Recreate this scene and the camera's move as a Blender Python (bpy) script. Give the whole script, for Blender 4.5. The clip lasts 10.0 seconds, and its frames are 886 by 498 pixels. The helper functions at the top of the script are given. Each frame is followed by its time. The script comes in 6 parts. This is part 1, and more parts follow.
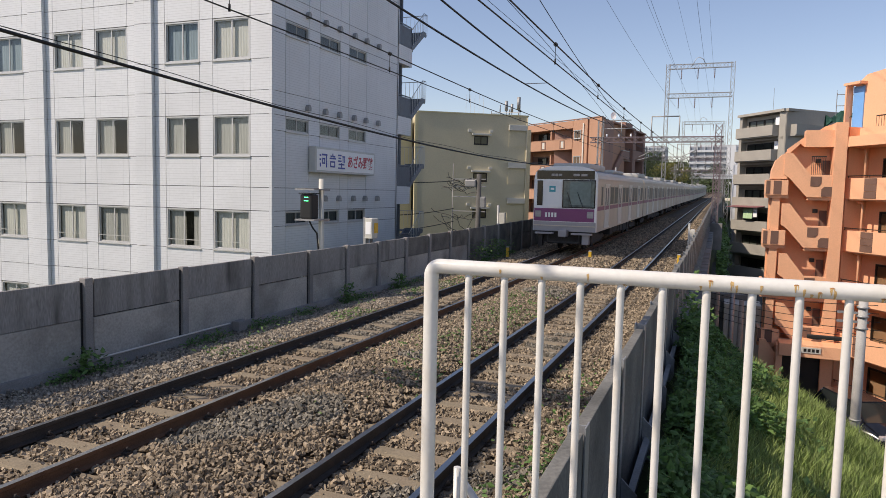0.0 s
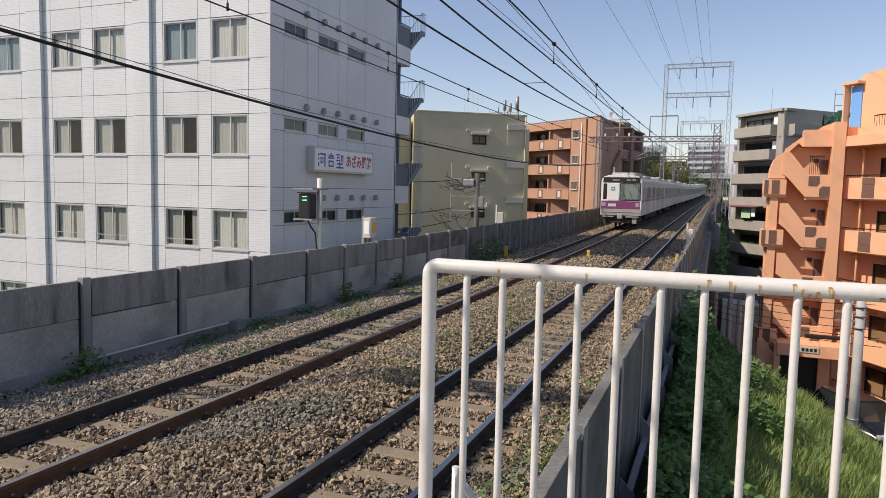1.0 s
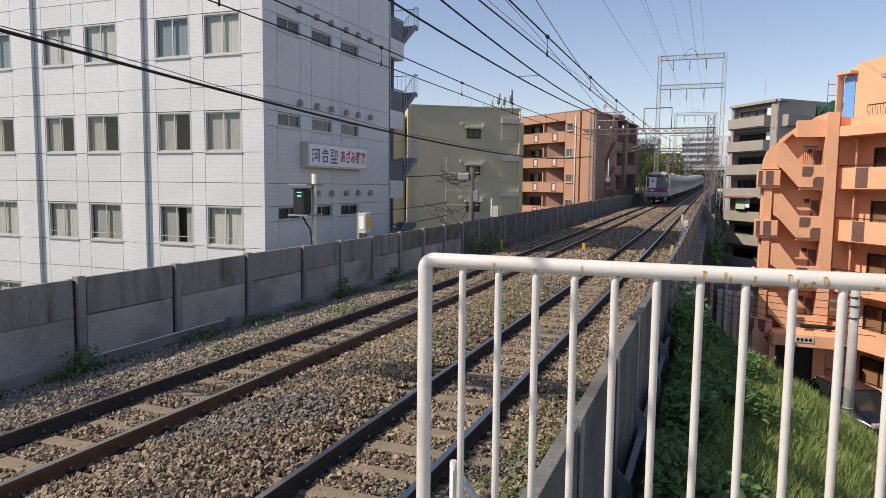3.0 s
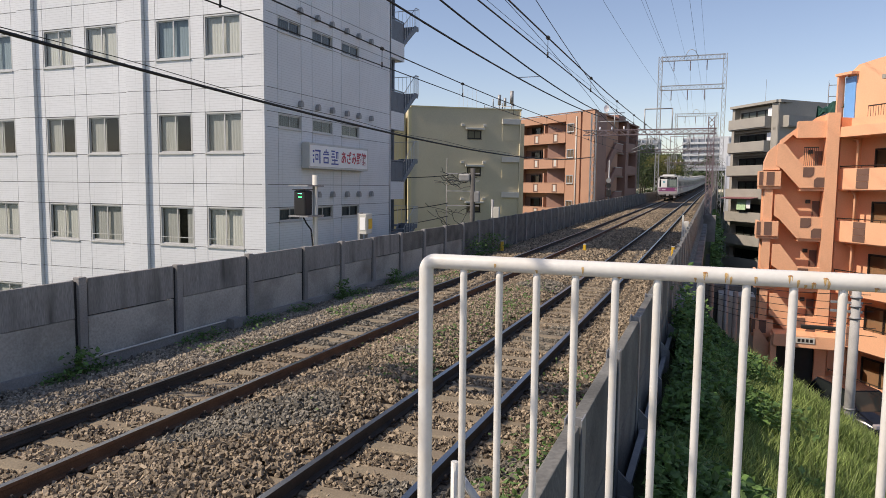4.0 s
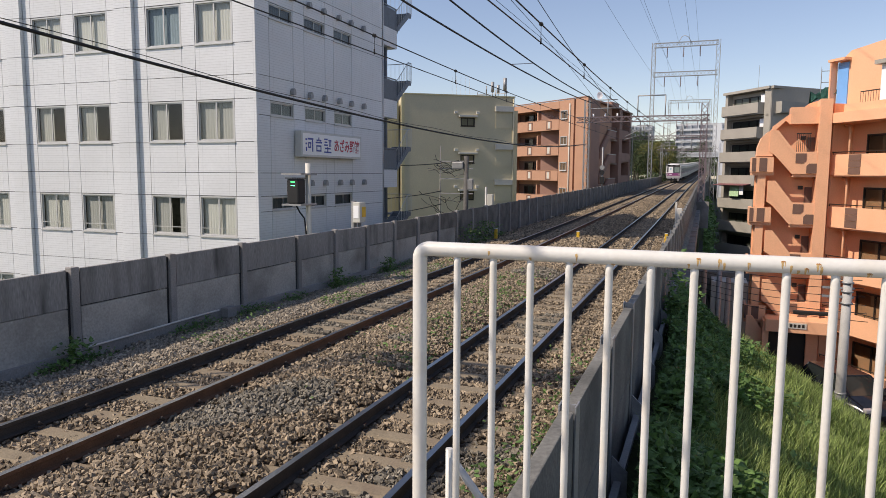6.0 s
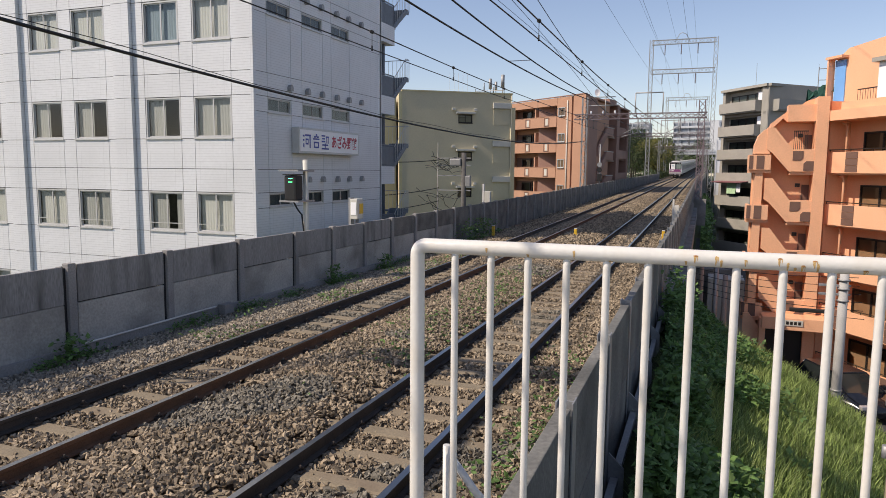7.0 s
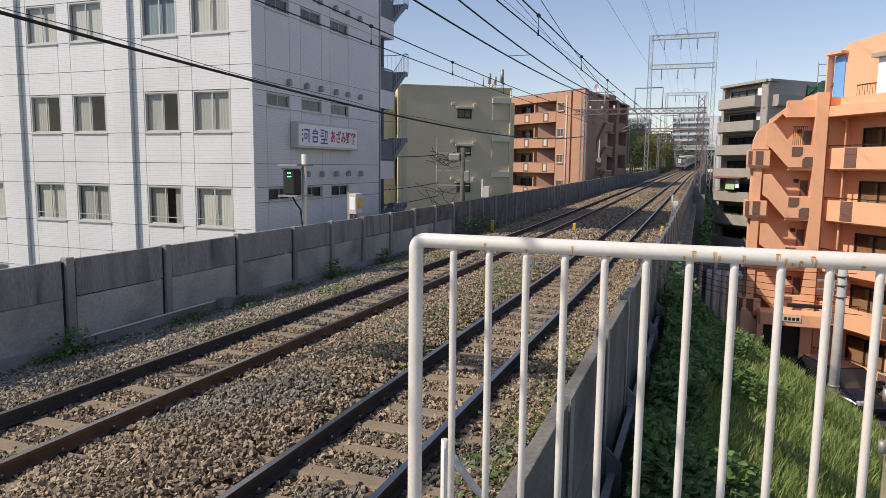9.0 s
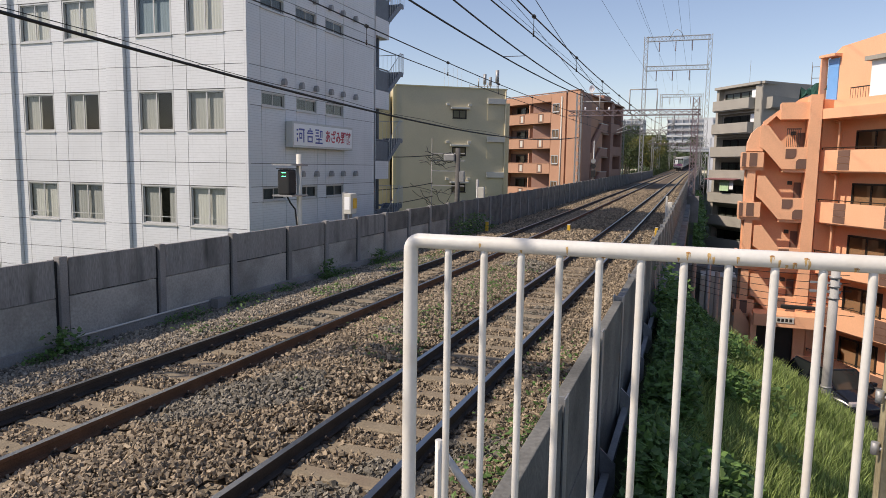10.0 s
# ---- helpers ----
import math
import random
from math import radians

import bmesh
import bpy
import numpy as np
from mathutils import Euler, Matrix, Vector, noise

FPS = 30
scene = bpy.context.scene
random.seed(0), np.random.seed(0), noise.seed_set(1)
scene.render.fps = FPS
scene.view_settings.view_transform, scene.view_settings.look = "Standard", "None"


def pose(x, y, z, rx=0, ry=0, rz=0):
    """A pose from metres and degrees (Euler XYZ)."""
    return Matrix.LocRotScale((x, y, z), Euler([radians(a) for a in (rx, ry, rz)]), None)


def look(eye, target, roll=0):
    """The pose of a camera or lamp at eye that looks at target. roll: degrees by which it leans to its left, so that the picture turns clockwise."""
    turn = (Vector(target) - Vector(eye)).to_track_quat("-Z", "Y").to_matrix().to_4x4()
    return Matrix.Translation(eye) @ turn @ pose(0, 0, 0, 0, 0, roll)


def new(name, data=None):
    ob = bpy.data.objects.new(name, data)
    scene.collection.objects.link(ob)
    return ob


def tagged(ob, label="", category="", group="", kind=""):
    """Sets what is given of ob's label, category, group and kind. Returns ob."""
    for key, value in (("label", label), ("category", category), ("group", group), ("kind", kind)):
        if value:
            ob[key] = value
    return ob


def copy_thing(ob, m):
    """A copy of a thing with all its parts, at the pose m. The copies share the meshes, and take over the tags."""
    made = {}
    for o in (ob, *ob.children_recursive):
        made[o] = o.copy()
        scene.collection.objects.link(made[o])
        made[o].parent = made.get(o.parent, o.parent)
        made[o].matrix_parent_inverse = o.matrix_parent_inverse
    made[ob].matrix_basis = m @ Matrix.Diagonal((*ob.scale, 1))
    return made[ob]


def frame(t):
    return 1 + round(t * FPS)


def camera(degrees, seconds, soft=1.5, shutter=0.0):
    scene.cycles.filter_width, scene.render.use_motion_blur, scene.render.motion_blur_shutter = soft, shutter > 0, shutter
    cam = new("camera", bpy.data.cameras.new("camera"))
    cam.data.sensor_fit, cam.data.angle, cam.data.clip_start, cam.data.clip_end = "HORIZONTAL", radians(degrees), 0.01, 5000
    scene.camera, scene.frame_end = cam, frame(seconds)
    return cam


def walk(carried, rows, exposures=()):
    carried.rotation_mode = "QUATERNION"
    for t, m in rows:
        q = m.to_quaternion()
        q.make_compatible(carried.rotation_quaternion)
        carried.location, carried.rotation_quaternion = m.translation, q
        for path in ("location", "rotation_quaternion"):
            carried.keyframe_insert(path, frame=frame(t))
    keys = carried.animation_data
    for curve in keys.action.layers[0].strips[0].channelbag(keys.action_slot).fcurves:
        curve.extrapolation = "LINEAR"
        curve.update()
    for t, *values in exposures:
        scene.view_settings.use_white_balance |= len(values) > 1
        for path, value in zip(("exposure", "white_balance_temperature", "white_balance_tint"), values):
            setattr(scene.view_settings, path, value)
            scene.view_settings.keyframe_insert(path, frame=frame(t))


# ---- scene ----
cam = camera(65.44, 10.0, soft=0.85)


def eye_pose(x, y, z, tilt, turn, lean):
    # lean turns the picture clockwise
    return pose(x, y, z, tilt, 0, turn) @ pose(0, 0, 0, 0, 0, lean)


# seconds, x, y, z, tilt, turn, lean
EYE = [
    (0, 0, -0, 2.67, 85.206, 21.678, 1.265),
    (0.5, -0.0002, 0.0013, 2.6692, 85.196, 21.615, 1.291),
    (1, -0.0004, 0.0021, 2.6699, 85.162, 21.547, 1.288),
    (1.5, -0.0003, 0.0009, 2.67, 85.104, 21.383, 1.203),
    (2, -0.0016, 0.0009, 2.6697, 84.968, 21.1, 1.035),
    (2.5, -0.0018, 0.0086, 2.6689, 84.659, 21.073, 0.755),
    (4, -0.0008, 0.0021, 2.6701, 84.779, 21.227, 0.634),
    (4.5, -0.0007, 0.003, 2.6699, 84.708, 21.172, 0.65),
    (5, -0.0006, 0.003, 2.6699, 84.426, 21.004, 0.394),
    (5.5, -0.0015, 0.008, 2.6688, 84.006, 20.851, 0.318),
    (7, -0.0021, 0.0057, 2.6685, 83.521, 20.487, 0.499),
    (7.5, -0.0012, 0.007, 2.669, 83.271, 20.466, 0.522),
    (8, -0.0013, 0.0071, 2.6682, 83.246, 20.418, 0.516),
    (8.5, -0.0016, 0.0078, 2.669, 83.18, 20.467, 0.511),
    (9, -0.0009, 0.0059, 2.6681, 83.103, 20.386, 0.639),
    (9.5, -0.0008, 0.0073, 2.6689, 83.06, 20.183, 0.673),
    (10, -0.0019, 0.0068, 2.6681, 83.141, 19.938, 0.897),
]
walk(cam, [(r[0], eye_pose(*r[1:])) for r in EYE], exposures=[(0.0, 0.0, 7480, 15), (10.0, 0.0, 7480, 15)])

# ---- light: clear sky, sun from the left and a little behind ----
SUN = Vector((-0.79, -0.59, 1.0)).normalized()
world = bpy.data.worlds.new("sky")
scene.world = world
world.use_nodes = True
wn = world.node_tree
sky = wn.nodes.new("ShaderNodeTexSky")
sky.sky_type, sky.sun_disc = "NISHITA", False
sky.sun_elevation = math.asin(SUN.z)
sky.sun_rotation = math.atan2(SUN.x, SUN.y)
sky.air_density, sky.dust_density, sky.ozone_density = 1.0, 0.5, 2.4
tone = wn.nodes.new("ShaderNodeMix")
tone.data_type, tone.blend_type = "RGBA", "MULTIPLY"
tone.inputs["Factor"].default_value, tone.inputs["B"].default_value = 1.0, (1.0, 0.97, 1.035, 1)
wn.links.new(sky.outputs[0], tone.inputs["A"])
wn.links.new([o for o in tone.outputs if o.type == "RGBA"][0], wn.nodes["Background"].inputs[0])
wn.nodes["Background"].inputs[1].default_value = 0.15
sun_data = bpy.data.lights.new("sun", "SUN")
sun_data.energy, sun_data.angle, sun_data.color = 4.2, radians(0.53), (1.0, 0.96, 0.89)
sun = new("sun", sun_data)
sun.matrix_world = look(SUN * 60, (0, 0, 0))

# ---- mesh helpers ----
def obj(name, bm, mat, parent=None, label="", smooth=False):
    me = bpy.data.meshes.new(name)
    bm.normal_update()
    bm.to_mesh(me)
    bm.free()
    if smooth:
        for p in me.polygons:
            p.use_smooth = True
    for m in (mat if isinstance(mat, (list, tuple)) else [mat]):
        me.materials.append(m)
    ob = new(name, me)
    if parent is not None:
        ob.parent = parent
    if label:
        ob["label"] = label
    return ob


def part(name, bm, mat, parent, label="", smooth=False):
    return obj(name, bm, mat, parent, label, smooth)


def thing(name, label, category, at=None, group="", kind=""):
    e = new(name)
    e.empty_display_size = 0.3
    if at is not None:
        e.matrix_basis = at
    return tagged(e, label, category, group, kind)


def share(name, me, parent, m=None):
    ob = new(name, me)
    ob.parent = parent
    if m is not None:
        ob.matrix_basis = m
    return ob


def bx(bm, x0, x1, y0, y1, z0, z1, mi=0, m=None):
    vs = [Vector((x, y, z)) for z in (z0, z1) for y in (y0, y1) for x in (x0, x1)]
    if m is not None:
        vs = [m @ v for v in vs]
    v = [bm.verts.new(c) for c in vs]
    for q in ((0, 2, 3, 1), (4, 5, 7, 6), (0, 1, 5, 4), (2, 6, 7, 3), (0, 4, 6, 2), (1, 3, 7, 5)):
        bm.faces.new([v[i] for i in q]).material_index = mi
    return v


def box(x0, x1, y0, y1, z0, z1, bevel=0.0):
    bm = bmesh.new()
    bx(bm, x0, x1, y0, y1, z0, z1)
    if bevel:
        bmesh.ops.bevel(bm, geom=bm.edges[:], offset=bevel, segments=2, affect="EDGES", profile=0.6)
    return bm


def tube(bm, pts, r, n=8, mi=0, cap=True):
    pts = [Vector(p) for p in pts]
    rings = []
    for i, p in enumerate(pts):
        d = (pts[min(i + 1, len(pts) - 1)] - pts[max(i - 1, 0)]).normalized()
        a = d.orthogonal().normalized() if i == 0 else (a - d * a.dot(d)).normalized()
        b = d.cross(a)
        rr = r[i] if isinstance(r, (list, tuple)) else r
        rings.append([bm.verts.new(p + (a * math.cos(k * 2 * math.pi / n) + b * math.sin(k * 2 * math.pi / n)) * rr) for k in range(n)])
    for s, e in zip(rings, rings[1:]):
        for k in range(n):
            fc = bm.faces.new((s[k], s[(k + 1) % n], e[(k + 1) % n], e[k]))
            fc.material_index, fc.smooth = mi, n > 5
    if cap:
        bm.faces.new(rings[0][::-1]).material_index = mi
        bm.faces.new(rings[-1]).material_index = mi


def ring(bm, u0, u1, z0, z1, w, y0, y1, m):
    """A rectangular frame in one piece, w wide and from y0 to y1 deep."""
    vs = []
    for y in (y0, y1):
        for d in (0, w):
            vs.append([bm.verts.new(m @ Vector(c)) for c in ((u0 + d, y, z0 + d), (u1 - d, y, z0 + d), (u1 - d, y, z1 - d), (u0 + d, y, z1 - d))])
    fo, fi, bo, bi = vs
    fs = []
    for i in range(4):
        j = (i + 1) % 4
        fs += [bm.faces.new((fo[i], fo[j], fi[j], fi[i])), bm.faces.new((bo[j], bo[i], bi[i], bi[j])), bm.faces.new((fo[j], fo[i], bo[i], bo[j])), bm.faces.new((fi[i], fi[j], bi[j], bi[i]))]
    bmesh.ops.recalc_face_normals(bm, faces=fs)


def prism(bm, poly, d0, d1, axis="y", mi=0):
    # a closed outline in the plane across axis, drawn out from d0 to d1
    def at(p, d):
        return {"y": (p[0], d, p[1]), "x": (d, p[0], p[1]), "z": (p[0], p[1], d)}[axis]
    a = [bm.verts.new(at(p, d0)) for p in poly]
    b = [bm.verts.new(at(p, d1)) for p in poly]
    n = len(poly)
    for i in range(n):
        bm.faces.new((a[i], a[(i + 1) % n], b[(i + 1) % n], b[i])).material_index = mi
    bm.faces.new(a[::-1]).material_index = mi
    bm.faces.new(b).material_index = mi
    bmesh.ops.recalc_face_normals(bm, faces=bm.faces[:])

# ---- materials ----
def mat(name, col, rough=0.7, metal=0.0, var=0.12, scale=3.0, fine=40.0, bump=0.15, dirt=None, dirt_amt=0.0, dirt_scale=1.0, isle=0.0, spec=None, stretch=None):
    """A surface with broad and fine variation of its colour and a fine relief; dirt: the colour of uneven stains."""
    m = bpy.data.materials.new(name)
    m.use_nodes = True
    nt = m.node_tree
    N, Lk = nt.nodes, nt.links
    bs = N["Principled BSDF"]
    bs.inputs["Roughness"].default_value, bs.inputs["Metallic"].default_value = rough, metal
    if spec is not None:
        bs.inputs["Specular IOR Level"].default_value = spec
    tc = N.new("ShaderNodeNewGeometry")
    mp = N.new("ShaderNodeMapping")
    Lk.new(tc.outputs["Position"], mp.inputs[0])
    if stretch:
        mp.inputs["Scale"].default_value = stretch
    n1, n2 = N.new("ShaderNodeTexNoise"), N.new("ShaderNodeTexNoise")
    n1.inputs["Scale"].default_value, n1.inputs["Detail"].default_value = scale, 5
    n2.inputs["Scale"].default_value, n2.inputs["Detail"].default_value = fine, 3
    for n in (n1, n2):
        Lk.new(mp.outputs[0], n.inputs["Vector"])
    hsv = N.new("ShaderNodeHueSaturation")
    hsv.inputs["Color"].default_value = (*col, 1)
    add = N.new("ShaderNodeMath")
    add.operation = "ADD"
    Lk.new(n1.outputs[0], add.inputs[0]), Lk.new(n2.outputs[0], add.inputs[1])
    mr = N.new("ShaderNodeMapRange")
    mr.inputs[1].default_value, mr.inputs[2].default_value = 0.6, 1.4
    mr.inputs[3].default_value, mr.inputs[4].default_value = 1 - 2 * var, 1 + 2 * var
    Lk.new(add.outputs[0], mr.inputs[0])
    val = mr.outputs[0]
    if isle:
        g = N.new("ShaderNodeMapRange")
        g.inputs[3].default_value, g.inputs[4].default_value = 1 - isle, 1 + isle
        Lk.new(tc.outputs["Random Per Island"], g.inputs[0])
        mu = N.new("ShaderNodeMath")
        mu.operation = "MULTIPLY"
        Lk.new(val, mu.inputs[0]), Lk.new(g.outputs[0], mu.inputs[1])
        val = mu.outputs[0]
    Lk.new(val, hsv.inputs["Value"])
    out = hsv.outputs[0]
    if dirt:
        n3 = N.new("ShaderNodeTexNoise")
        n3.inputs["Scale"].default_value, n3.inputs["Detail"].default_value = dirt_scale, 6
        Lk.new(mp.outputs[0], n3.inputs["Vector"])
        r3 = N.new("ShaderNodeMapRange")
        r3.inputs[1].default_value, r3.inputs[2].default_value, r3.inputs[4].default_value = 0.45, 0.7, dirt_amt
        Lk.new(n3.outputs[0], r3.inputs[0])
        mx = N.new("ShaderNodeMix")
        mx.data_type = "RGBA"
        mx.inputs["B"].default_value = (*dirt, 1)
        Lk.new(r3.outputs[0], mx.inputs["Factor"]), Lk.new(out, mx.inputs["A"])
        for o in mx.outputs:
            if o.type == "RGBA":
                out = o
    Lk.new(out, bs.inputs["Base Color"])
    if bump:
        b = N.new("ShaderNodeBump")
        b.inputs["Strength"].default_value, b.inputs["Distance"].default_value = bump, 0.02
        Lk.new(n2.outputs[0], b.inputs["Height"])
        Lk.new(b.outputs[0], bs.inputs["Normal"])
    return m


def glow(name, col, strength):
    m = bpy.data.materials.new(name)
    m.use_nodes = True
    bs = m.node_tree.nodes["Principled BSDF"]
    bs.inputs["Base Color"].default_value = (*col, 1)
    bs.inputs["Emission Color"].default_value, bs.inputs["Emission Strength"].default_value = (*col, 1), strength
    return m


M_CONC = mat("weathered_concrete", (0.27, 0.26, 0.24), 0.9, var=0.16, scale=1.3, fine=30, bump=0.3, dirt=(0.10, 0.095, 0.085), dirt_amt=0.6, dirt_scale=0.9)
M_POST = mat("post_concrete", (0.31, 0.295, 0.28), 0.9, var=0.14, scale=2, fine=40, bump=0.3, dirt=(0.09, 0.085, 0.08), dirt_amt=0.5)
M_BALLAST = mat("ballast_bed", (0.12, 0.088, 0.058), 0.95, var=0.25, scale=1.5, fine=22, bump=1.0)
M_STONE = mat("ballast_stone", (0.275, 0.215, 0.148), 0.9, var=0.14, scale=0.8, fine=60, bump=0.3, isle=0.6)
M_RAIL = mat("rusty_rail", (0.055, 0.043, 0.035), 0.85, metal=0.0, var=0.2, scale=4, fine=60, bump=0.2)
M_RAILRUST = mat("brown_rust_rail", (0.15, 0.075, 0.04), 0.9, var=0.2, scale=4, fine=60, bump=0.2)
M_RAILTOP = mat("polished_rail", (0.36, 0.36, 0.37), 0.28, metal=1.0, var=0.05, scale=5, fine=80, bump=0.02)
M_SLEEPER = mat("sleeper_concrete", (0.255, 0.205, 0.14), 0.9, var=0.18, scale=2, fine=50, bump=0.3, dirt=(0.14, 0.10, 0.07), dirt_amt=0.7, dirt_scale=2)
M_TILE = mat("white_tile", (0.715, 0.73, 0.75), 0.45, var=0.03, scale=0.25, fine=9, bump=0.05, dirt=(0.59, 0.60, 0.61), dirt_amt=0.45, dirt_scale=0.35)
def grout(m, w, h, amount):
    """Fine grout lines of small facing tiles, on both wall directions."""
    N, Lk = m.node_tree.nodes, m.node_tree.links
    g = N.new("ShaderNodeNewGeometry")
    sp = N.new("ShaderNodeSeparateXYZ")
    ad = N.new("ShaderNodeMath")
    co = N.new("ShaderNodeCombineXYZ")
    br = N.new("ShaderNodeTexBrick")
    Lk.new(g.outputs["Position"], sp.inputs[0])
    Lk.new(sp.outputs[0], ad.inputs[0]), Lk.new(sp.outputs[1], ad.inputs[1])
    Lk.new(ad.outputs[0], co.inputs[0]), Lk.new(sp.outputs[2], co.inputs[1])
    Lk.new(co.outputs[0], br.inputs["Vector"])
    br.offset = 0.0
    br.inputs["Scale"].default_value, br.inputs["Mortar Size"].default_value = 1.0, 0.005
    br.inputs["Brick Width"].default_value, br.inputs["Row Height"].default_value = w, h
    br.inputs["Color1"].default_value = br.inputs["Color2"].default_value = (1, 1, 1, 1)
    br.inputs["Mortar"].default_value = (1 - amount, 1 - amount, 1 - amount, 1)
    bs = N["Principled BSDF"]
    src = bs.inputs["Base Color"].links[0].from_socket
    mx = N.new("ShaderNodeMix")
    mx.data_type, mx.blend_type = "RGBA", "MULTIPLY"
    mx.inputs["Factor"].default_value = 1.0
    Lk.new(src, mx.inputs["A"]), Lk.new(br.outputs["Color"], mx.inputs["B"])
    for o in mx.outputs:
        if o.type == "RGBA":
            Lk.new(o, bs.inputs["Base Color"])


grout(M_TILE, 1.2, 0.098, 0.25)
M_GREEN = mat("olive_plaster", (0.60, 0.535, 0.375), 0.85, var=0.05, scale=0.5, fine=12, bump=0.15)
M_ORANGE = mat("orange_plaster", (0.86, 0.465, 0.275), 0.75, var=0.04, scale=0.6, fine=15, bump=0.12, dirt=(0.70, 0.345, 0.185), dirt_amt=0.3, dirt_scale=0.6)
M_TERRA = mat("terracotta_tile", (0.46, 0.25, 0.16), 0.75, var=0.06, scale=0.6, fine=14, bump=0.15)
M_BROWN = mat("brown_tile", (0.33, 0.185, 0.14), 0.7, var=0.08, scale=0.6, fine=14, bump=0.15)
M_GREY = mat("grey_taupe_tile", (0.36, 0.335, 0.29), 0.75, var=0.06, scale=0.5, fine=12, bump=0.12)
M_WHITEPAINT = mat("white_paint", (0.70, 0.68, 0.63), 0.38, var=0.03, scale=9, fine=60, bump=0.06, dirt=(0.62, 0.50, 0.34), dirt_amt=0.28, dirt_scale=7)
M_RUST = mat("rust", (0.40, 0.19, 0.07), 0.9, var=0.3, scale=60, fine=200, bump=0.4)
M_STEEL = mat("galvanised_steel", (0.34, 0.34, 0.34), 0.55, metal=0.5, var=0.1, scale=5, fine=40, bump=0.1)
M_PURPLE = mat("oxide_red_steel", (0.20, 0.155, 0.165), 0.7, metal=0.2, var=0.1, scale=5, fine=40, bump=0.1)
M_BLACK = mat("black_rubber", (0.012, 0.012, 0.013), 0.6, var=0.1, scale=5, fine=50, bump=0.1)
M_GRASS = mat("grass_soil", (0.06, 0.075, 0.025), 0.95, var=0.3, scale=1.5, fine=15, bump=0.6)
M_ASPHALT = mat("asphalt", (0.055, 0.055, 0.055), 0.9, var=0.15, scale=1, fine=60, bump=0.4)

# ---- the line of the railway ----
def rise(y):
    k = ((-60, 0), (20, 0), (37, 0.15), (65, 0.44), (90, 0.70), (150, 1.2), (190, 1.75), (225, 2.5), (300, 4.1), (420, 6.8), (600, 10))
    for (a, p), (b, q) in zip(k, k[1:]):
        if y <= b:
            return p + (q - p) * max(0.0, (y - a)) / (b - a)
    return k[-1][1]


def bend(y):
    return max(0.0, min(y, 180) - 130) ** 2 / 7000 + max(0.0, y - 180) * 0.0143


TRACK_L, TRACK_R, GAUGE = -6.29, -2.92, 1.067
WALL_L, WALL_R = -9.26, -0.78


def steps(a, b, near=2.0):
    y, out = a, [a]
    while y < b:
        y = min(b, y + max(near, (y - 20) * 0.06))
        out.append(y)
    return out


# ground: one sheet, the railway's embankment crosses it
def ground_z(x, y):
    street = -7.0 if x < -5 else max(-7.9, min(-6.5, -6.55 - 0.12 * (y - 29)))
    def ease(v, a, b):
        s = min(1, max(0, (v - a) / (b - a)))
        return s * s * (3 - 2 * s)
    left = -0.5 + ease(-x, 9.4, 13) * (street + 2.5)
    if x < -5:
        return left + rise(y) * (1 if x > -9.4 else 0.0)
    if x <= -0.8:
        return -0.5 + rise(y)
    top = -0.55
    slope = top + (-6.6 - top) * min(1, max(0, (x + 0.2) / 11.3)) - 0.14 * max(0, min(x, 5.5) - 2.5)
    return slope + (street - slope) * ease(y, 16.2, 19.6)


def sheet(name, xs, ys, zf, m, label, cat, kind="structure"):
    bm = bmesh.new()
    g = [[bm.verts.new((x, y, zf(x, y))) for x in xs] for y in ys]
    for r, s in zip(g, g[1:]):
        for i in range(len(xs) - 1):
            bm.faces.new((r[i], r[i + 1], s[i + 1], s[i]))
    return tagged(obj(name, bm, m, None, smooth=True), label, cat, "", kind)


xs = [-2500, -900, -400, -150, -80, -40, -20, -14, -13, -12, -11, -10.4, -9.8, -9.4, -9.3, -5.1, -5, -0.85, -0.8] + [-0.5 + 0.4 * i for i in range(26)] + [11, 14, 20, 30, 45, 80, 150, 400, 900, 2500]
ys = [-300, -100, -40, -20, -10] + [-6 + 0.8 * i for i in range(36)] + [24, 27, 30, 40, 55, 80, 110, 150, 200, 260, 330, 420, 600, 1000, 2500]
sheet("ground", xs, ys, ground_z, M_GRASS, "grassy soil and street level ground below the railway", "ground")

# street below the embankment
rx = [-0.75 + 1.0 * i for i in range(30)] + [40, 60, 90]
ry = [19.7, 20.5, 22, 25, 28, 31, 34, 37, 40, 44, 50, 60, 80, 120]
sheet("road", rx, ry, lambda x, y: ground_z(x, y) + 0.03, M_ASPHALT, "worn grey asphalt street below the railway", "road")

# ballast bed
def verge(x):
    # the ballast falls away to the foot of the left wall
    return -0.17 * min(1.0, max(0.0, (-7.75 - x) / 1.2))


def bed_z(x, y):
    return -0.19 + verge(x) + rise(y) + 0.02 * noise.noise((x * 2, y * 2, 0))
bys = steps(-6, 470, 0.5)
bm = bmesh.new()
bxs = [-9.25, -8.7, -8, -7.4, -6.9, -6.3, -5.7, -5.2, -4.6, -4.0, -3.5, -2.9, -2.3, -1.8, -1.2, -0.82]
g = [[bm.verts.new((x + bend(y), y, bed_z(x, y))) for x in bxs] for y in bys]
for r, s in zip(g, g[1:]):
    for i in range(len(bxs) - 1):
        bm.faces.new((r[i], r[i + 1], s[i + 1], s[i]))
tagged(obj("ballast_bed", bm, M_BALLAST, None, smooth=True), "brown crushed stone ballast bed under the tracks", "ballast", "", "structure")


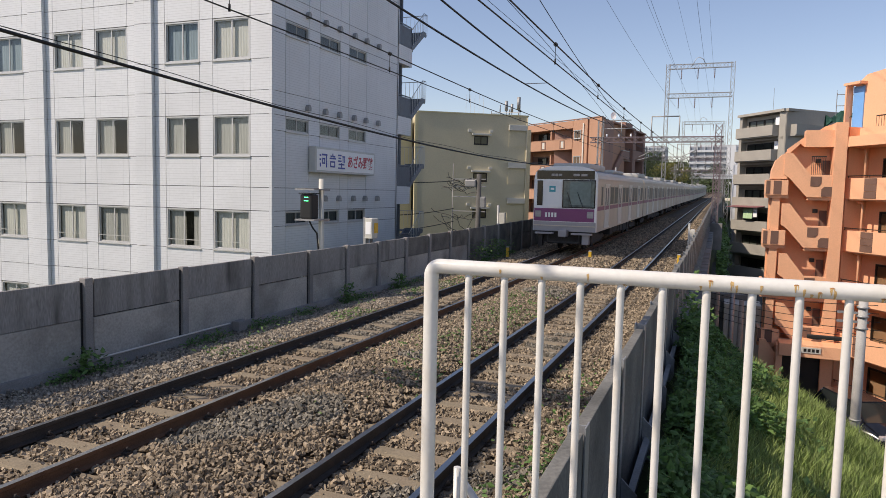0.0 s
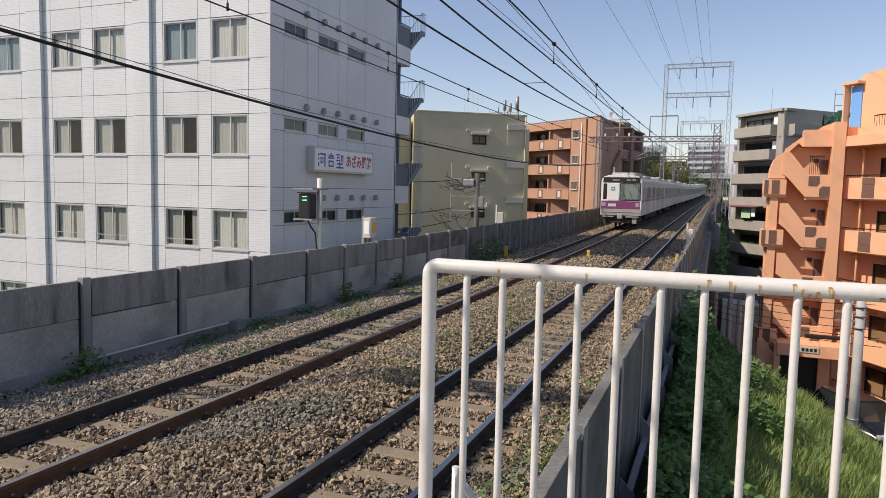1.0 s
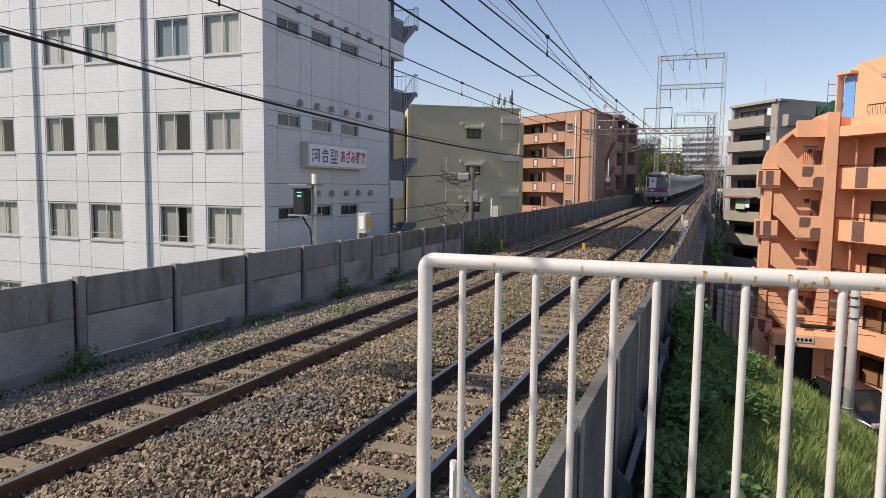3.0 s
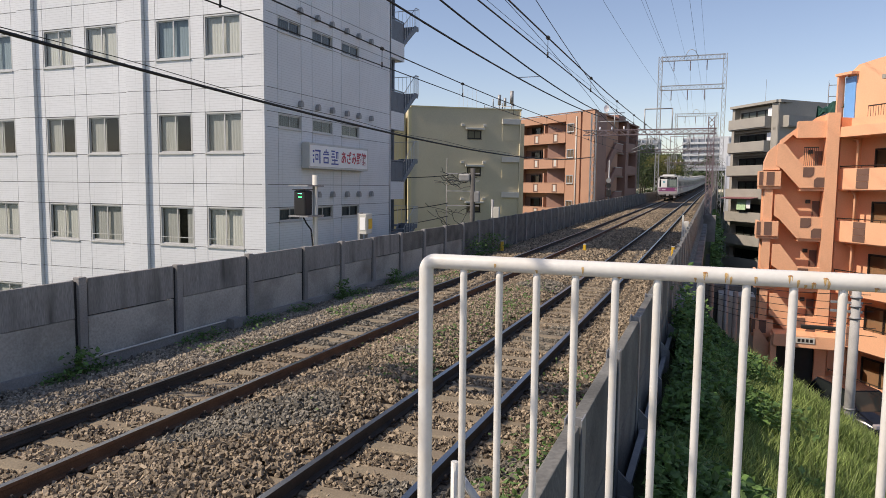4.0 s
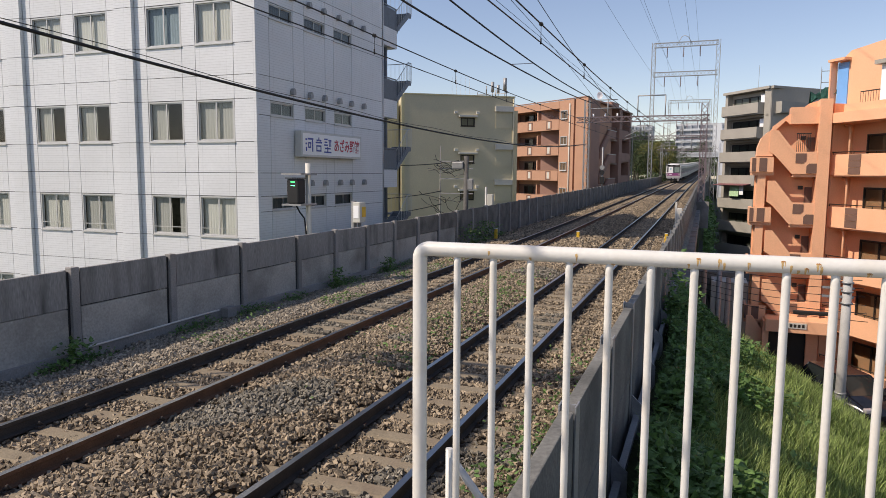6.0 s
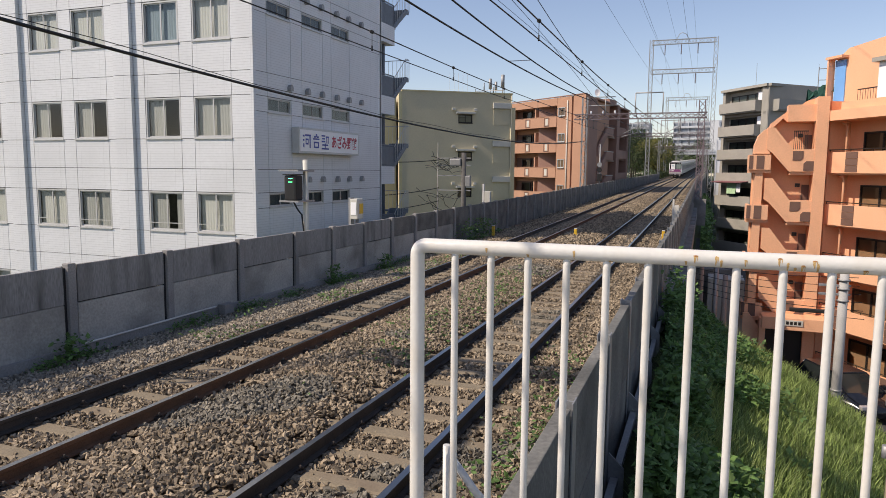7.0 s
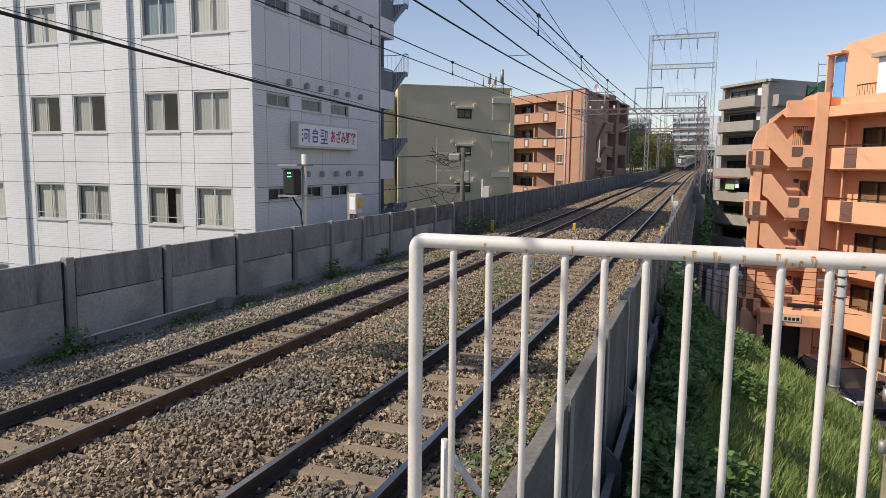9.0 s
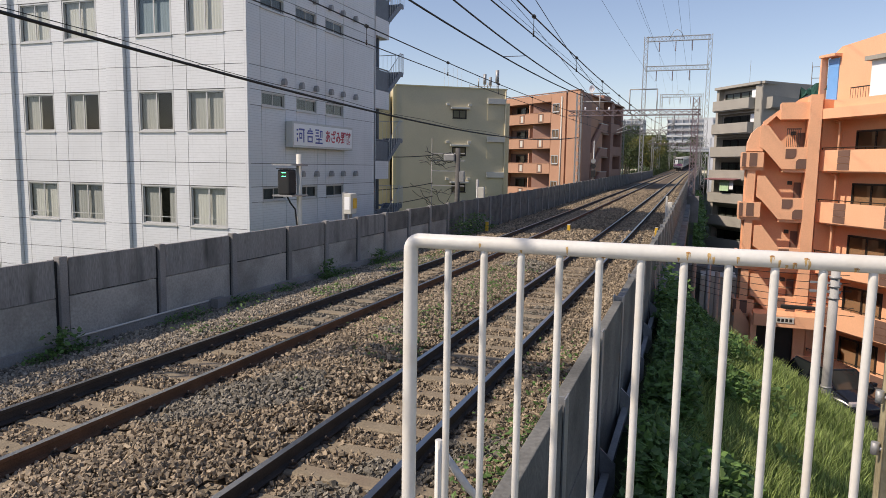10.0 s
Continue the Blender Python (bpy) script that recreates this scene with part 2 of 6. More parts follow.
def rail(parent, x, side):
    prof = [(-0.0325, 0.0), (0.0325, 0.0), (0.0325, -0.035), (0.009, -0.05), (0.009, -0.125), (0.0635, -0.14), (0.0635, -0.153), (-0.0635, -0.153), (-0.0635, -0.14), (-0.009, -0.125), (-0.009, -0.05), (-0.0325, -0.035)]
    bm = bmesh.new()
    rings = [[bm.verts.new((x + bend(y) + p[0], y, rise(y) + p[1])) for p in prof] for y in steps(-6, 470, 1.0)]
    for r, s in zip(rings, rings[1:]):
        for i in range(len(prof)):
            f = bm.faces.new((r[i], r[(i + 1) % 12], s[(i + 1) % 12], s[i]))
            f.material_index = 1 if i == 0 else 0
    bmesh.ops.recalc_face_normals(bm, faces=bm.faces[:])
    part("rail", bm, [side, M_RAILTOP], parent)


tracks = []
for x in (TRACK_L, TRACK_R):
    t = thing("railway_track", "narrow-gauge railway track with rusty rails on concrete sleepers", "railway track", kind="structure")
    tracks.append(t)
    for s in (-1, 1):
        rail(t, x + s * (GAUGE + 0.065) / 2, M_RAILRUST if x < -5 and s > 0 else M_RAIL)

# ---- more materials ----
M_PANEL = mat("wall_panel_concrete", (0.30, 0.29, 0.275), 0.92, var=0.22, scale=1.3, fine=26, bump=0.4, dirt=(0.075, 0.072, 0.066), dirt_amt=0.9, dirt_scale=1.3, stretch=(1, 2.2, 0.35))
M_PANEL_LOW = mat("pale_panel_concrete", (0.42, 0.40, 0.36), 0.92, var=0.14, scale=1.1, fine=26, bump=0.4, dirt=(0.15, 0.14, 0.12), dirt_amt=0.85, dirt_scale=0.8)
M_PANEL_R = mat("dark_panel_concrete", (0.17, 0.165, 0.15), 0.92, var=0.2, scale=1.5, fine=30, bump=0.35, dirt=(0.06, 0.06, 0.055), dirt_amt=0.7, dirt_scale=1.6)
M_WINFRAME = mat("aluminium_frame", (0.52, 0.52, 0.51), 0.45, metal=0.3, var=0.04, scale=5, fine=40, bump=0.0)
M_DARKFRAME = mat("dark_bronze_frame", (0.04, 0.035, 0.03), 0.5, metal=0.4, var=0.06, scale=5, fine=40, bump=0.0)
M_CURTAIN = mat("pale_curtain", (0.62, 0.63, 0.62), 0.9, var=0.08, scale=2, fine=30, bump=0.2, stretch=(6, 6, 0.3))
M_CURTAIN_G = mat("grey_curtain", (0.44, 0.45, 0.45), 0.9, var=0.12, scale=2, fine=30, bump=0.2, stretch=(6, 6, 0.3))
M_CURTAIN_B = mat("blue_curtain", (0.28, 0.36, 0.42), 0.9, var=0.15, scale=2, fine=30, bump=0.2, stretch=(6, 6, 0.3))
# dark colour stands in for the shade inside the rooms
M_ROOM = mat("room_shade", (0.10, 0.095, 0.09), 0.9, var=0.15, scale=1, fine=10, bump=0.0)
M_FILM = mat("grey_window_film", (0.13, 0.15, 0.155), 0.6, var=0.1, scale=1, fine=20, bump=0.0)
M_SEAL = mat("joint_sealant", (0.16, 0.16, 0.16), 0.8, var=0.05, scale=5, fine=30, bump=0.0)


def glass_mat(name, tint):
    m = bpy.data.materials.new(name)
    m.use_nodes = True
    N, Lk = m.node_tree.nodes, m.node_tree.links
    N.remove(N["Principled BSDF"])
    tr, gl, mx, fr = N.new("ShaderNodeBsdfTransparent"), N.new("ShaderNodeBsdfGlossy"), N.new("ShaderNodeMixShader"), N.new("ShaderNodeFresnel")
    tr.inputs[0].default_value = (*tint, 1)
    gl.inputs["Roughness"].default_value = 0.03
    fr.inputs[0].default_value = 1.5
    Lk.new(fr.outputs[0], mx.inputs[0]), Lk.new(tr.outputs[0], mx.inputs[1]), Lk.new(gl.outputs[0], mx.inputs[2])
    Lk.new(mx.outputs[0], N["Material Output"].inputs[0])
    return m


M_GLASS = glass_mat("window_glass", (0.86, 0.89, 0.87))
M_GLASS_D = glass_mat("tinted_glass", (0.30, 0.36, 0.36))


def window(parent, m, u0, u1, z0, z1, sashes=2, cover=(1, 1), frame_mat=None, cover_mat=None, fw=0.05, depth=0.10, glass=None, rail_bar=False, sill=0.05):
    """A framed window in local facade space: u along the wall, y into it. cover: how far each sash is curtained."""
    fm, cm, gm = frame_mat or M_WINFRAME, cover_mat or M_CURTAIN_G, glass or M_GLASS
    bm = bmesh.new()
    ring(bm, u0, u1, z0, z1, fw, 0.01, depth, m)
    win = part("window", bm, fm, parent)
    w = (u1 - u0 - 2 * fw) / sashes
    for i in range(sashes):
        a, y = u0 + fw + i * w, 0.035 + 0.03 * (i % 2)
        bm = bmesh.new()
        ring(bm, a, a + w, z0 + fw, z1 - fw, fw * 0.75, y, y + 0.028, m)
        part("sash", bm, fm, win)
    if rail_bar:
        bm = bmesh.new()
        bx(bm, u0 + fw, u1 - fw, 0.006, 0.02, z0 + 0.3, z0 + 0.33, m=m)
        part("guard_bar", bm, fm, win)
    if sill:
        bm = bmesh.new()
        bx(bm, u0 - 0.03, u1 + 0.03, -sill, 0.008, z0 - 0.04, z0 - 0.002, m=m)
        part("sill", bm, fm, win)
    for i in range(sashes):
        a, y = u0 + fw + i * w + 0.03, 0.047 + 0.03 * (i % 2)
        bm = bmesh.new()
        q = [m @ Vector(c) for c in ((a, y, z0 + fw + 0.03), (a + w - 0.06, y, z0 + fw + 0.03), (a + w - 0.06, y, z1 - fw - 0.03), (a, y, z1 - fw - 0.03))]
        if (q[1] - q[0]).cross(q[2] - q[1]).dot(m.to_3x3() @ Vector((0, -1, 0))) < 0:
            q.reverse()
        bm.faces.new([bm.verts.new(c) for c in q])
        p = part("pane", bm, gm, win)
        p.visible_shadow = False
        c = cover[i % len(cover)]
        if c > 0.02:
            bm = bmesh.new()
            n = max(6, int(w * c / 0.06))
            cu = [u0 + fw + i * w + w * c * k / n for k in range(n + 1)]
            top = [bm.verts.new(m @ Vector((u, 0.16 + 0.006 * (k % 2), z1 - 0.02))) for k, u in enumerate(cu)]
            bot = [bm.verts.new(m @ Vector((u, 0.16 + 0.009 * (k % 2), z0 + 0.04))) for k, u in enumerate(cu)]
            for k in range(n):
                bm.faces.new((bot[k], bot[k + 1], top[k + 1], top[k]))
            part("curtain", bm, cm, win)
    return win


# ---- boundary walls beside the railway ----
wall_left = thing("wall_left", "weathered grey concrete panel wall with posts beside the tracks", "wall", kind="structure")
bm = box(-0.10, 0.03, -0.075, 0.075, -0.55, 1.16, 0.012)
post_me = obj("post", bm, M_POST)
post_mesh = post_me.data
bpy.data.objects.remove(post_me)
# black strips behind and beside each post imitate the shade in the gaps
bm = box(-0.13, -0.085, -0.16, 0.16, -0.5, 1.12)
bx(bm, -0.125, -0.083, 0.16, 1.86, 0.43, 0.61)
bx(bm, -0.08, -0.028, -0.119, -0.077, -0.3, 1.1)
bx(bm, -0.08, -0.028, 0.077, 0.119, -0.3, 1.1)
t0 = obj("gap_shade_strip", bm, M_BLACK)
strip_mesh = t0.data
bpy.data.objects.remove(t0)
bm = box(-0.08, -0.015, -0.89, 0.89, 0.527, 1.13, 0.010)
up = obj("panel", bm, M_PANEL)
up_mesh = up.data
bpy.data.objects.remove(up)
bm = box(-0.08, -0.022, -0.89, 0.89, -0.30, 0.515, 0.010)
lo = obj("panel", bm, M_PANEL_LOW)
lo_mesh = lo.data
bpy.data.objects.remove(lo)
# copies of both panels in the darker concrete, for the far bays
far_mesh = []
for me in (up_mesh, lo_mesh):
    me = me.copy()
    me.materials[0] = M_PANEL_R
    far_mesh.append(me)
rng = random.Random(4)
post_y = [8.02 + 2.02 * k for k in range(-5, 1)] + [10.17, 12.32, 14.5, 16.33, 18.2, 20.12, 22.05] + [24.07 + 2.02 * k for k in range(70)]
for k, (y, y_next) in enumerate(zip(post_y, post_y[1:])):
    gap = y_next - y
    x, z, mid_y = WALL_L + bend(y), rise(y), (y + y_next) / 2
    xn, zz = WALL_L + bend(mid_y), rise(mid_y)
    lean = rng.uniform(-0.5, 0.5)
    fit = Matrix.Diagonal((1, gap / 2.02, 1, 1))
    share("post", post_mesh, wall_left, pose(x, y, z + rng.uniform(-0.015, 0.015), 0, lean, 0))
    share("gap_shade_strip", strip_mesh, wall_left, pose(x, y, z, 0, lean, 0))
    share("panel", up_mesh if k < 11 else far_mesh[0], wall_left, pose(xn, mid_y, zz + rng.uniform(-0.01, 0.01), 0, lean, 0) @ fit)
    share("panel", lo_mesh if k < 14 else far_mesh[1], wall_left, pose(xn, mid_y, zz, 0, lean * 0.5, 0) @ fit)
bm = bmesh.new()
bx(bm, WALL_L - 0.05, WALL_L + 0.045, -6, 30, -0.5, -0.17)
part("footing", bm, M_POST, wall_left)
bm = bmesh.new()
tube(bm, [(WALL_L + 0.075, y, -0.135 + 0.008 * math.sin(y * 1.3)) for y in [8.12 + 0.25 * i for i in range(14)]], 0.017, 8)
tagged(obj("cable_conduit", bm, M_WHITEPAINT, None), "thin grey cable conduit along the foot of the concrete wall", "conduit")
bm = box(-0.09, 0.09, -0.14, 0.14, 0, 0.2, 0.01)
jb = tagged(obj("junction_box", bm, M_POST, None), "small grey concrete junction box at the wall's foot", "junction box")
jb.matrix_basis = pose(WALL_L + 0.14, 11.6, -0.30)

wall_right = thing("wall_right", "grey concrete panel wall between steel posts above the embankment", "wall", kind="structure")
bm = bmesh.new()
bx(bm, -0.075, 0.075, -0.06, -0.05, -0.9, 1.17)
bx(bm, -0.075, 0.075, 0.05, 0.06, -0.9, 1.17)
bx(bm, -0.006, 0.006, -0.05, 0.05, -0.9, 1.165)
t0 = obj("steel_post", bm, M_STEEL)
spost = t0.data
bpy.data.objects.remove(t0)
bm = bmesh.new()
prism(bm, [(0.075, 0.06), (0.22, -0.08), (0.22, -0.36), (0.16, -0.48), (0.075, -0.48)], -0.012, 0.012, "y")
t0 = obj("gusset", bm, M_STEEL)
brace_mesh = t0.data
bpy.data.objects.remove(t0)
SP = 1.92
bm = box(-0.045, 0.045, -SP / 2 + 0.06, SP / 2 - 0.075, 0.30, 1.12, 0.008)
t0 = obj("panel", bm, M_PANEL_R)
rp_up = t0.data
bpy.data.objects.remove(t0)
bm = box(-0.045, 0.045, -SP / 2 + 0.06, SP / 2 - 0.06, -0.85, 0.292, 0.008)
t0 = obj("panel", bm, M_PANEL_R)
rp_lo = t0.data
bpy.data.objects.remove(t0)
for k in range(-1, 82):
    y = 4.45 + SP * k
    x, z = WALL_R + bend(y), rise(y)
    share("steel_post", spost, wall_right, pose(x, y, z + rng.uniform(-0.02, 0.02), 0, 0, 90))
    if y < 60:
        share("gusset", brace_mesh, wall_right, pose(x, y, z))
    x, z = WALL_R + bend(y + SP / 2), rise(y + SP / 2)
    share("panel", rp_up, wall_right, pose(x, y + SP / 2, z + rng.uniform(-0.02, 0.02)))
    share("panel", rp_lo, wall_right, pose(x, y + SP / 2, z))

bm = bmesh.new()
for y in [4.45 + SP * k for k in range(-1, 28)]:
    z = rise(y)
    bx(bm, WALL_R + 0.10, WALL_R + 0.17, y + 0.02, y + SP - 0.02, z - 0.24, z - 0.17)
part("waler", bm, M_STEEL, wall_right, "grey square steel tube")
# the viaduct's edge past the grassy bank
bm = bmesh.new()
vy = steps(15.5, 470, 3)
for a, b in zip(vy, vy[1:]):
    m = Matrix.Translation((0, 0, rise(a)))
    bx(bm, -0.88 + bend(a), -0.30 + bend(a), a, b - 0.02, -1.25, -0.5, m=m)
tagged(obj("viaduct_edge", bm, M_CONC, None), "stained concrete edge girder of the railway viaduct", "viaduct", "", "structure")
bm = bmesh.new()
for a, b in zip(vy, vy[1:]):
    bx(bm, -1.2 + bend(a), -0.95 + bend(a), a, b, -7.2, -1.2 + rise(a))
tagged(obj("abutment_wall", bm, M_CONC, None), "dark stained concrete wall below the railway viaduct", "retaining wall", "", "structure")
# left side of the embankment
bm = bmesh.new()
vy = steps(-20, 470, 6)
for a, b in zip(vy, vy[1:]):
    bx(bm, -9.75 + bend(a), -9.36 + bend(a), a, b, -7.2, -0.28 + rise(a))
tagged(obj("retaining_wall", bm, M_CONC, None), "stained concrete retaining wall under the boundary wall", "retaining wall", "", "structure")

# ---- platform end and its railing ----
bm = box(-1.2, 4.0, -30, 2.25, -1.0, 1.08, 0.02)
tagged(obj("platform", bm, M_CONC, None), "grey concrete platform end behind the railing", "platform", "", "structure")
fence = thing("railing", "white painted steel pipe railing with rust stains", "railing", pose(0, 2.08, 0, 0, 0, 1.2))
R1 = 0.0238
arc = [(-0.858 + 0.030 - 0.030 * math.cos(a), 0, 2.428 - 0.030 + 0.030 * math.sin(a)) for a in [radians(9 * i) for i in range(11)]]
bm = bmesh.new()
tube(bm, [(-0.858, 0, 1.08), (-0.858, 0, 1.6), (-0.858, 0, 2.2)] + arc + [(-0.7 + 0.1 * i, 0, 2.428) for i in range(20)], R1, 20)
part("handrail", bm, M_WHITEPAINT, fence)
bar_x = [-0.730 + 0.1184 * i for i in range(13)]
for x in bar_x:
    bm = bmesh.new()
    tube(bm, [(x, 0.004, 1.2), (x, 0.004, 1.8), (x, 0, 2.385), (x, 0, 2.42)], [0.0116, 0.0116, 0.0116, 0.0108], 14)
    part("baluster", bm, M_WHITEPAINT, fence)
bm = bmesh.new()
tube(bm, [(-0.858, 0, 1.19), (1.1, 0, 1.19)], 0.017, 12)
part("bottom_rail", bm, M_WHITEPAINT, fence)
bm = bmesh.new()
tube(bm, [(-0.787, 0.10, 1.08), (-0.787, 0.10, 1.725)], 0.0125, 12)
part("stub_post", bm, M_WHITEPAINT, fence)
bm = bmesh.new()
tube(bm, [(-0.775, 0.11, 1.68), (-0.69, 0.14, 1.55), (-0.60, 0.17, 1.45), (-0.5, 0.2, 1.1)], 0.014, 10)
part("brace", bm, M_WINFRAME, fence, "dull grey steel brace")


M_RUSTPALE = mat("rust_run", (0.58, 0.38, 0.16), 0.85, var=0.15, scale=60, fine=200, bump=0.2)


def rust_patch(x, ang, w, h, seed):
    """An uneven flake of rust lying on the handrail."""
    r = random.Random(seed)
    bm = bmesh.new()
    ring = []
    for i in range(14):
        a = i * 2 * math.pi / 14
        q = r.uniform(0.55, 1.0)
        u, v = w * q * math.cos(a), ang + h * q * math.sin(a)
        ring.append(bm.verts.new((x + u, -(R1 + 0.0006) * math.cos(v), 2.428 + (R1 + 0.0006) * math.sin(v))))
    c = bm.verts.new((x, -(R1 + 0.0006) * math.cos(ang), 2.428 + (R1 + 0.0006) * math.sin(ang)))
    for i in range(14):
        bm.faces.new((ring[i], ring[(i + 1) % 14], c))
    bmesh.ops.recalc_face_normals(bm, faces=bm.faces[:])
    part("rust_stain", bm, M_RUST if w > 0.005 else M_RUSTPALE, fence, "orange-brown rust flake")


def rust_run(x, ang, w, h, seed):
    """A thin run of rust water that narrows down the handrail."""
    r = random.Random(seed)
    bm = bmesh.new()
    rows_ = []
    for i in range(9):
        s = i / 8
        v, c = ang - h * s, x + r.uniform(-0.0006, 0.0006)
        q = w * (1 - 0.85 * s) * r.uniform(0.75, 1.15)
        y_, z_ = -(R1 + 0.0004) * math.cos(v), 2.428 + (R1 + 0.0004) * math.sin(v)
        rows_.append((bm.verts.new((c - q, y_, z_)), bm.verts.new((c + q, y_, z_))))
    for (a_, b_), (c_, d_) in zip(rows_, rows_[1:]):
        bm.faces.new((c_, d_, b_, a_))
    part("rust_stain", bm, M_RUSTPALE, fence, "pale orange rust run")


for i, (x, a, w, h) in enumerate([(-0.01, 0.35, 0.012, 0.25), (-0.035, -0.35, 0.004, 0.12), (0.045, 0.30, 0.009, 0.35), (0.058, -0.1, 0.004, 0.4), (0.12, 0.1, 0.007, 0.2), (0.205, 0.45, 0.012, 0.2), (0.225, -0.05, 0.004, 0.35), (0.262, -0.25, 0.011, 0.3), (0.243, -0.55, 0.006, 0.2), (0.29, 0.35, 0.012, 0.22), (0.298, -0.1, 0.0045, 0.5), (-0.35, 0.2, 0.004, 0.3), (-0.245, -0.9, 0.012, 0.12), (-0.49, -0.5, 0.006, 0.1), (-0.62, 0.1, 0.006, 0.05), (0.41, -0.5, 0.012, 0.2)]):
    rust_patch(x, a, w * 0.55, h * 0.55, i)
    rust_run(x - 0.15 * w, a + 0.05, 0.0030 + 0.14 * w, 0.6 + 1.7 * h, i + 40)
    rust_run(x + 0.4 * w, a, 0.0016, 0.4 + h, i + 80)
# gate post at the railing's end
gp = thing("gate_post", "weathered beige steel gate post with hinges", "gate post", pose(0.56, 2.18, 1.08))
M_BEIGE = mat("beige_weathered_paint", (0.42, 0.36, 0.22), 0.7, var=0.15, scale=8, fine=60, bump=0.2, dirt=(0.2, 0.15, 0.08), dirt_amt=0.5, dirt_scale=9)
part("post", box(-0.03, 0.05, -0.03, 0.05, 0, 1.24, 0.004), M_BEIGE, gp)
for z in (0.62, 0.80, 0.95):
    bm = bmesh.new()
    tube(bm, [(-0.045, 0, z), (-0.045, 0, z + 0.035)], 0.011, 8)
    tube(bm, [(-0.04, 0, z + 0.017), (0.0, 0, z + 0.017)], 0.006, 6)
    part("hinge", bm, M_STEEL, gp)

# ---- white tiled school building ----
WX, WY, FLOOR, ROOF = -15.5, 21.6, 3.61, 19.2
white = thing("office_building", "white tiled six-storey building with aluminium windows", "building", pose(WX, WY, 0))
ML = Matrix(((-1, 0, 0, 0), (0, 1, 0, 0), (0, 0, 1, 0), (0, 0, 0, 1)))     # u runs to -x, depth to +y
MR = Matrix(((0, -1, 0, 0), (1, 0, 0, 0), (0, 0, 1, 0), (0, 0, 0, 1)))     # u runs to +y, depth to -x
BASE = -6.8
tops = [1.78 + FLOOR * k for k in range(-2, 5)]
zl = [BASE]
for t in tops:
    zl += [t - 1.58, t, t + 0.88]
zl = sorted(z for z in zl if z < ROOF - 0.3) + [ROOF]
ul = [0, 0.98, 2.71, 3.34, 5.05]          # corner pier, window A, pier, window B
winl = [(0.98, 2.71), (3.34, 5.05)]
for b in range(4):
    o = 5.35 + 5.99 * b                     # a projecting column, then two windows
    ul += [o + 0.23, o + 1.10, o + 1.64, o + 3.41, o + 4.07, o + 5.78]
    winl += [(o + 1.64, o + 3.41), (o + 4.07, o + 5.78)]
colu = [(5.58 + 5.99 * b, 6.45 + 5.99 * b) for b in range(4)]


def tiles(parent, m, us, zs, holes, proud, name="panel", material=None):
    """Facing panels with open joints over a backing wall; holes: (u0, u1, z0, z1) kept free."""
    back = bmesh.new()
    for a, b in zip(us, us[1:]):
        for c, d in zip(zs, zs[1:]):
            if any(a >= h[0] - 0.01 and b <= h[1] + 0.01 and c >= h[2] - 0.01 and d <= h[3] + 0.01 for h in holes):
                continue
            bx(back, max(a, 0.15), b, 0.022, 0.14, c, d, m=m)
            pb = bmesh.new()
            j = 0.011
            bx(pb, a + j, b - j, -proud, 0.02, c + j, d - j, m=m)
            part(name, pb, material or M_TILE, parent)
    part("wall", back, M_SEAL, parent)


hl = [(a, b, t - 1.58, t) for a, b in winl for t in tops]
tiles(white, ML, ul, zl, hl, 0.0)
for a, b in colu:
    for c, d in zip(zl, zl[1:]):
        pb = bmesh.new()
        bx(pb, a + 0.005, b - 0.005, -0.16, -0.004, c + 0.009, d - 0.009, m=ML)
        part("column_casing", pb, M_TILE, white)
rw = random.Random(11)
for (a, b) in winl:
    for t in tops[1:6]:
        row = round((t - 1.78) / FLOOR)
        c = {1: (1, 1) if a < 1 else (1, 0.0), 2: (1, 1), 0: (1, rw.choice((0.95, 1, 0.5)))}.get(row, (1, 1))
        cm = {1: M_CURTAIN_G, 2: rw.choice((M_CURTAIN_B, M_CURTAIN, M_CURTAIN)), 0: rw.choice((M_CURTAIN, M_CURTAIN_G))}.get(row, M_CURTAIN)
        # seen from outside the left sash lies at the larger u
        window(white, ML, a + 0.01, b - 0.01, t - 1.565, t - 0.015, 2, c[::-1], None, cm, 0.055, 0.11, rail_bar=row == 0)
# side towards the railway
ur = [0, 0.85, 2.46, 3.27, 4.93, 5.66, 7.33, 10.7]
wr = [(0.85, 2.46), (3.27, 4.93), (5.66, 7.33)]
zr = sorted(set(zl + [t - 0.58 for t in tops if t < ROOF]) - {t - 1.58 for t in tops} - {zl[-1]}) + [ROOF]
tiles(white, MR, ur, zr, [(a, b, t - 0.58, t) for a, b in wr for t in tops], 0.0)
for a, b in wr:
    for t in tops[1:6]:
        window(white, MR, a + 0.01, b - 0.01, t - 0.57, t - 0.012, 2, (1, 1), None, M_FILM, 0.045, 0.11)
for t in tops[1:6]:
    for i, u in enumerate((2.3, 3.6, 4.75, 6.05, 7.15, 8.4)):
        bm = bmesh.new()
        prism(bm, [(u - 0.10 + 0.20 * k / 6, 0.12 * math.sin(math.pi * k / 6)) for k in range(7)] + [(u + 0.10, -0.13), (u - 0.10, -0.13)], -0.17, 0.02, "y")
        bm.transform(MR @ Matrix.Translation((0, 0, t + 0.48)))
        bmesh.ops.recalc_face_normals(bm, faces=bm.faces[:])
        part("vent_hood", bm, M_STEEL, white)
bm = bmesh.new()
bx(bm, -0.15, -0.006, 0.006, 0.15, BASE, ROOF - 0.01)
part("corner_pier", bm, M_TILE, white)
# solid block behind the windows, coloured dark like unlit rooms
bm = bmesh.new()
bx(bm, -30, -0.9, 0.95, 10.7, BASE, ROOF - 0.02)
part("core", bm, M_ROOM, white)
bm = bmesh.new()
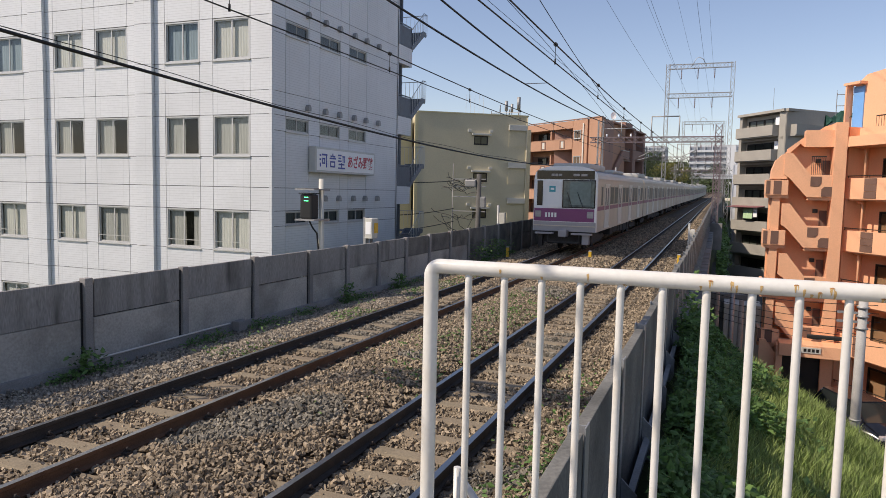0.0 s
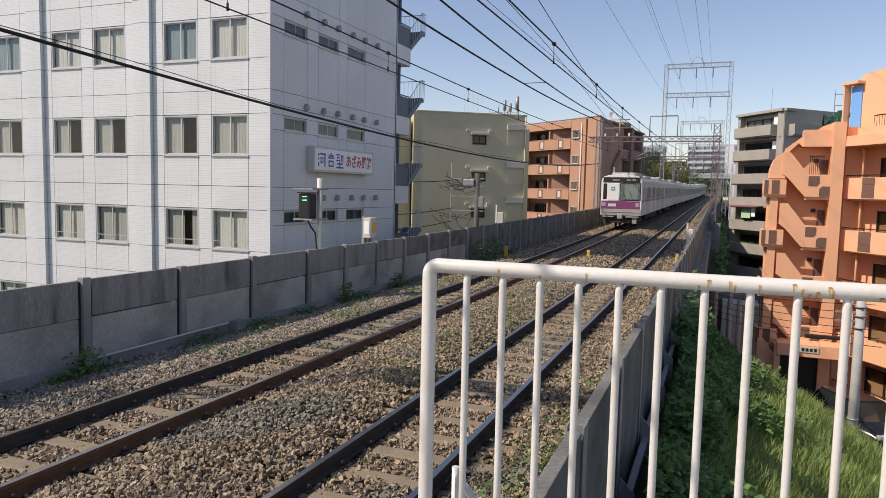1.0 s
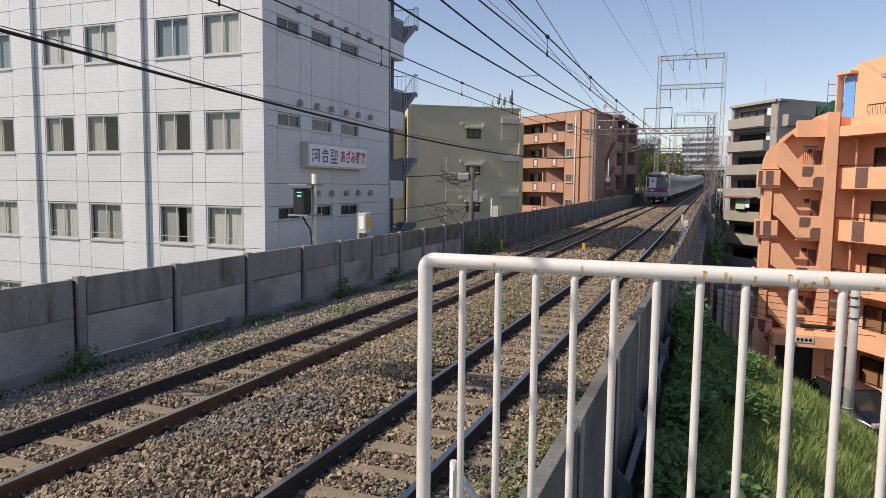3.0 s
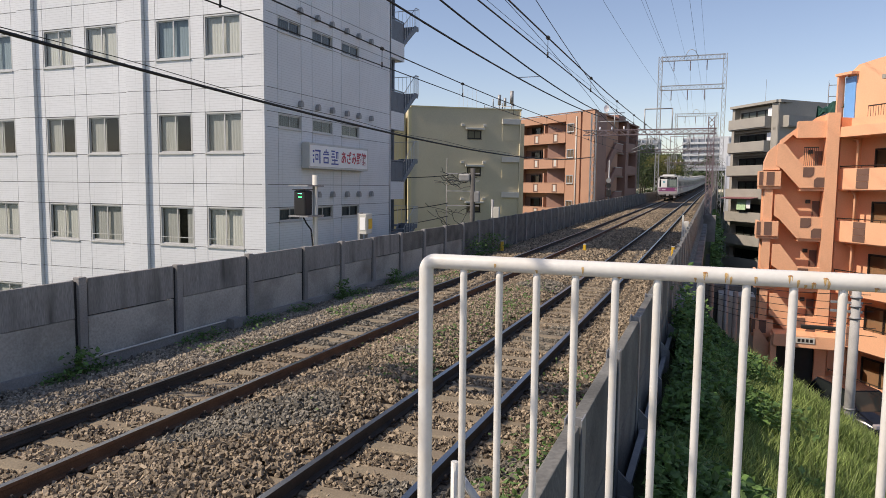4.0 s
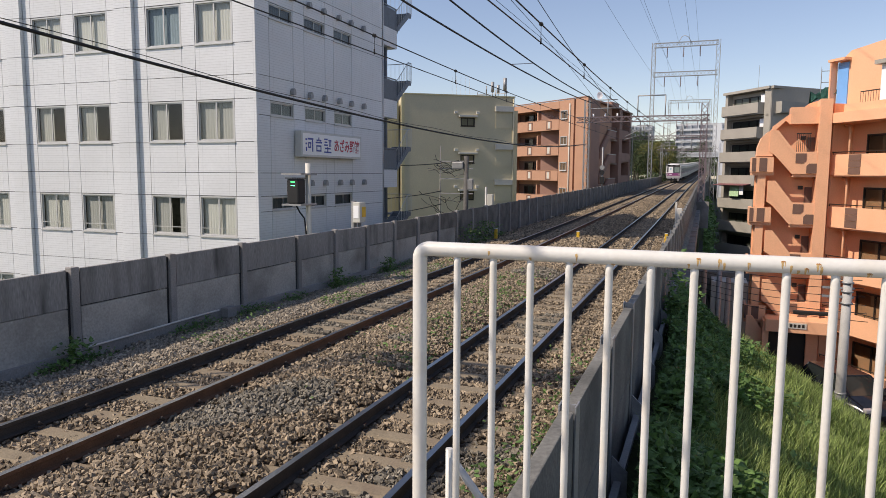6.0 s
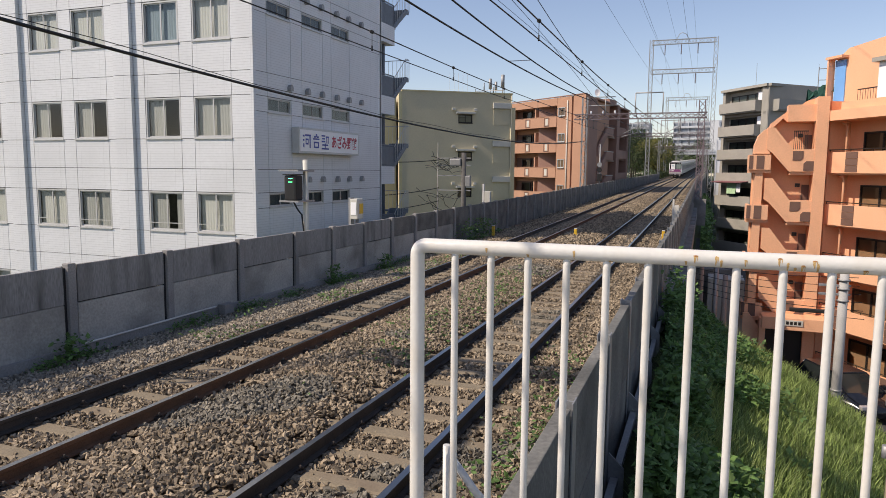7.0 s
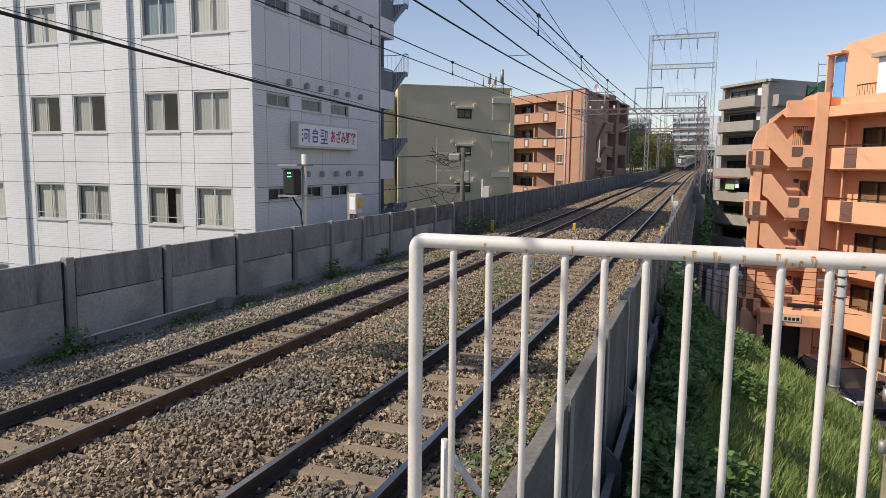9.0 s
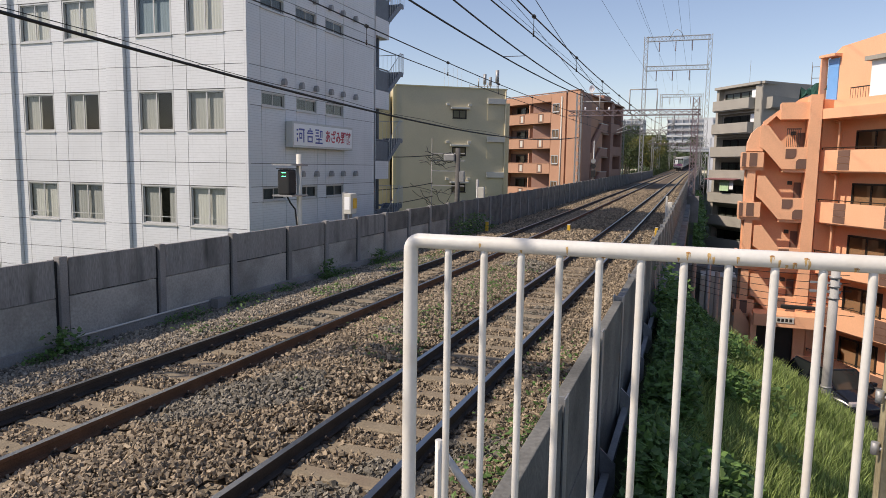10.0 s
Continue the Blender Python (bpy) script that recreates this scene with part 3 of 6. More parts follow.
bx(bm, -30, -0.14, 0.14, 10.7, ROOF - 0.15, ROOF - 0.03)
bx(bm, -30.2, -30, 0, 10.7, BASE, ROOF)
bx(bm, -30, 0, 10.6, 10.75, BASE, ROOF)
part("roof", bm, M_TILE, white)

# fire stair at the far end
stair = thing("fire_stair", "grey steel outside stair with white landings on the tiled building", "stairs", pose(WX, WY + 10.75, 0))
M_STAIR = mat("blue_grey_steel", (0.16, 0.18, 0.21), 0.55, metal=0.3, var=0.08, scale=4, fine=40, bump=0.05)
for k in range(-2, 4):
    z = 1.95 + FLOOR * k
    bm = bmesh.new()
    bx(bm, -1.6, -0.0, 0, 1.6, z, z + 0.92)
    bx(bm, -1.5, -0.1, 0.1, 1.5, z + 0.92, z + 0.94)
    part("landing", bm, M_TILE, stair, "white landing parapet")
    bm = bmesh.new()
    ring(bm, 0.03, 1.60, z + 0.93, z + 2.05, 0.05, 0.02, 0.06, MR)
    rl = part("railing", bm, M_STAIR, stair)
    for i in range(14):
        bm = bmesh.new()
        bx(bm, -0.05, -0.035, 0.15 + i * 0.1, 0.17 + i * 0.1, z + 0.97, z + 2.01)
        part("bar", bm, M_STAIR, rl)
    bm = bmesh.new()
    bx(bm, -0.045, -0.040, 0.08, 1.55, z + 1.0, z + 1.95)
    part("infill_sheet", bm, M_STAIR, rl)
    bm = bmesh.new()
    bx(bm, -2.0, -0.05, 3.1, 3.6, z + 2.02, z + 2.12)
    fl = part("flight", bm, M_STAIR, stair)
    for i in range(7):
        y, zz = 1.6 + i * 0.24, z + 0.90 + i * 0.19
        bm = bmesh.new()
        prism(bm, [(y, zz - 0.03), (y + 0.28, zz - 0.03), (y + 0.28, zz + 0.17), (y + 0.26, zz + 0.17), (y + 0.26, zz), (y, zz)], -0.94, -0.08, "x")
        part("step", bm, M_STAIR, fl)
    for x in (-0.08, -1.0):
        bm = bmesh.new()
        prism(bm, [(1.5, z + 0.75), (1.5, z + 0.98), (3.1, z + 2.2), (3.5, z + 2.2), (3.5, z + 1.95), (3.25, z + 1.95)], x, x + 0.06, "x")
        part("stringer", bm, M_STAIR, fl)
    bm = bmesh.new()
    tube(bm, [(-0.03, 1.6, z + 1.95), (-0.03, 3.15, z + 3.17), (-0.03, 3.6, z + 3.17), (-1.6, 3.6, z + 3.17)], 0.02, 6)
    hr = part("handrail", bm, M_WINFRAME, stair)
    posts = [(-0.03, 1.6 + i * 0.22, z + 0.95 + i * 0.22 * 0.79, 1.0) for i in range(8)]
    posts += [(-0.28 - 0.25 * i, 3.6, z + 2.1, 1.07) for i in range(5)] + [(-0.03, y, z + 2.1, 1.07) for y in (3.3, 3.45, 3.6)]
    for x, y, zz, h in posts:
        bm = bmesh.new()
        tube(bm, [(x, y, zz), (x, y, zz + h)], 0.011, 5)
        part("baluster", bm, M_WINFRAME, hr)
bm = bmesh.new()
for x, y in ((-0.35, 0.55), (-0.35, 0.95), (-1.5, 1.5)):
    tube(bm, [(x, y, BASE), (x, y, ROOF)], 0.09, 10)
part("column", bm, M_STAIR, stair)

# school sign on the side wall: blue and red lettering on white
sign = thing("wall_sign", "white box sign with blue marks and red lettering on tiles", "sign", pose(WX, 24.09, 3.38))
M_SIGNW = mat("sign_white", (0.92, 0.91, 0.91), 0.4, var=0.02, scale=1, fine=20, bump=0.0)
M_SIGNB = mat("sign_blue", (0.03, 0.05, 0.32), 0.4, var=0.03, scale=2, fine=20, bump=0.0)
M_SIGNR = mat("sign_red", (0.50, 0.02, 0.06), 0.4, var=0.03, scale=2, fine=20, bump=0.0)
part("cabinet", box(0.03, 0.35, -0.06, 5.06, -0.06, 0.98, 0.01), M_WINFRAME, sign)
part("face", box(0.345, 0.357, 0.03, 4.97, 0.03, 0.89, 0.003), M_SIGNW, sign)
bm = bmesh.new()
# three square marks in blue, as plain strokes
for i in range(3):
    o = 0.22 + 0.73 * i
    for a, b, c, d in ((0.0, 0.12, 0.55, 0.62), (0.0, 0.10, 0.38, 0.45), (0.02, 0.10, 0.12, 0.28), (0.17, 0.60, 0.58, 0.65), (0.50, 0.58, 0.10, 0.58), (0.20, 0.42, 0.42, 0.48), (0.20, 0.42, 0.24, 0.30), (0.20, 0.26, 0.30, 0.42), (0.36, 0.42, 0.30, 0.42)) if i == 0 else \
            ((0.05, 0.55, 0.46, 0.52), (0.27, 0.34, 0.56, 0.70), (0.12, 0.26, 0.54, 0.61), (0.35, 0.50, 0.54, 0.61), (0.10, 0.17, 0.12, 0.38), (0.43, 0.50, 0.12, 0.38), (0.17, 0.43, 0.32, 0.38), (0.17, 0.43, 0.12, 0.18)) if i == 1 else \
            ((0.0, 0.30, 0.62, 0.68), (0.04, 0.26, 0.50, 0.56), (0.0, 0.30, 0.38, 0.44), (0.36, 0.60, 0.58, 0.64), (0.40, 0.46, 0.34, 0.58), (0.52, 0.58, 0.34, 0.58), (0.06, 0.54, 0.24, 0.30), (0.26, 0.33, 0.12, 0.34), (0.0, 0.60, 0.08, 0.14)):
        bx(bm, 0.359, 0.363, o + a, o + b, 0.06 + c, 0.06 + d)
part("blue_lettering", bm, M_SIGNB, sign)
cu = bpy.data.curves.new("lettering", "FONT")
cu.body, cu.size, cu.extrude, cu.offset = "あざみ野館", 0.50, 0.002, 0.011
txt = new("lettering_source", cu)
bpy.context.view_layer.update()
dg = bpy.context.evaluated_depsgraph_get()
me = bpy.data.meshes.new_from_object(txt.evaluated_get(dg))
bpy.data.objects.remove(txt)
me.materials.clear()
me.materials.append(M_SIGNR)
wid = max(v.co.x for v in me.vertices) if len(me.vertices) else 1
lt = share("lettering", me, sign, pose(0.362, 2.5, 0.26, 90, 0, 90) @ Matrix.Diagonal((2.33 / wid, 1.15, 1, 1)))
lt["label"] = "red lettering"

# ---- overhead line ----
def lattice(bm, a, b, w, bays, r=0.03, d=None, rr=None):
    """Four chords from a to b with crossed lacing; w, d: width and depth of the section."""
    a, b = Vector(a), Vector(b)
    ax = (b - a).normalized()
    s = Vector((0, 1, 0)) if abs(ax.y) < 0.9 else Vector((1, 0, 0))
    t = ax.cross(s).normalized()
    s = t.cross(ax).normalized()
    d, rr = d or w, rr or r * 0.6
    cor = [s * w / 2 * i + t * d / 2 * j for i, j in ((-1, -1), (1, -1), (1, 1), (-1, 1))]
    for c in cor:
        tube(bm, [a + c, b + c], r, 4)
    for k in range(bays):
        p, q = a + (b - a) * k / bays, a + (b - a) * (k + 1) / bays
        for i in range(4):
            j = (i + 1) % 4
            u, v = (cor[i], cor[j]) if k % 2 else (cor[j], cor[i])
            tube(bm, [p + u, q + v], rr, 4, cap=False)


def wire(name, label, pts, r, m=None):
    bm = bmesh.new()
    tube(bm, pts, r, 6)
    return tagged(obj(name, bm, m or M_BLACK, None), label, "cable", "overhead wires")


def low_gantry(y, z0, full):
    e = thing("catenary_gantry", "oxide-red and grey lattice steel gantry across the tracks", "gantry", pose(bend(y), y, rise(y)), "gantries")
    bm = bmesh.new()
    lattice(bm, (-9.72, 0, z0), (-9.72, 0, 8.6), 0.42, 15, 0.042)
    part("left_mast", bm, M_STEEL, e)
    bm = bmesh.new()
    lattice(bm, (-0.30, 0, 0.15), (-0.30, 0, 8.1), 0.46, 15, 0.055)
    part("right_mast", bm, M_PURPLE, e, "oxide-red lattice mast")
    bm = bmesh.new()
    lattice(bm, (-10.6, 0, 6.95), (0.1, 0, 6.95), 0.30, 18, 0.05, 0.42, rr=0.035)
    part("beam", bm, M_PURPLE, e)
    bm = bmesh.new()
    for x in (-5.55, -3.35):
        tube(bm, [(x, 0, 7.1), (x, 0, 8.85)], 0.05, 6)
    tube(bm, [(-5.55, 0, 8.85), (-3.35, 0, 8.85)], 0.05, 6)
    part("wire_portal", bm, M_STEEL, e)
    for x in (TRACK_L, TRACK_R):
        bm = bmesh.new()
        tube(bm, [(x + 1.0, 0, 6.8), (x + 1.0, 0, 5.6)], 0.05, 6)
        tube(bm, [(x + 1.0, 0, 6.1), (x - 0.2, 0, 5.5)], 0.03, 6)
        tube(bm, [(x + 1.0, 0, 5.6), (x - 0.3, 0, 5.25)], 0.025, 6)
        part("cantilever", bm, M_STEEL, e)
    for x in (-9.2, -8.2, -7.2):
        bm = bmesh.new()
        tube(bm, [(x, 0, 7.2), (x, 0, 7.32), (x, 0, 7.36), (x, 0, 7.45)], [0.06, 0.09, 0.05, 0.08], 8)
        part("insulator", bm, M_SIGNW, e, "white porcelain insulator")
    bm = bmesh.new()
    tube(bm, [(-8.0, 0, 7.15), (-8.0, 0, 8.6)], 0.05, 6)
    tube(bm, [(-9.4, 0, 7.9), (-6.9, 0, 7.9)], 0.045, 6)
    tube(bm, [(-9.0, 0, 8.6), (-7.2, 0, 8.6)], 0.04, 6)
    part("cross_arm", bm, M_STEEL, e)
    if full:
        part("pier", box(-0.62, 0.35, -0.5, 0.5, -2.0, 0.15, 0.02), M_CONC, e, "pale concrete pier")
    return e


for y, z0 in ((60.5, -0.3), (98, -0.3), (165, -0.3), (240, -0.3)):
    low_gantry(y, z0, y < 70)


def tall_gantry(y, top, low, shift=0.0):
    e = thing("transmission_gantry", "tall grey lattice steel gantry carrying six power lines", "gantry", pose(bend(y) + shift, y, 0), "gantries")
    z0 = rise(y)
    for x in (-9.45, 1.1):
        bm = bmesh.new()
        lattice(bm, (x, 0, z0 - (1 if x < 0 else 7)), (x, 0, top + 0.5), 0.62, 30, 0.055, rr=0.035)
        part("mast", bm, M_STEEL, e)
    for z in (top, low):
        bm = bmesh.new()
        lattice(bm, (-9.45, 0, z), (1.1, 0, z), 0.6, 18, 0.05, 0.75, rr=0.035)
        part("beam", bm, M_STEEL, e)
        for x in (-7.2, -4.5, -1.8) if z == top else (-7.5, -4.8, -2.0):
            bm = bmesh.new()
            n = 12
            tube(bm, [(x, 0, z - 0.4 - 0.16 * k) for k in range(n)], [0.05 if k % 2 else 0.10 for k in range(n)], 8)
            part("insulator_string", bm, M_PURPLE, e)
    bm = bmesh.new()
    tube(bm, [(-5.6, 0, top - 0.1), (-4.9, 0, top + 1.3), (-4.4, 0, top + 1.5), (-3.8, 0, top + 1.2), (-3.1, 0, top - 0.1)], 0.05, 6)
    part("top_hoop", bm, M_STEEL, e)


# y, height of the upper and the lower beam, shift from the line
TALL = ((129, 25.2, 20.2, 0.0), (204, 22.9, 18.2, -1.4), (290, 23.3, 18.6, -2.2))
for g in TALL:
    tall_gantry(*g)
span = [((-75, 25.8, 20.6, 0.0), TALL[0]), (TALL[0], TALL[1]), (TALL[1], TALL[2])]
for level, xs_ in ((1, (-7.2, -4.5, -1.8)), (2, (-7.5, -4.8, -2.0))):
    for x in xs_:
        pts = []
        for a, b in span:
            sag = 2.6 * ((b[0] - a[0]) / 200) ** 2
            for k in range(24):
                s = k / 24
                yy = a[0] + (b[0] - a[0]) * s
                zt = a[level] + (b[level] - a[level]) * s - 2.4
                pts.append((x + bend(yy) + a[3] + (b[3] - a[3]) * s, yy, zt - 4 * sag * s * (1 - s)))
        wire("power_line", "thin bare power line high above the tracks", pts, 0.011)


def along(x, zf, y0, y1, n=60, x1=None):
    return [(x + ((x1 if x1 is not None else x) - x) * k / n + bend(y0 + (y1 - y0) * k / n), y0 + (y1 - y0) * k / n, zf(y0 + (y1 - y0) * k / n)) for k in range(n + 1)]


wire("feeder_cable", "thick black feeder cable hung beside the tracks", along(-9.2, lambda y: 0.000791 * y * y - 0.04868 * y + 8.7755, -12, 60.5), 0.036)
wire("feeder_cable", "thick black feeder cable hung beside the tracks", along(-9.2, lambda y: 0.000987 * y * y - 0.0855 * y + 10.628, -12, 60.5), 0.036)
wire("feeder_cable", "thick black feeder cable hung beside the tracks", along(-9.2, lambda y: 8.6 + 0.0012 * (y - 60.5) * (y - 98) + 0.3, 60.5, 98, 20), 0.03)
wire("telecom_cable", "thick dark telecom cable sagging along the boundary wall", along(-9.95, lambda y: 0.00115 * (y - 31) ** 2 + 4.27 if y > 31 else 0.0011 * (y - 31) ** 2 + 4.27, -8, 62), 0.034)
wire("telecom_wire", "thin wire above the telecom cable", along(-9.95, lambda y: (0.00105 * (y - 31) ** 2 + 4.31) + 0.06 + 0.03 * math.sin(y * 0.8), -8, 62), 0.008)
bm = bmesh.new()
tube(bm, [(-9.2, 33.6, 8.04), (-9.2, 38.1, 8.76)], 0.02, 6)
tagged(obj("cable_spacer", bm, M_STEEL, None), "thin grey spacer rod between two feeder cables", "spacer")
CON = lambda y: 5.06 + rise(y)


def mes(y, mid, half):
    u = (y - mid) / half
    return 5.36 + 0.60 * u * u + rise(y)


for x, low in ((TRACK_L, 22.0), (TRACK_R, 21.0)):
    wire("contact_wire", "black contact wire above the track", along(x, CON, -16, 60.5, 40), 0.011)
    wire("contact_wire", "black contact wire above the track", along(x, CON, 60.5, 240, 40), 0.012)
    pts = along(x, lambda y: mes(y, low, 39), -16, 60.5, 40)
    wire("messenger_wire", "black messenger wire carrying the contact wire", pts, 0.013)
    for a, b in ((60.5, 98), (98, 165), (165, 240)):
        wire("messenger_wire", "black messenger wire carrying the contact wire", along(x, lambda y: mes(y, (a + b) / 2, (b - a) / 2), a, b, 20), 0.014)
    for i, y in enumerate((2.8, 7.8, 12.7, 17.5, 22.5, 27.5, 32.5, 37.5, 42.5, 47.5, 52.5)):
        bm = bmesh.new()
        z1, z0 = mes(y, low, 39), CON(y)
        tube(bm, [(x, y, z0 - 0.02), (x, y, z1 + 0.03)], 0.006, 5)
        tube(bm, [(x, y - 0.03, z1), (x, y + 0.03, z1)], 0.038, 8)
        tube(bm, [(x, y, z0 - 0.03), (x, y, z0 + 0.07)], 0.017, 6)
        tagged(obj("dropper", bm, M_BLACK, None), "thin dropper with a round clamp on the overhead wire", "dropper", "droppers")
wire("feeder_wire", "thin black feeder wire above the tracks", along(-6.5, lambda y: -0.001187 * y * y + 0.0098 * y + 9.03, -10, 45, 30), 0.010)
wire("feeder_wire", "thin black feeder wire above the tracks", along(-4.2, lambda y: 0.00243 * y * y - 0.19606 * y + 9.81, -10, 40, 30), 0.010)
wire("feeder_wire", "thin black feeder wire above the tracks", along(-7.6, lambda y: 9.3 - 0.012 * y + 0.0002 * y * y, -10, 60.5, 30), 0.009)
# unseen gantry at the platform's end, overhead, added to stripe the ballast with shadow
pg = thing("shadow_gantry", "unseen grey lattice gantry added to shade the tracks", "gantry", pose(0, 5.6, 0, 0, 0, 4), "gantries")
for x in (-9.75, 1.75):
    bm = bmesh.new()
    lattice(bm, (x, 0, -1.2), (x, 0, 7.6), 0.38, 15, 0.03)
    part("mast", bm, M_STEEL, pg)
bm = bmesh.new()
lattice(bm, (-9.75, 0, 7.0), (1.75, 0, 7.0), 0.5, 20, 0.06, 0.55, rr=0.045)
bx(bm, -8.0, 0.8, -0.18, 0.18, 6.9, 6.96)
part("beam", bm, M_STEEL, pg)
low_gantry(-16, -0.3, False)

# ---- the train ----
def metal(name, col, rough, met, var=0.03):
    return mat(name, col, rough, metal=met, var=var, scale=1.2, fine=30, bump=0.015)


T_STEEL = metal("brushed_stainless", (0.58, 0.50, 0.41), 0.5, 0.2, 0.05)
T_WHITE = metal("cab_white_paint", (0.86, 0.85, 0.83), 0.35, 0.0)
T_PURPLE = metal("purple_band_paint", (0.23, 0.055, 0.16), 0.4, 0.0)
T_PINK = metal("pale_purple_stripe", (0.27, 0.085, 0.15), 0.45, 0.0)
T_DARK = metal("black_glass_band", (0.012, 0.014, 0.016), 0.15, 0.0)
T_UNDER = mat("underfloor_grime", (0.05, 0.045, 0.04), 0.85, var=0.2, scale=2, fine=30, bump=0.1)
T_ROOF = mat("roof_grey", (0.30, 0.30, 0.29), 0.8, var=0.1, scale=1, fine=20, bump=0.1)
T_AC = metal("air_conditioner_grey", (0.48, 0.47, 0.44), 0.55, 0.2, 0.06)
T_TEAL = metal("teal_sticker", (0.02, 0.35, 0.42), 0.4, 0.0)
T_GREY = metal("cab_grey", (0.36, 0.34, 0.34), 0.45, 0.1)
T_PANE = mat("dark_side_glass", (0.07, 0.068, 0.062), 0.35, var=0.1, scale=1, fine=10, bump=0.0, spec=0.2)
# teal reflection on the windscreen is put into its base colour
T_SCREEN = mat("windscreen_reflection_tint", (0.11, 0.15, 0.145), 0.12, var=0.25, scale=1.5, fine=6, bump=0.0)
T_LEAF = metal("door_leaf_white", (0.72, 0.69, 0.63), 0.5, 0.0)
T_SEAT = mat("cab_interior", (0.10, 0.13, 0.12), 0.8, var=0.2, scale=2, fine=10, bump=0.0)
T_LAMP = metal("lamp_glass", (0.55, 0.50, 0.50), 0.2, 0.2)
T_BLIND = mat("blind_reflection_tint", (0.20, 0.25, 0.225), 0.8, var=0.1, scale=2, fine=10, bump=0.0)
HW, CAR = 1.38, 19.55


def section(hw=HW, z0=0.93, eave=3.25, top=3.72):
    right = [(hw, z0), (hw, eave), (hw - 0.06, eave + 0.18), (hw - 0.22, eave + 0.31), (hw - 0.6, top - 0.06), (0, top)]
    return right + [(-x, z) for x, z in right[-2::-1]]


def train_car(rear):
    e = thing("train_car", "stainless commuter train car with white cab and purple band" if rear else "stainless steel commuter train car with a purple stripe", "train car", None, "train cars")
    y0, y1 = (0.12 if rear else 0.0), CAR
    bm = bmesh.new()
    prism(bm, section(), y0, y1, "y")
    part("body", bm, [T_STEEL], e)
    # roof skin, laid over the curve
    bm = bmesh.new()
    sec = [(x * 0.985, z + 0.012) for x, z in section() if z > 3.3]
    prism(bm, sec + [(x * 0.95, z - 0.05) for x, z in sec[::-1]], y0 + 0.1, y1 - 0.05, "y")
    part("roof", bm, T_ROOF, e)
    for k in range(2):
        c = 3.4 + 7.2 * k
        bm = box(-0.85, 0.85, c - 2.2, c + 2.2, 3.66, 3.96 if k == 0 else 3.86, 0.09)
        part("air_conditioner", bm, T_AC, e)
    doors = [2.95 + 4.55 * k for k in range(4)]
    for s in (1, -1):
        M = Matrix(((s, 0, 0, 0), (0, 1, 0, 0), (0, 0, 1, 0), (0, 0, 0, 1)))
        bm = bmesh.new()
        bx(bm, HW + 0.0015, HW + 0.011, y0 + 0.02, y1, 1.86, 2.05, m=M)
        bmesh.ops.recalc_face_normals(bm, faces=bm.faces[:])
        part("stripe", bm, T_PINK, e, "pale purple stripe")
        bm = bmesh.new()
        bx(bm, HW + 0.001, HW + 0.02, y0 + 0.02, y1, 0.93, 1.02, m=M)
        bx(bm, HW + 0.001, HW + 0.02, y0 + 0.02, y1, 3.22, 3.27, m=M)
        part("side_rail", bm, T_STEEL, e)
        for c in doors:
            bm = bmesh.new()
            ring(bm, c - 0.72, c + 0.72, 1.0, 3.06, 0.07, HW + 0.002, HW + 0.035, M @ Matrix(((0, 1, 0, 0), (1, 0, 0, 0), (0, 0, 1, 0), (0, 0, 0, 1))))
            d = part("door", bm, T_LEAF, e)
            for a in (c - 0.645, c + 0.008):
                bm = bmesh.new()
                bx(bm, HW + 0.001, HW + 0.006, a, a + 0.637, 1.06, 2.99, m=M)
                part("leaf", bm, T_LEAF, d)
            for a in (c - 0.48, c + 0.16):
                bm = box(HW + 0.002, HW + 0.012, a, a + 0.32, 2.06, 2.86, 0.004)
                bm.transform(M)
                bmesh.ops.recalc_face_normals(bm, faces=bm.faces[:])
                part("pane", bm, T_PANE, d)
        wins = [(0.55, 1.35)] if not rear else [(1.1, 1.75)]
        for a, b in zip(doors, doors[1:]):
            wins += [(a + 0.92, (a + b) / 2 - 0.06), ((a + b) / 2 + 0.06, b - 0.92)]
        wins.append((doors[-1] + 0.95, CAR - 0.6))
        for a, b in wins:
            bm = bmesh.new()
            ring(bm, a, b, 2.04, 2.96, 0.05, HW + 0.001, HW + 0.022, M @ Matrix(((0, 1, 0, 0), (1, 0, 0, 0), (0, 0, 1, 0), (0, 0, 0, 1))))
            f = part("window", bm, T_STEEL, e)
            bm = box(HW + 0.001, HW + 0.010, a + 0.05, b - 0.05, 2.09, 2.91)
            bm.transform(M)
            bmesh.ops.recalc_face_normals(bm, faces=bm.faces[:])
            part("pane", bm, T_PANE, f)
    # underfloor boxes and bogies
    ru = random.Random(3)
    y = 5.6
    while y < 13.5:
        w = ru.uniform(0.7, 1.8)
        for s in (-1, 1):
            part("underfloor_box", box(s * 0.75 - 0.45, s * 0.75 + 0.45, y, y + w, 0.93 - ru.uniform(0.35, 0.55), 0.93, 0.02), T_UNDER, e)
        y += w + 0.25
    for c in (3.0, CAR - 3.0):
        bm = bmesh.new()
        for s in (-1, 1):
            prism(bm, [(c - 1.55, 0.55), (c - 1.2, 0.42), (c - 0.5, 0.36), (c + 0.5, 0.36), (c + 1.2, 0.42), (c + 1.55, 0.55), (c + 1.3, 0.66), (c - 1.3, 0.66)], s * 0.98 - 0.06, s * 0.98 + 0.06, "x")
        bx(bm, -0.95, 0.95, c - 0.25, c + 0.25, 0.45, 0.85)
        bg = part("bogie", bm, T_UNDER, e)
        for dy in (-1.05, 1.05):
            for s in (-1, 1):
                bm = bmesh.new()
                tube(bm, [(s * 0.50, c + dy, 0.43), (s * 0.60, c + dy, 0.43)], 0.43, 24)
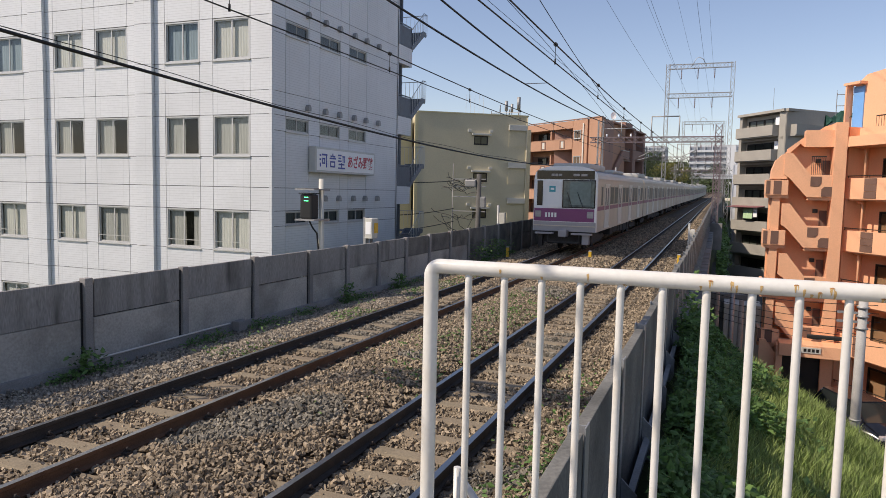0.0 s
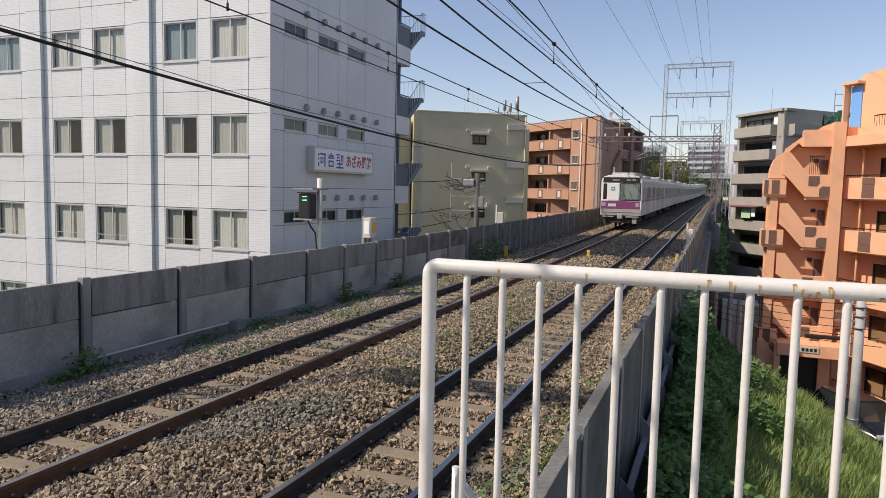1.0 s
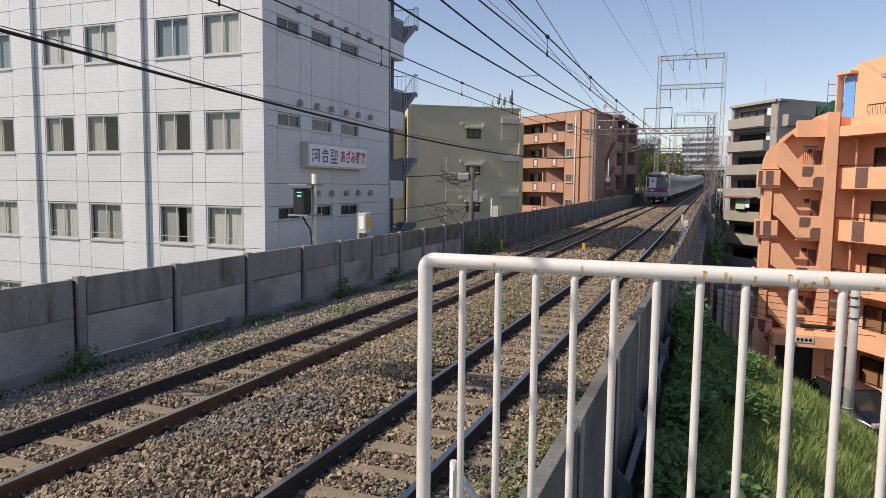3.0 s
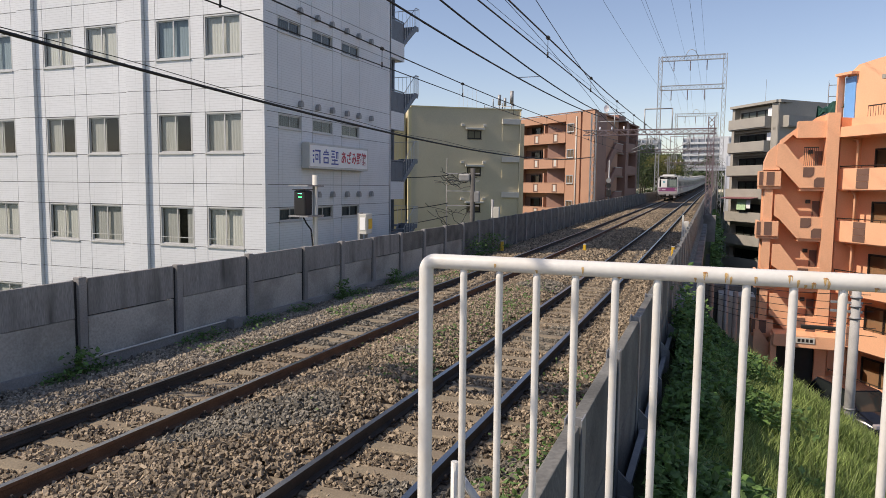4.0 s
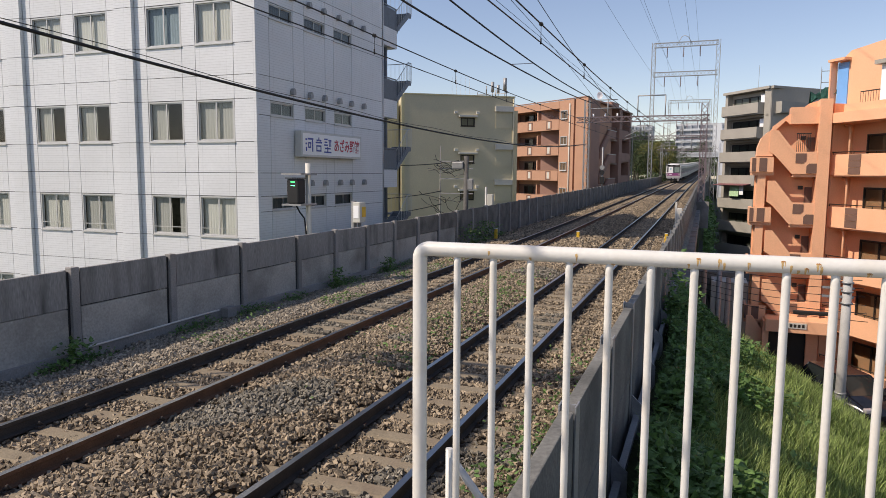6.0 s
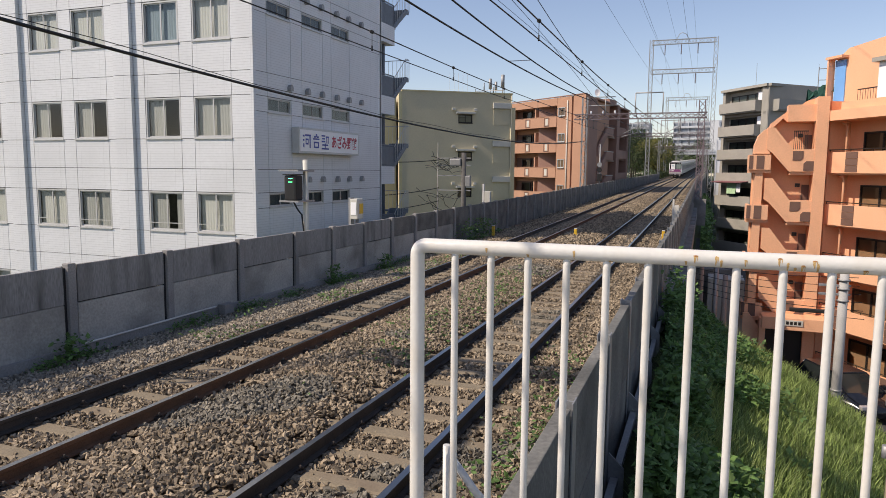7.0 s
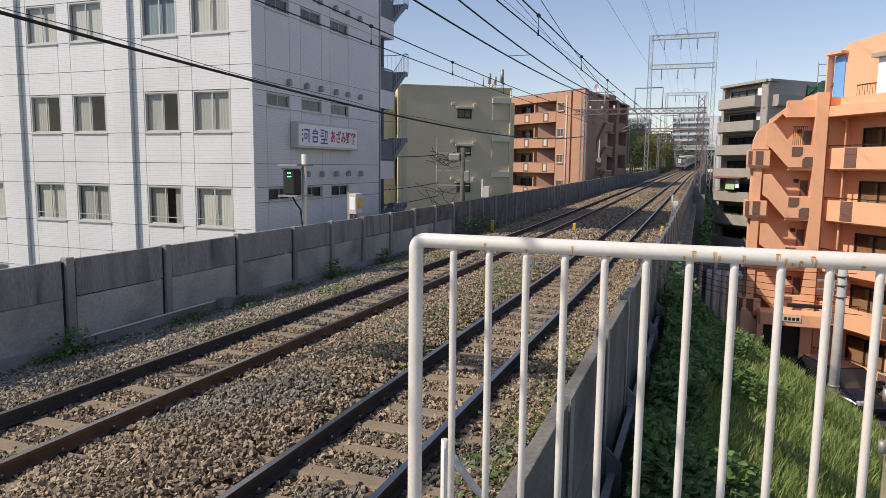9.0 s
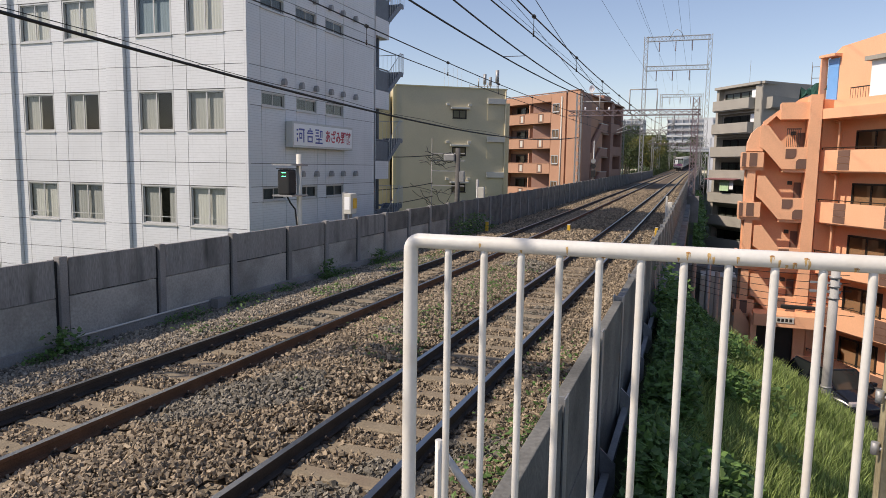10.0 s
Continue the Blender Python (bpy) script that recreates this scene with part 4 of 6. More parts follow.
                part("wheel", bm, T_UNDER, bg)
    if not rear:
        bm = box(-1.0, 1.0, -0.44, 0.0, 0.95, 3.3, 0.02)
        part("gangway", bm, T_UNDER, e)
        return e
    # cab end
    S = 1.40
    outer = [(S, 0.93), (S, 3.25), (S - 0.06, 3.50), (S - 0.22, 3.66), (0.7, 3.78), (0, 3.80)]
    outer = outer + [(-x, z) for x, z in outer[-2::-1]]
    bm = bmesh.new()
    prism(bm, outer, 0.0, 0.16, "y")
    bmesh.ops.bevel(bm, geom=[ed for ed in bm.edges if all(abs(v.co.y) < 1e-5 for v in ed.verts)], offset=0.045, segments=3, affect="EDGES", profile=0.6)
    part("cab_front", bm, T_WHITE, e, "white moulded cab front")
    part("destination_band", box(-1.27, 1.27, -0.012, 0.02, 3.22, 3.60, 0.01), T_DARK, e, "black glass band with dim destination display")
    for a, b in ((-0.62, -0.12), (0.35, 1.02)):
        bm = bmesh.new()
        for k in range(3 if a < 0 else 2):
            w = (b - a) / (3 if a < 0 else 2)
            bx(bm, a + k * w, a + k * w + w * 0.8, -0.016, -0.0125, 3.36, 3.46)
        part("display", bm, T_GREY, e, "faint pale display bars")
    part("side_window", box(-1.25, -0.99, -0.012, 0.02, 2.05, 3.16, 0.02), T_DARK, e)
    bm = box(-0.92, -0.16, -0.020, 0.02, 1.98, 3.17, 0.012)
    dr = part("cab_door", bm, T_WHITE, e, "white cab door")
    part("sticker", box(-0.70, -0.42, -0.026, -0.019, 2.66, 2.92), T_TEAL, dr, "teal square sticker")
    part("sticker_mark", box(-0.64, -0.48, -0.029, -0.025, 2.75, 2.84), T_WHITE, dr)
    part("windscreen_surround", box(-0.12, 1.33, -0.010, 0.02, 1.965, 3.205, 0.03), T_DARK, e)
    wf = part("windscreen", box(-0.08, 1.29, -0.014, 0.02, 2.0, 3.17, 0.03), T_SCREEN, e, "large dark windscreen")
    # blind drawn large and pale green to imitate the reflection on the glass
    part("blind", box(0.22, 1.12, -0.0175, -0.0135, 2.10, 3.10), T_BLIND, wf, "blind coloured pale green like the windscreen's reflection")
    for x0, x1 in ((0.1, 0.32), (0.55, 0.80)):
        bm = bmesh.new()
        tube(bm, [(x1, -0.035, 2.02), ((x0 + x1) / 2, -0.04, 2.35), (x0, -0.03, 2.66)], 0.012, 5)
        part("wiper", bm, M_BLACK, e)
    part("purple_band", box(-1.36, 1.30, -0.010, 0.02, 1.37, 1.94, 0.008), T_PURPLE, e, "purple band across the cab front")
    for x in (-1.18, 1.13):
        part("lamp_housing", box(x - 0.14, x + 0.14, -0.022, 0.0, 1.54, 1.82, 0.02), T_GREY, e)
        for dx in (-0.06, 0.06):
            bm = bmesh.new()
            tube(bm, [(x + dx, -0.035, 1.69), (x + dx, -0.02, 1.69)], 0.05, 12)
            part("lamp", bm, T_LAMP, e)
    bm = bmesh.new()
    for k in range(4):
        bx(bm, -0.86 + 0.14 * k, -0.77 + 0.14 * k, -0.016, -0.0105, 1.55, 1.75)
    part("number_bars", bm, T_WHITE, e, "four plain white bars")
    part("lower_apron", box(-1.38, 1.38, -0.016, 0.05, 0.93, 1.35, 0.015), T_GREY, e, "grey metal apron")
    bm = bmesh.new()
    bx(bm, -1.36, 1.36, -0.05, 0.05, 1.16, 1.20)
    part("step_rail", bm, T_STEEL, e)
    for x0, x1 in ((-1.25, -0.45), (0.35, 1.25)):
        part("step_plate", box(x0, x1, -0.22, 0.05, 0.80, 0.88, 0.015), T_GREY, e)
    part("coupler", box(-0.18, 0.18, -0.42, 0.3, 0.70, 1.02, 0.05), T_GREY, e, "grey coupler head")
    bm = bmesh.new()
    tube(bm, [(-0.7, -0.02, 0.85), (-0.68, -0.12, 0.45), (0.68, -0.12, 0.45), (0.7, -0.02, 0.85)], 0.05, 6)
    part("pilot_bar", bm, T_UNDER, e)
    part("jumper_box", box(0.82, 1.12, -0.12, 0.2, 0.38, 0.80, 0.02), T_GREY, e)
    part("receiver_coil", box(-1.15, -0.95, 0.0, 0.3, 0.25, 0.80, 0.02), T_UNDER, e)
    bm = bmesh.new()
    bx(bm, -1.2, 1.2, 0.2, 2.0, 0.45, 0.93)
    part("underframe", bm, T_UNDER, e)
    return e


cars = [train_car(True)]
mid_car = train_car(False)
cars.append(mid_car)
for k in range(2, 10):
    cars.append(copy_thing(mid_car, pose(0, 0, 0)))

# ---- buildings beyond ----
M_CREAM = mat("cream_plaster", (0.62, 0.55, 0.33), 0.85, var=0.05, scale=0.5, fine=12, bump=0.1)
M_BOXW = mat("pale_shutter_box", (0.58, 0.56, 0.50), 0.6, var=0.04, scale=2, fine=20, bump=0.05)
M_PANELBROWN = mat("brown_panel", (0.17, 0.095, 0.07), 0.7, var=0.06, scale=2, fine=30, bump=0.1)
M_NET = mat("green_net", (0.03, 0.13, 0.10), 0.8, var=0.15, scale=3, fine=60, bump=0.3)
M_BLUEDOOR = mat("sky_blue_door", (0.16, 0.40, 0.78), 0.5, var=0.03, scale=3, fine=30, bump=0.0)
M_PINKCONC = mat("pinkish_concrete", (0.36, 0.28, 0.23), 0.85, var=0.1, scale=1, fine=20, bump=0.2)
I4 = Matrix.Identity(4)

# olive apartment house
olive = thing("apartment_house", "olive-green plastered apartment house with small high windows", "building", pose(-23.95, 54, 0, 0, 0, 34.3))
bm = bmesh.new()
holes = [(4.90, 6.16, z - 0.75, z) for z in (7.5, 4.33, 1.17, -2.0)]
uc, zc = [0, 4.90, 6.16, 9.75], [-7]
for h in sorted(holes, key=lambda q: q[2]):
    zc += [h[2], h[3]]
zc.append(9.32)
for a, b in zip(uc, uc[1:]):
    for c, d in zip(zc, zc[1:]):
        if not any(a == h[0] and c == h[2] for h in holes):
            bx(bm, a, b, 0, 0.25, c, d)
bmesh.ops.remove_doubles(bm, verts=bm.verts[:], dist=0.001)
part("wall", bm, M_GREEN, olive)
bm = bmesh.new()
bx(bm, 0, 9.75, 1.2, 14, -7, 9.2)
bx(bm, 9.76, 10.5, 1.2, 12, -7, 8.3)
part("rear_block", bm, M_GREEN, olive)
bm = bmesh.new()
bx(bm, -0.06, 9.81, -0.06, 0.3, 9.32, 9.42)
part("parapet_cap", bm, M_CREAM, olive)
bm = bmesh.new()
bx(bm, -0.28, -0.005, -0.02, 0.3, -7, 9.3)
bx(bm, -1.8, -0.3, 1.2, 9, -7, 8.9)
part("end_wall", bm, M_CREAM, olive, "cream end wall")
for h in holes:
    window(olive, I4, h[0] + 0.01, h[1] - 0.01, h[2] + 0.01, h[3] - 0.01, 2, (0, 0), M_DARKFRAME, None, 0.05, 0.12, M_GLASS_D)
    part("window_hood", box(h[0] - 0.2, h[1] + 0.22, -0.32, 0.0, h[3] + 0.03, h[3] + 0.20, 0.02), M_BOXW, olive)
    for u in (4.48, 6.42):
        part("vent_cap", box(u - 0.15, u + 0.15, -0.14, 0, h[3] + 0.30, h[3] + 0.52, 0.02), M_BOXW, olive)
for z in (8.55, 5.28, 2.2, -0.9):
    part("shutter_box", box(8.0, 9.6, -0.22, 0, z - 0.48, z, 0.02), M_BOXW, olive, "pale shutter box")
    bm = bmesh.new()
    bx(bm, 8.05, 9.55, -0.03, 0, z - 1.9, z - 0.49)
    part("shutter", bm, M_GREEN, olive)
bm = bmesh.new()
tube(bm, [(9.65, -0.08, -6), (9.65, -0.08, 9.2)], 0.05, 8)
part("downpipe", bm, M_GREEN, olive)
ant = thing("rooftop_antenna", "grey mobile phone antennas on the roof", "antenna", pose(-17.6, 58.6, 9.3))
for i, (x, h, r) in enumerate(((-0.6, 1.0, 0.05), (-0.1, 1.35, 0.14), (0.35, 1.1, 0.12), (0.9, 1.7, 0.16), (0.0, 0.7, 0.05))):
    bm = bmesh.new()
    tube(bm, [(x, 0.2 * i, 0), (x, 0.2 * i, h * 0.4)], 0.04, 6)
    tube(bm, [(x, 0.2 * i, h * 0.35), (x, 0.2 * i, h)], r, 10)
    part("aerial", bm, M_STEEL, ant)
bm = bmesh.new()
for x in (-1.4, -0.6, 1.2):
    tube(bm, [(x, 0, 0), (x, 0, 0.5)], 0.03, 5)
tube(bm, [(-1.4, 0, 0.3), (1.2, 0, 0.3)], 0.03, 5)
part("mounting_rail", bm, M_STEEL, ant)
rods = thing("lightning_rods", "row of thin pale poles on the roof", "antenna", pose(-20.8, 57, 9.35))
for k in range(5):
    bm = bmesh.new()
    tube(bm, [(0.33 * k, 0.2 * k, 0), (0.33 * k, 0.2 * k, 1.7)], 0.012, 5)
    part("rod", bm, M_WHITEPAINT, rods)

# terracotta apartment block with balconies; its corner stands at the tracks, u runs along the front away from them
terra = thing("apartment_block", "terracotta tiled apartment block with stacked balconies", "building", pose(-12.375, 77.39, -0.267, 0, 0, -38.5) @ Matrix.Scale(1.1, 4))
FR = Matrix(((-1, 0, 0, 0), (0, 1, 0, 0), (0, 0, 1, 0), (0, 0, 0, 1)))
bm = bmesh.new()
prism(bm, [(-13.5, 1.6), (-1.4, 1.6), (-5.9, 9.0), (-13.5, 9.0)], -7, 10.25, "z")
part("core", bm, M_TERRA, terra)
bm = bmesh.new()
bx(bm, -1.80, 0, 0, 0.5, -7, 10.4)
bx(bm, -4.32, -2.06, 0, 1.6, -7, 10.36)
bx(bm, -13.5, -4.33, -0.02, 1.6, 9.57, 10.34)
bx(bm, -13.5, -13.2, 0, 1.6, -7, 9.56)
part("wall", bm, M_TERRA, terra)
bm = bmesh.new()
bx(bm, -2.055, -1.805, 0.25, 1.6, -7, 10.3)
part("recessed_strip", bm, M_BROWN, terra, "dark brown recessed strip")
bm = bmesh.new()
bx(bm, -13.6, 0.04, -0.06, 0.2, 10.41, 10.49)
part("parapet_cap", bm, M_BROWN, terra)
STOREY = 2.67
for k in range(6):
    z = 7.36 - STOREY * k
    balcony = part("balcony", box(-13.2, -4.33, -0.06, 0.12, z, z + 1.10, 0.02), M_TERRA, terra)
    part("balcony_cap", box(-13.2, -4.33, -0.09, 0.15, z + 1.104, z + 1.15, 0.01), M_TERRA, balcony)
    bm = bmesh.new()
    bx(bm, -13.2, -4.33, 0.125, 1.6, z + 0.02, z + 0.16)
    part("balcony_slab", bm, M_BROWN, terra)
    for u in (5.5, 8.75, 11.9):
        bm = bmesh.new()
        ring(bm, u, u + 0.85, z + 0.10, z + 1.0, 0.09, -0.085, -0.062, FR)
        grille = part("parapet_grille", bm, M_PANELBROWN, balcony, "dark brown recessed grille")
        part("grille_panel", box(-u - 0.62, -u - 0.23, -0.078, -0.062, z + 0.22, z + 0.90, 0.004), M_BOXW, grille, "pale panel")
    part("partition", box(-8.25, -8.05, 0.15, 1.6, z + 0.16, z + 2.2, 0.01), M_TERRA, terra)
    # brown tile kept dark so the colour also carries the recess's shade
    part("back_wall", box(-13.19, -4.34, 1.545, 1.59, z + 0.17, z + 2.2), M_PANELBROWN, terra, "brown back wall darkened for the balcony's shade")
    for u, c in ((4.65, (0.35, 0.0)), (6.4, (0.0, 0.2)), (8.45, (0.0, 0.3)), (10.4, (0.2, 0.0))):
        window(terra, Matrix.Translation((0, 1.38, 0)) @ FR, u, u + 1.6, z + 0.2, z + 2.05, 2, c, M_DARKFRAME, M_CURTAIN, 0.06, 0.12, M_GLASS_D)
    part("drain_pipe", box(-4.62, -4.52, 0.9, 1.0, z + 0.17, z + 2.2), M_BOXW, terra)
    window(terra, Matrix.Translation((0, -0.09, 0)) @ FR, 2.98, 4.05, z + 1.06, z + 1.95, 2, (0, 0), M_WINFRAME, None, 0.05, 0.08, M_GLASS_D)
bm = bmesh.new()
tube(bm, [(-2.6, -0.08, -6), (-2.6, -0.08, 9.95)], 0.07, 8)
part("downpipe", bm, M_BOXW, terra)

# brown stair wing along the tracks, starting at the same corner
brown = thing("apartment_wing", "dark brown tiled stair wing of the terracotta block", "building", pose(-12.41, 77.6, 0, 0, 0, -7.2))
bm = bmesh.new()
bx(bm, -0.3, 0.0, 0.0, 5.0, -7, 11.15)
bx(bm, -1.9, -1.6, 5.0, 14.4, -7, 11.0)
bx(bm, -1.6, 0.0, 14.4, 15.9, -7, 11.0)
bx(bm, -1.6, 0.0, 20.0, 21.0, -7, 10.9)
bx(bm, -7.0, -1.9, 4.5, 20.8, -7, 10.8)
part("wall", bm, M_BROWN, brown)
part("stair_roof", box(-2.0, 0.12, 4.7, 15.2, 11.0, 11.2, 0.02), M_BROWN, brown)
part("roof_hut", box(-4.0, -0.4, 12.0, 15.4, 11.2, 11.8, 0.02), M_BROWN, brown)
part("wing_roof", box(-7.0, 0.10, 15.6, 21.1, 10.9, 11.08, 0.02), M_BROWN, brown)
for k in range(6):
    z = 8.1 - 2.94 * k
    part("landing_parapet", box(-0.22, 0.0, 9.6, 12.9, z - 1.0, z, 0.01), M_BROWN, brown)
    part("parapet_cap", box(-0.27, 0.05, 9.5, 12.9, z + 0.003, z + 0.09, 0.008), M_BOXW, brown, "pale parapet cap")
    bm = bmesh.new()
    prism(bm, [(5.6, z - 2.55), (9.6, z - 0.05), (9.6, z - 1.15), (5.6, z - 3.6)], -0.22, 0.0, "x")
    flight = part("stair_parapet", bm, M_BROWN, brown)
    for i in range(14):
        part("step", box(-1.5, -0.23, 5.7 + 0.28 * i, 6.0 + 0.28 * i, z - 3.4 + 0.175 * i, z - 3.24 + 0.175 * i), M_PINKCONC, flight)
    part("landing", box(-1.58, -0.23, 9.6, 14.38, z - 1.16, z - 1.01), M_PINKCONC, brown)
    part("door", box(-1.59, -1.5, 12.2, 13.1, z - 1.0, z + 1.0), M_DARKFRAME, brown, "dark flat door")
    part("balcony", box(-0.22, 0.0, 15.91, 19.99, z - 0.75, z + 0.40, 0.01), M_BROWN, brown)
    part("balcony_slab", box(-1.58, -0.23, 15.91, 19.99, z - 0.9, z - 0.76), M_BROWN, brown)
    for u in (16.1, 18.1):
        window(brown, Matrix.Translation((-1.45, 0, 0)) @ MR, u, u + 1.7, z - 0.7, z + 1.3, 2, (0.4, 0), M_WINFRAME, M_CURTAIN, 0.06, 0.12, M_GLASS_D)
dish = thing("satellite_dish", "white satellite dish on the apartment roof", "satellite dish", pose(-11.75, 81.7, 11.18))
bm = bmesh.new()
n = 20
c = bm.verts.new((0, 0.12, 0.55))
r1 = [bm.verts.new((0.32 * math.cos(i * 2 * math.pi / n), -0.02, 0.55 + 0.42 * math.sin(i * 2 * math.pi / n))) for i in range(n)]
for i in range(n):
    bm.faces.new((r1[i], r1[(i + 1) % n], c))
bmesh.ops.solidify(bm, geom=bm.faces[:], thickness=0.02)
part("reflector", bm, M_SIGNW, dish)
bm = bmesh.new()
tube(bm, [(0, 0.15, 0), (0, 0.15, 0.55)], 0.03, 6)
part("mast", bm, M_STEEL, dish)

# grey taupe apartment house
def grey_face(e, m, length, u0, u1):
    for k in range(-4, 4):
        z = 9.68 - 2.70 * (3 - k)
        bm = bmesh.new()
        bx(bm, u0, u1, -0.9, -0.75, z, z + 1.15, m=m)
        bx(bm, u0, u0 + 0.15, -0.75, 0.6, z, z + 1.15, m=m)
        bx(bm, u1 - 0.15, u1, -0.75, 0.6, z, z + 1.15, m=m)
        bx(bm, u0, u1, -0.75, 0.6, z - 0.12, z, m=m)
        part("balcony", bm, M_GREY, e)
        mm = m @ Matrix.Translation((0, 0.5, 0))
        w = (u1 - u0 - 0.8) / 2
        for i in range(2):
            window(e, mm, u0 + 0.4 + i * w, u0 + 0.3 + (i + 1) * w, z + 0.1, z + 2.05, 2, (0.4, 0.0) if (i + k) % 2 else (0, 0.6), M_DARKFRAME, M_CURTAIN, 0.06, 0.08, M_GLASS_D)
        bm = box(u1 - 0.95, u1 - 0.3, 0.2, 0.45, z + 1.2, z + 2.1)
        bm.transform(m)
        part("partition", bm, M_SIGNW, e, "white partition board")
        bm = bmesh.new()
        bx(bm, 0, length, 0.0, 0.62, z - 0.42, z - 0.14, m=m)
        part("floor_edge", bm, M_GREY, e)
    bm = bmesh.new()
    bx(bm, 0, length, 0.62, 0.9, -7, 12.2, m=m)
    bx(bm, 0, u0 - 0.02, -0.05, 0.62, -7, 12.4, m=m)
    bx(bm, u1 + 0.02, length, -0.05, 0.62, -7, 12.4, m=m)
    bx(bm, -0.1, length, -0.35, 0.9, 12.25, 12.54, m=m)
    part("wall", bm, M_GREY, e)


greyb = thing("apartment_tower", "grey-taupe tiled apartment house with solid balconies", "building", pose(6.4, 85, 0))
grey_face(greyb, pose(-4.5, 6.5, 0, 0, 0, -55.3), 7.9, 0.5, 6.9)
grey_face(greyb, pose(0, 0, 0, 0, 0, 44.5), 9.0, 0.6, 6.5)
bm = bmesh.new()
m = pose(-4.5, 6.5, 0, 0, 0, -55.3)
bx(bm, 0, 7.9, 0.9, 8, -7, 12.4, m=m)
part("core", bm, M_GREY, greyb)
bm = bmesh.new()
for x, y in ((-1.2, 3.0), (5.5, 6.0)):
    tube(bm, [(x, y, 12.5), (x, y, 15.2)], 0.02, 5)
part("aerial", bm, M_STEEL, greyb)
lau = thing("laundry", "pale green laundry hung on a balcony", "laundry", pose(3.7, 87.6, 0.2, 0, 0, -55))
bm = bmesh.new()
for k in range(10):
    a, b = -1.0 + 0.16 * k, -1.0 + 0.16 * (k + 1)
    v = [bm.verts.new(c) for c in ((a, -0.55 - 0.04 * (k % 2), 0.1), (b, -0.55 - 0.04 * ((k + 1) % 2), 0.1), (b, -0.5, 1.35), (a, -0.5, 1.35))]
    bm.faces.new(v)
bmesh.ops.remove_doubles(bm, verts=bm.verts[:], dist=0.001)
bmesh.ops.solidify(bm, geom=bm.faces[:], thickness=0.02)
part("sheet", bm, mat("pale_green_cloth", (0.42, 0.60, 0.36), 0.9, var=0.08, scale=3, fine=40, bump=0.1), lau)
part("towel", box(0.75, 1.4, -0.55, -0.52, 0.3, 1.3, 0.01), M_SIGNW, lau)
bm = bmesh.new()
tube(bm, [(-1.6, -0.5, 1.36), (1.8, -0.5, 1.36)], 0.02, 5)
part("pole", bm, M_STEEL, lau)
aw = thing("awning", "dull red corrugated awning over a balcony", "awning", pose(3.4, 88.2, 1.75, 0, 0, -55))
bm = bmesh.new()
bx(bm, -2.6, 2.9, -1.3, -0.2, 0.0, 0.06, m=pose(0, 0, 0, 8, 0, 0))
part("sheet", bm, mat("dull_red_sheet", (0.22, 0.09, 0.09), 0.7, var=0.1, scale=3, fine=40, bump=0.1), aw)

# orange apartment house with open stairs
orange = thing("orange_apartment_house", "bright orange plastered apartment house with open stairs and balconies", "building", pose(0, 41, 0))
ST = 2.67
bm = bmesh.new()
prism(bm, [(2.55, -8), (5.9, -8), (5.9, 6.70), (5.5, 6.70), (5.06, 6.56), (4.12, 5.82), (3.66, 5.66), (3.02, 4.92), (2.66, 4.3), (2.55, 3.7)], 1.15, 1.4, "y")
part("stair_back_wall", bm, M_ORANGE, orange)
bm = bmesh.new()
prism(bm, [(2.52, 3.72), (3.3, 3.72), (3.3, 5.0), (3.02, 5.02), (2.72, 4.7), (2.55, 4.2)], -0.05, 1.15, "y")
bx(bm, 5.42, 5.98, -0.15, 1.4, -8, 6.66)
bx(bm, 4.1, 5.45, 0.25, 1.2, 5.42, 6.3)
prism(bm, [(3.3, 5.0), (3.9, 5.62), (4.1, 5.42), (4.1, 6.0), (3.3, 5.35)], 0.6, 1.15, "y")
part("corner_pier", bm, M_ORANGE, orange)
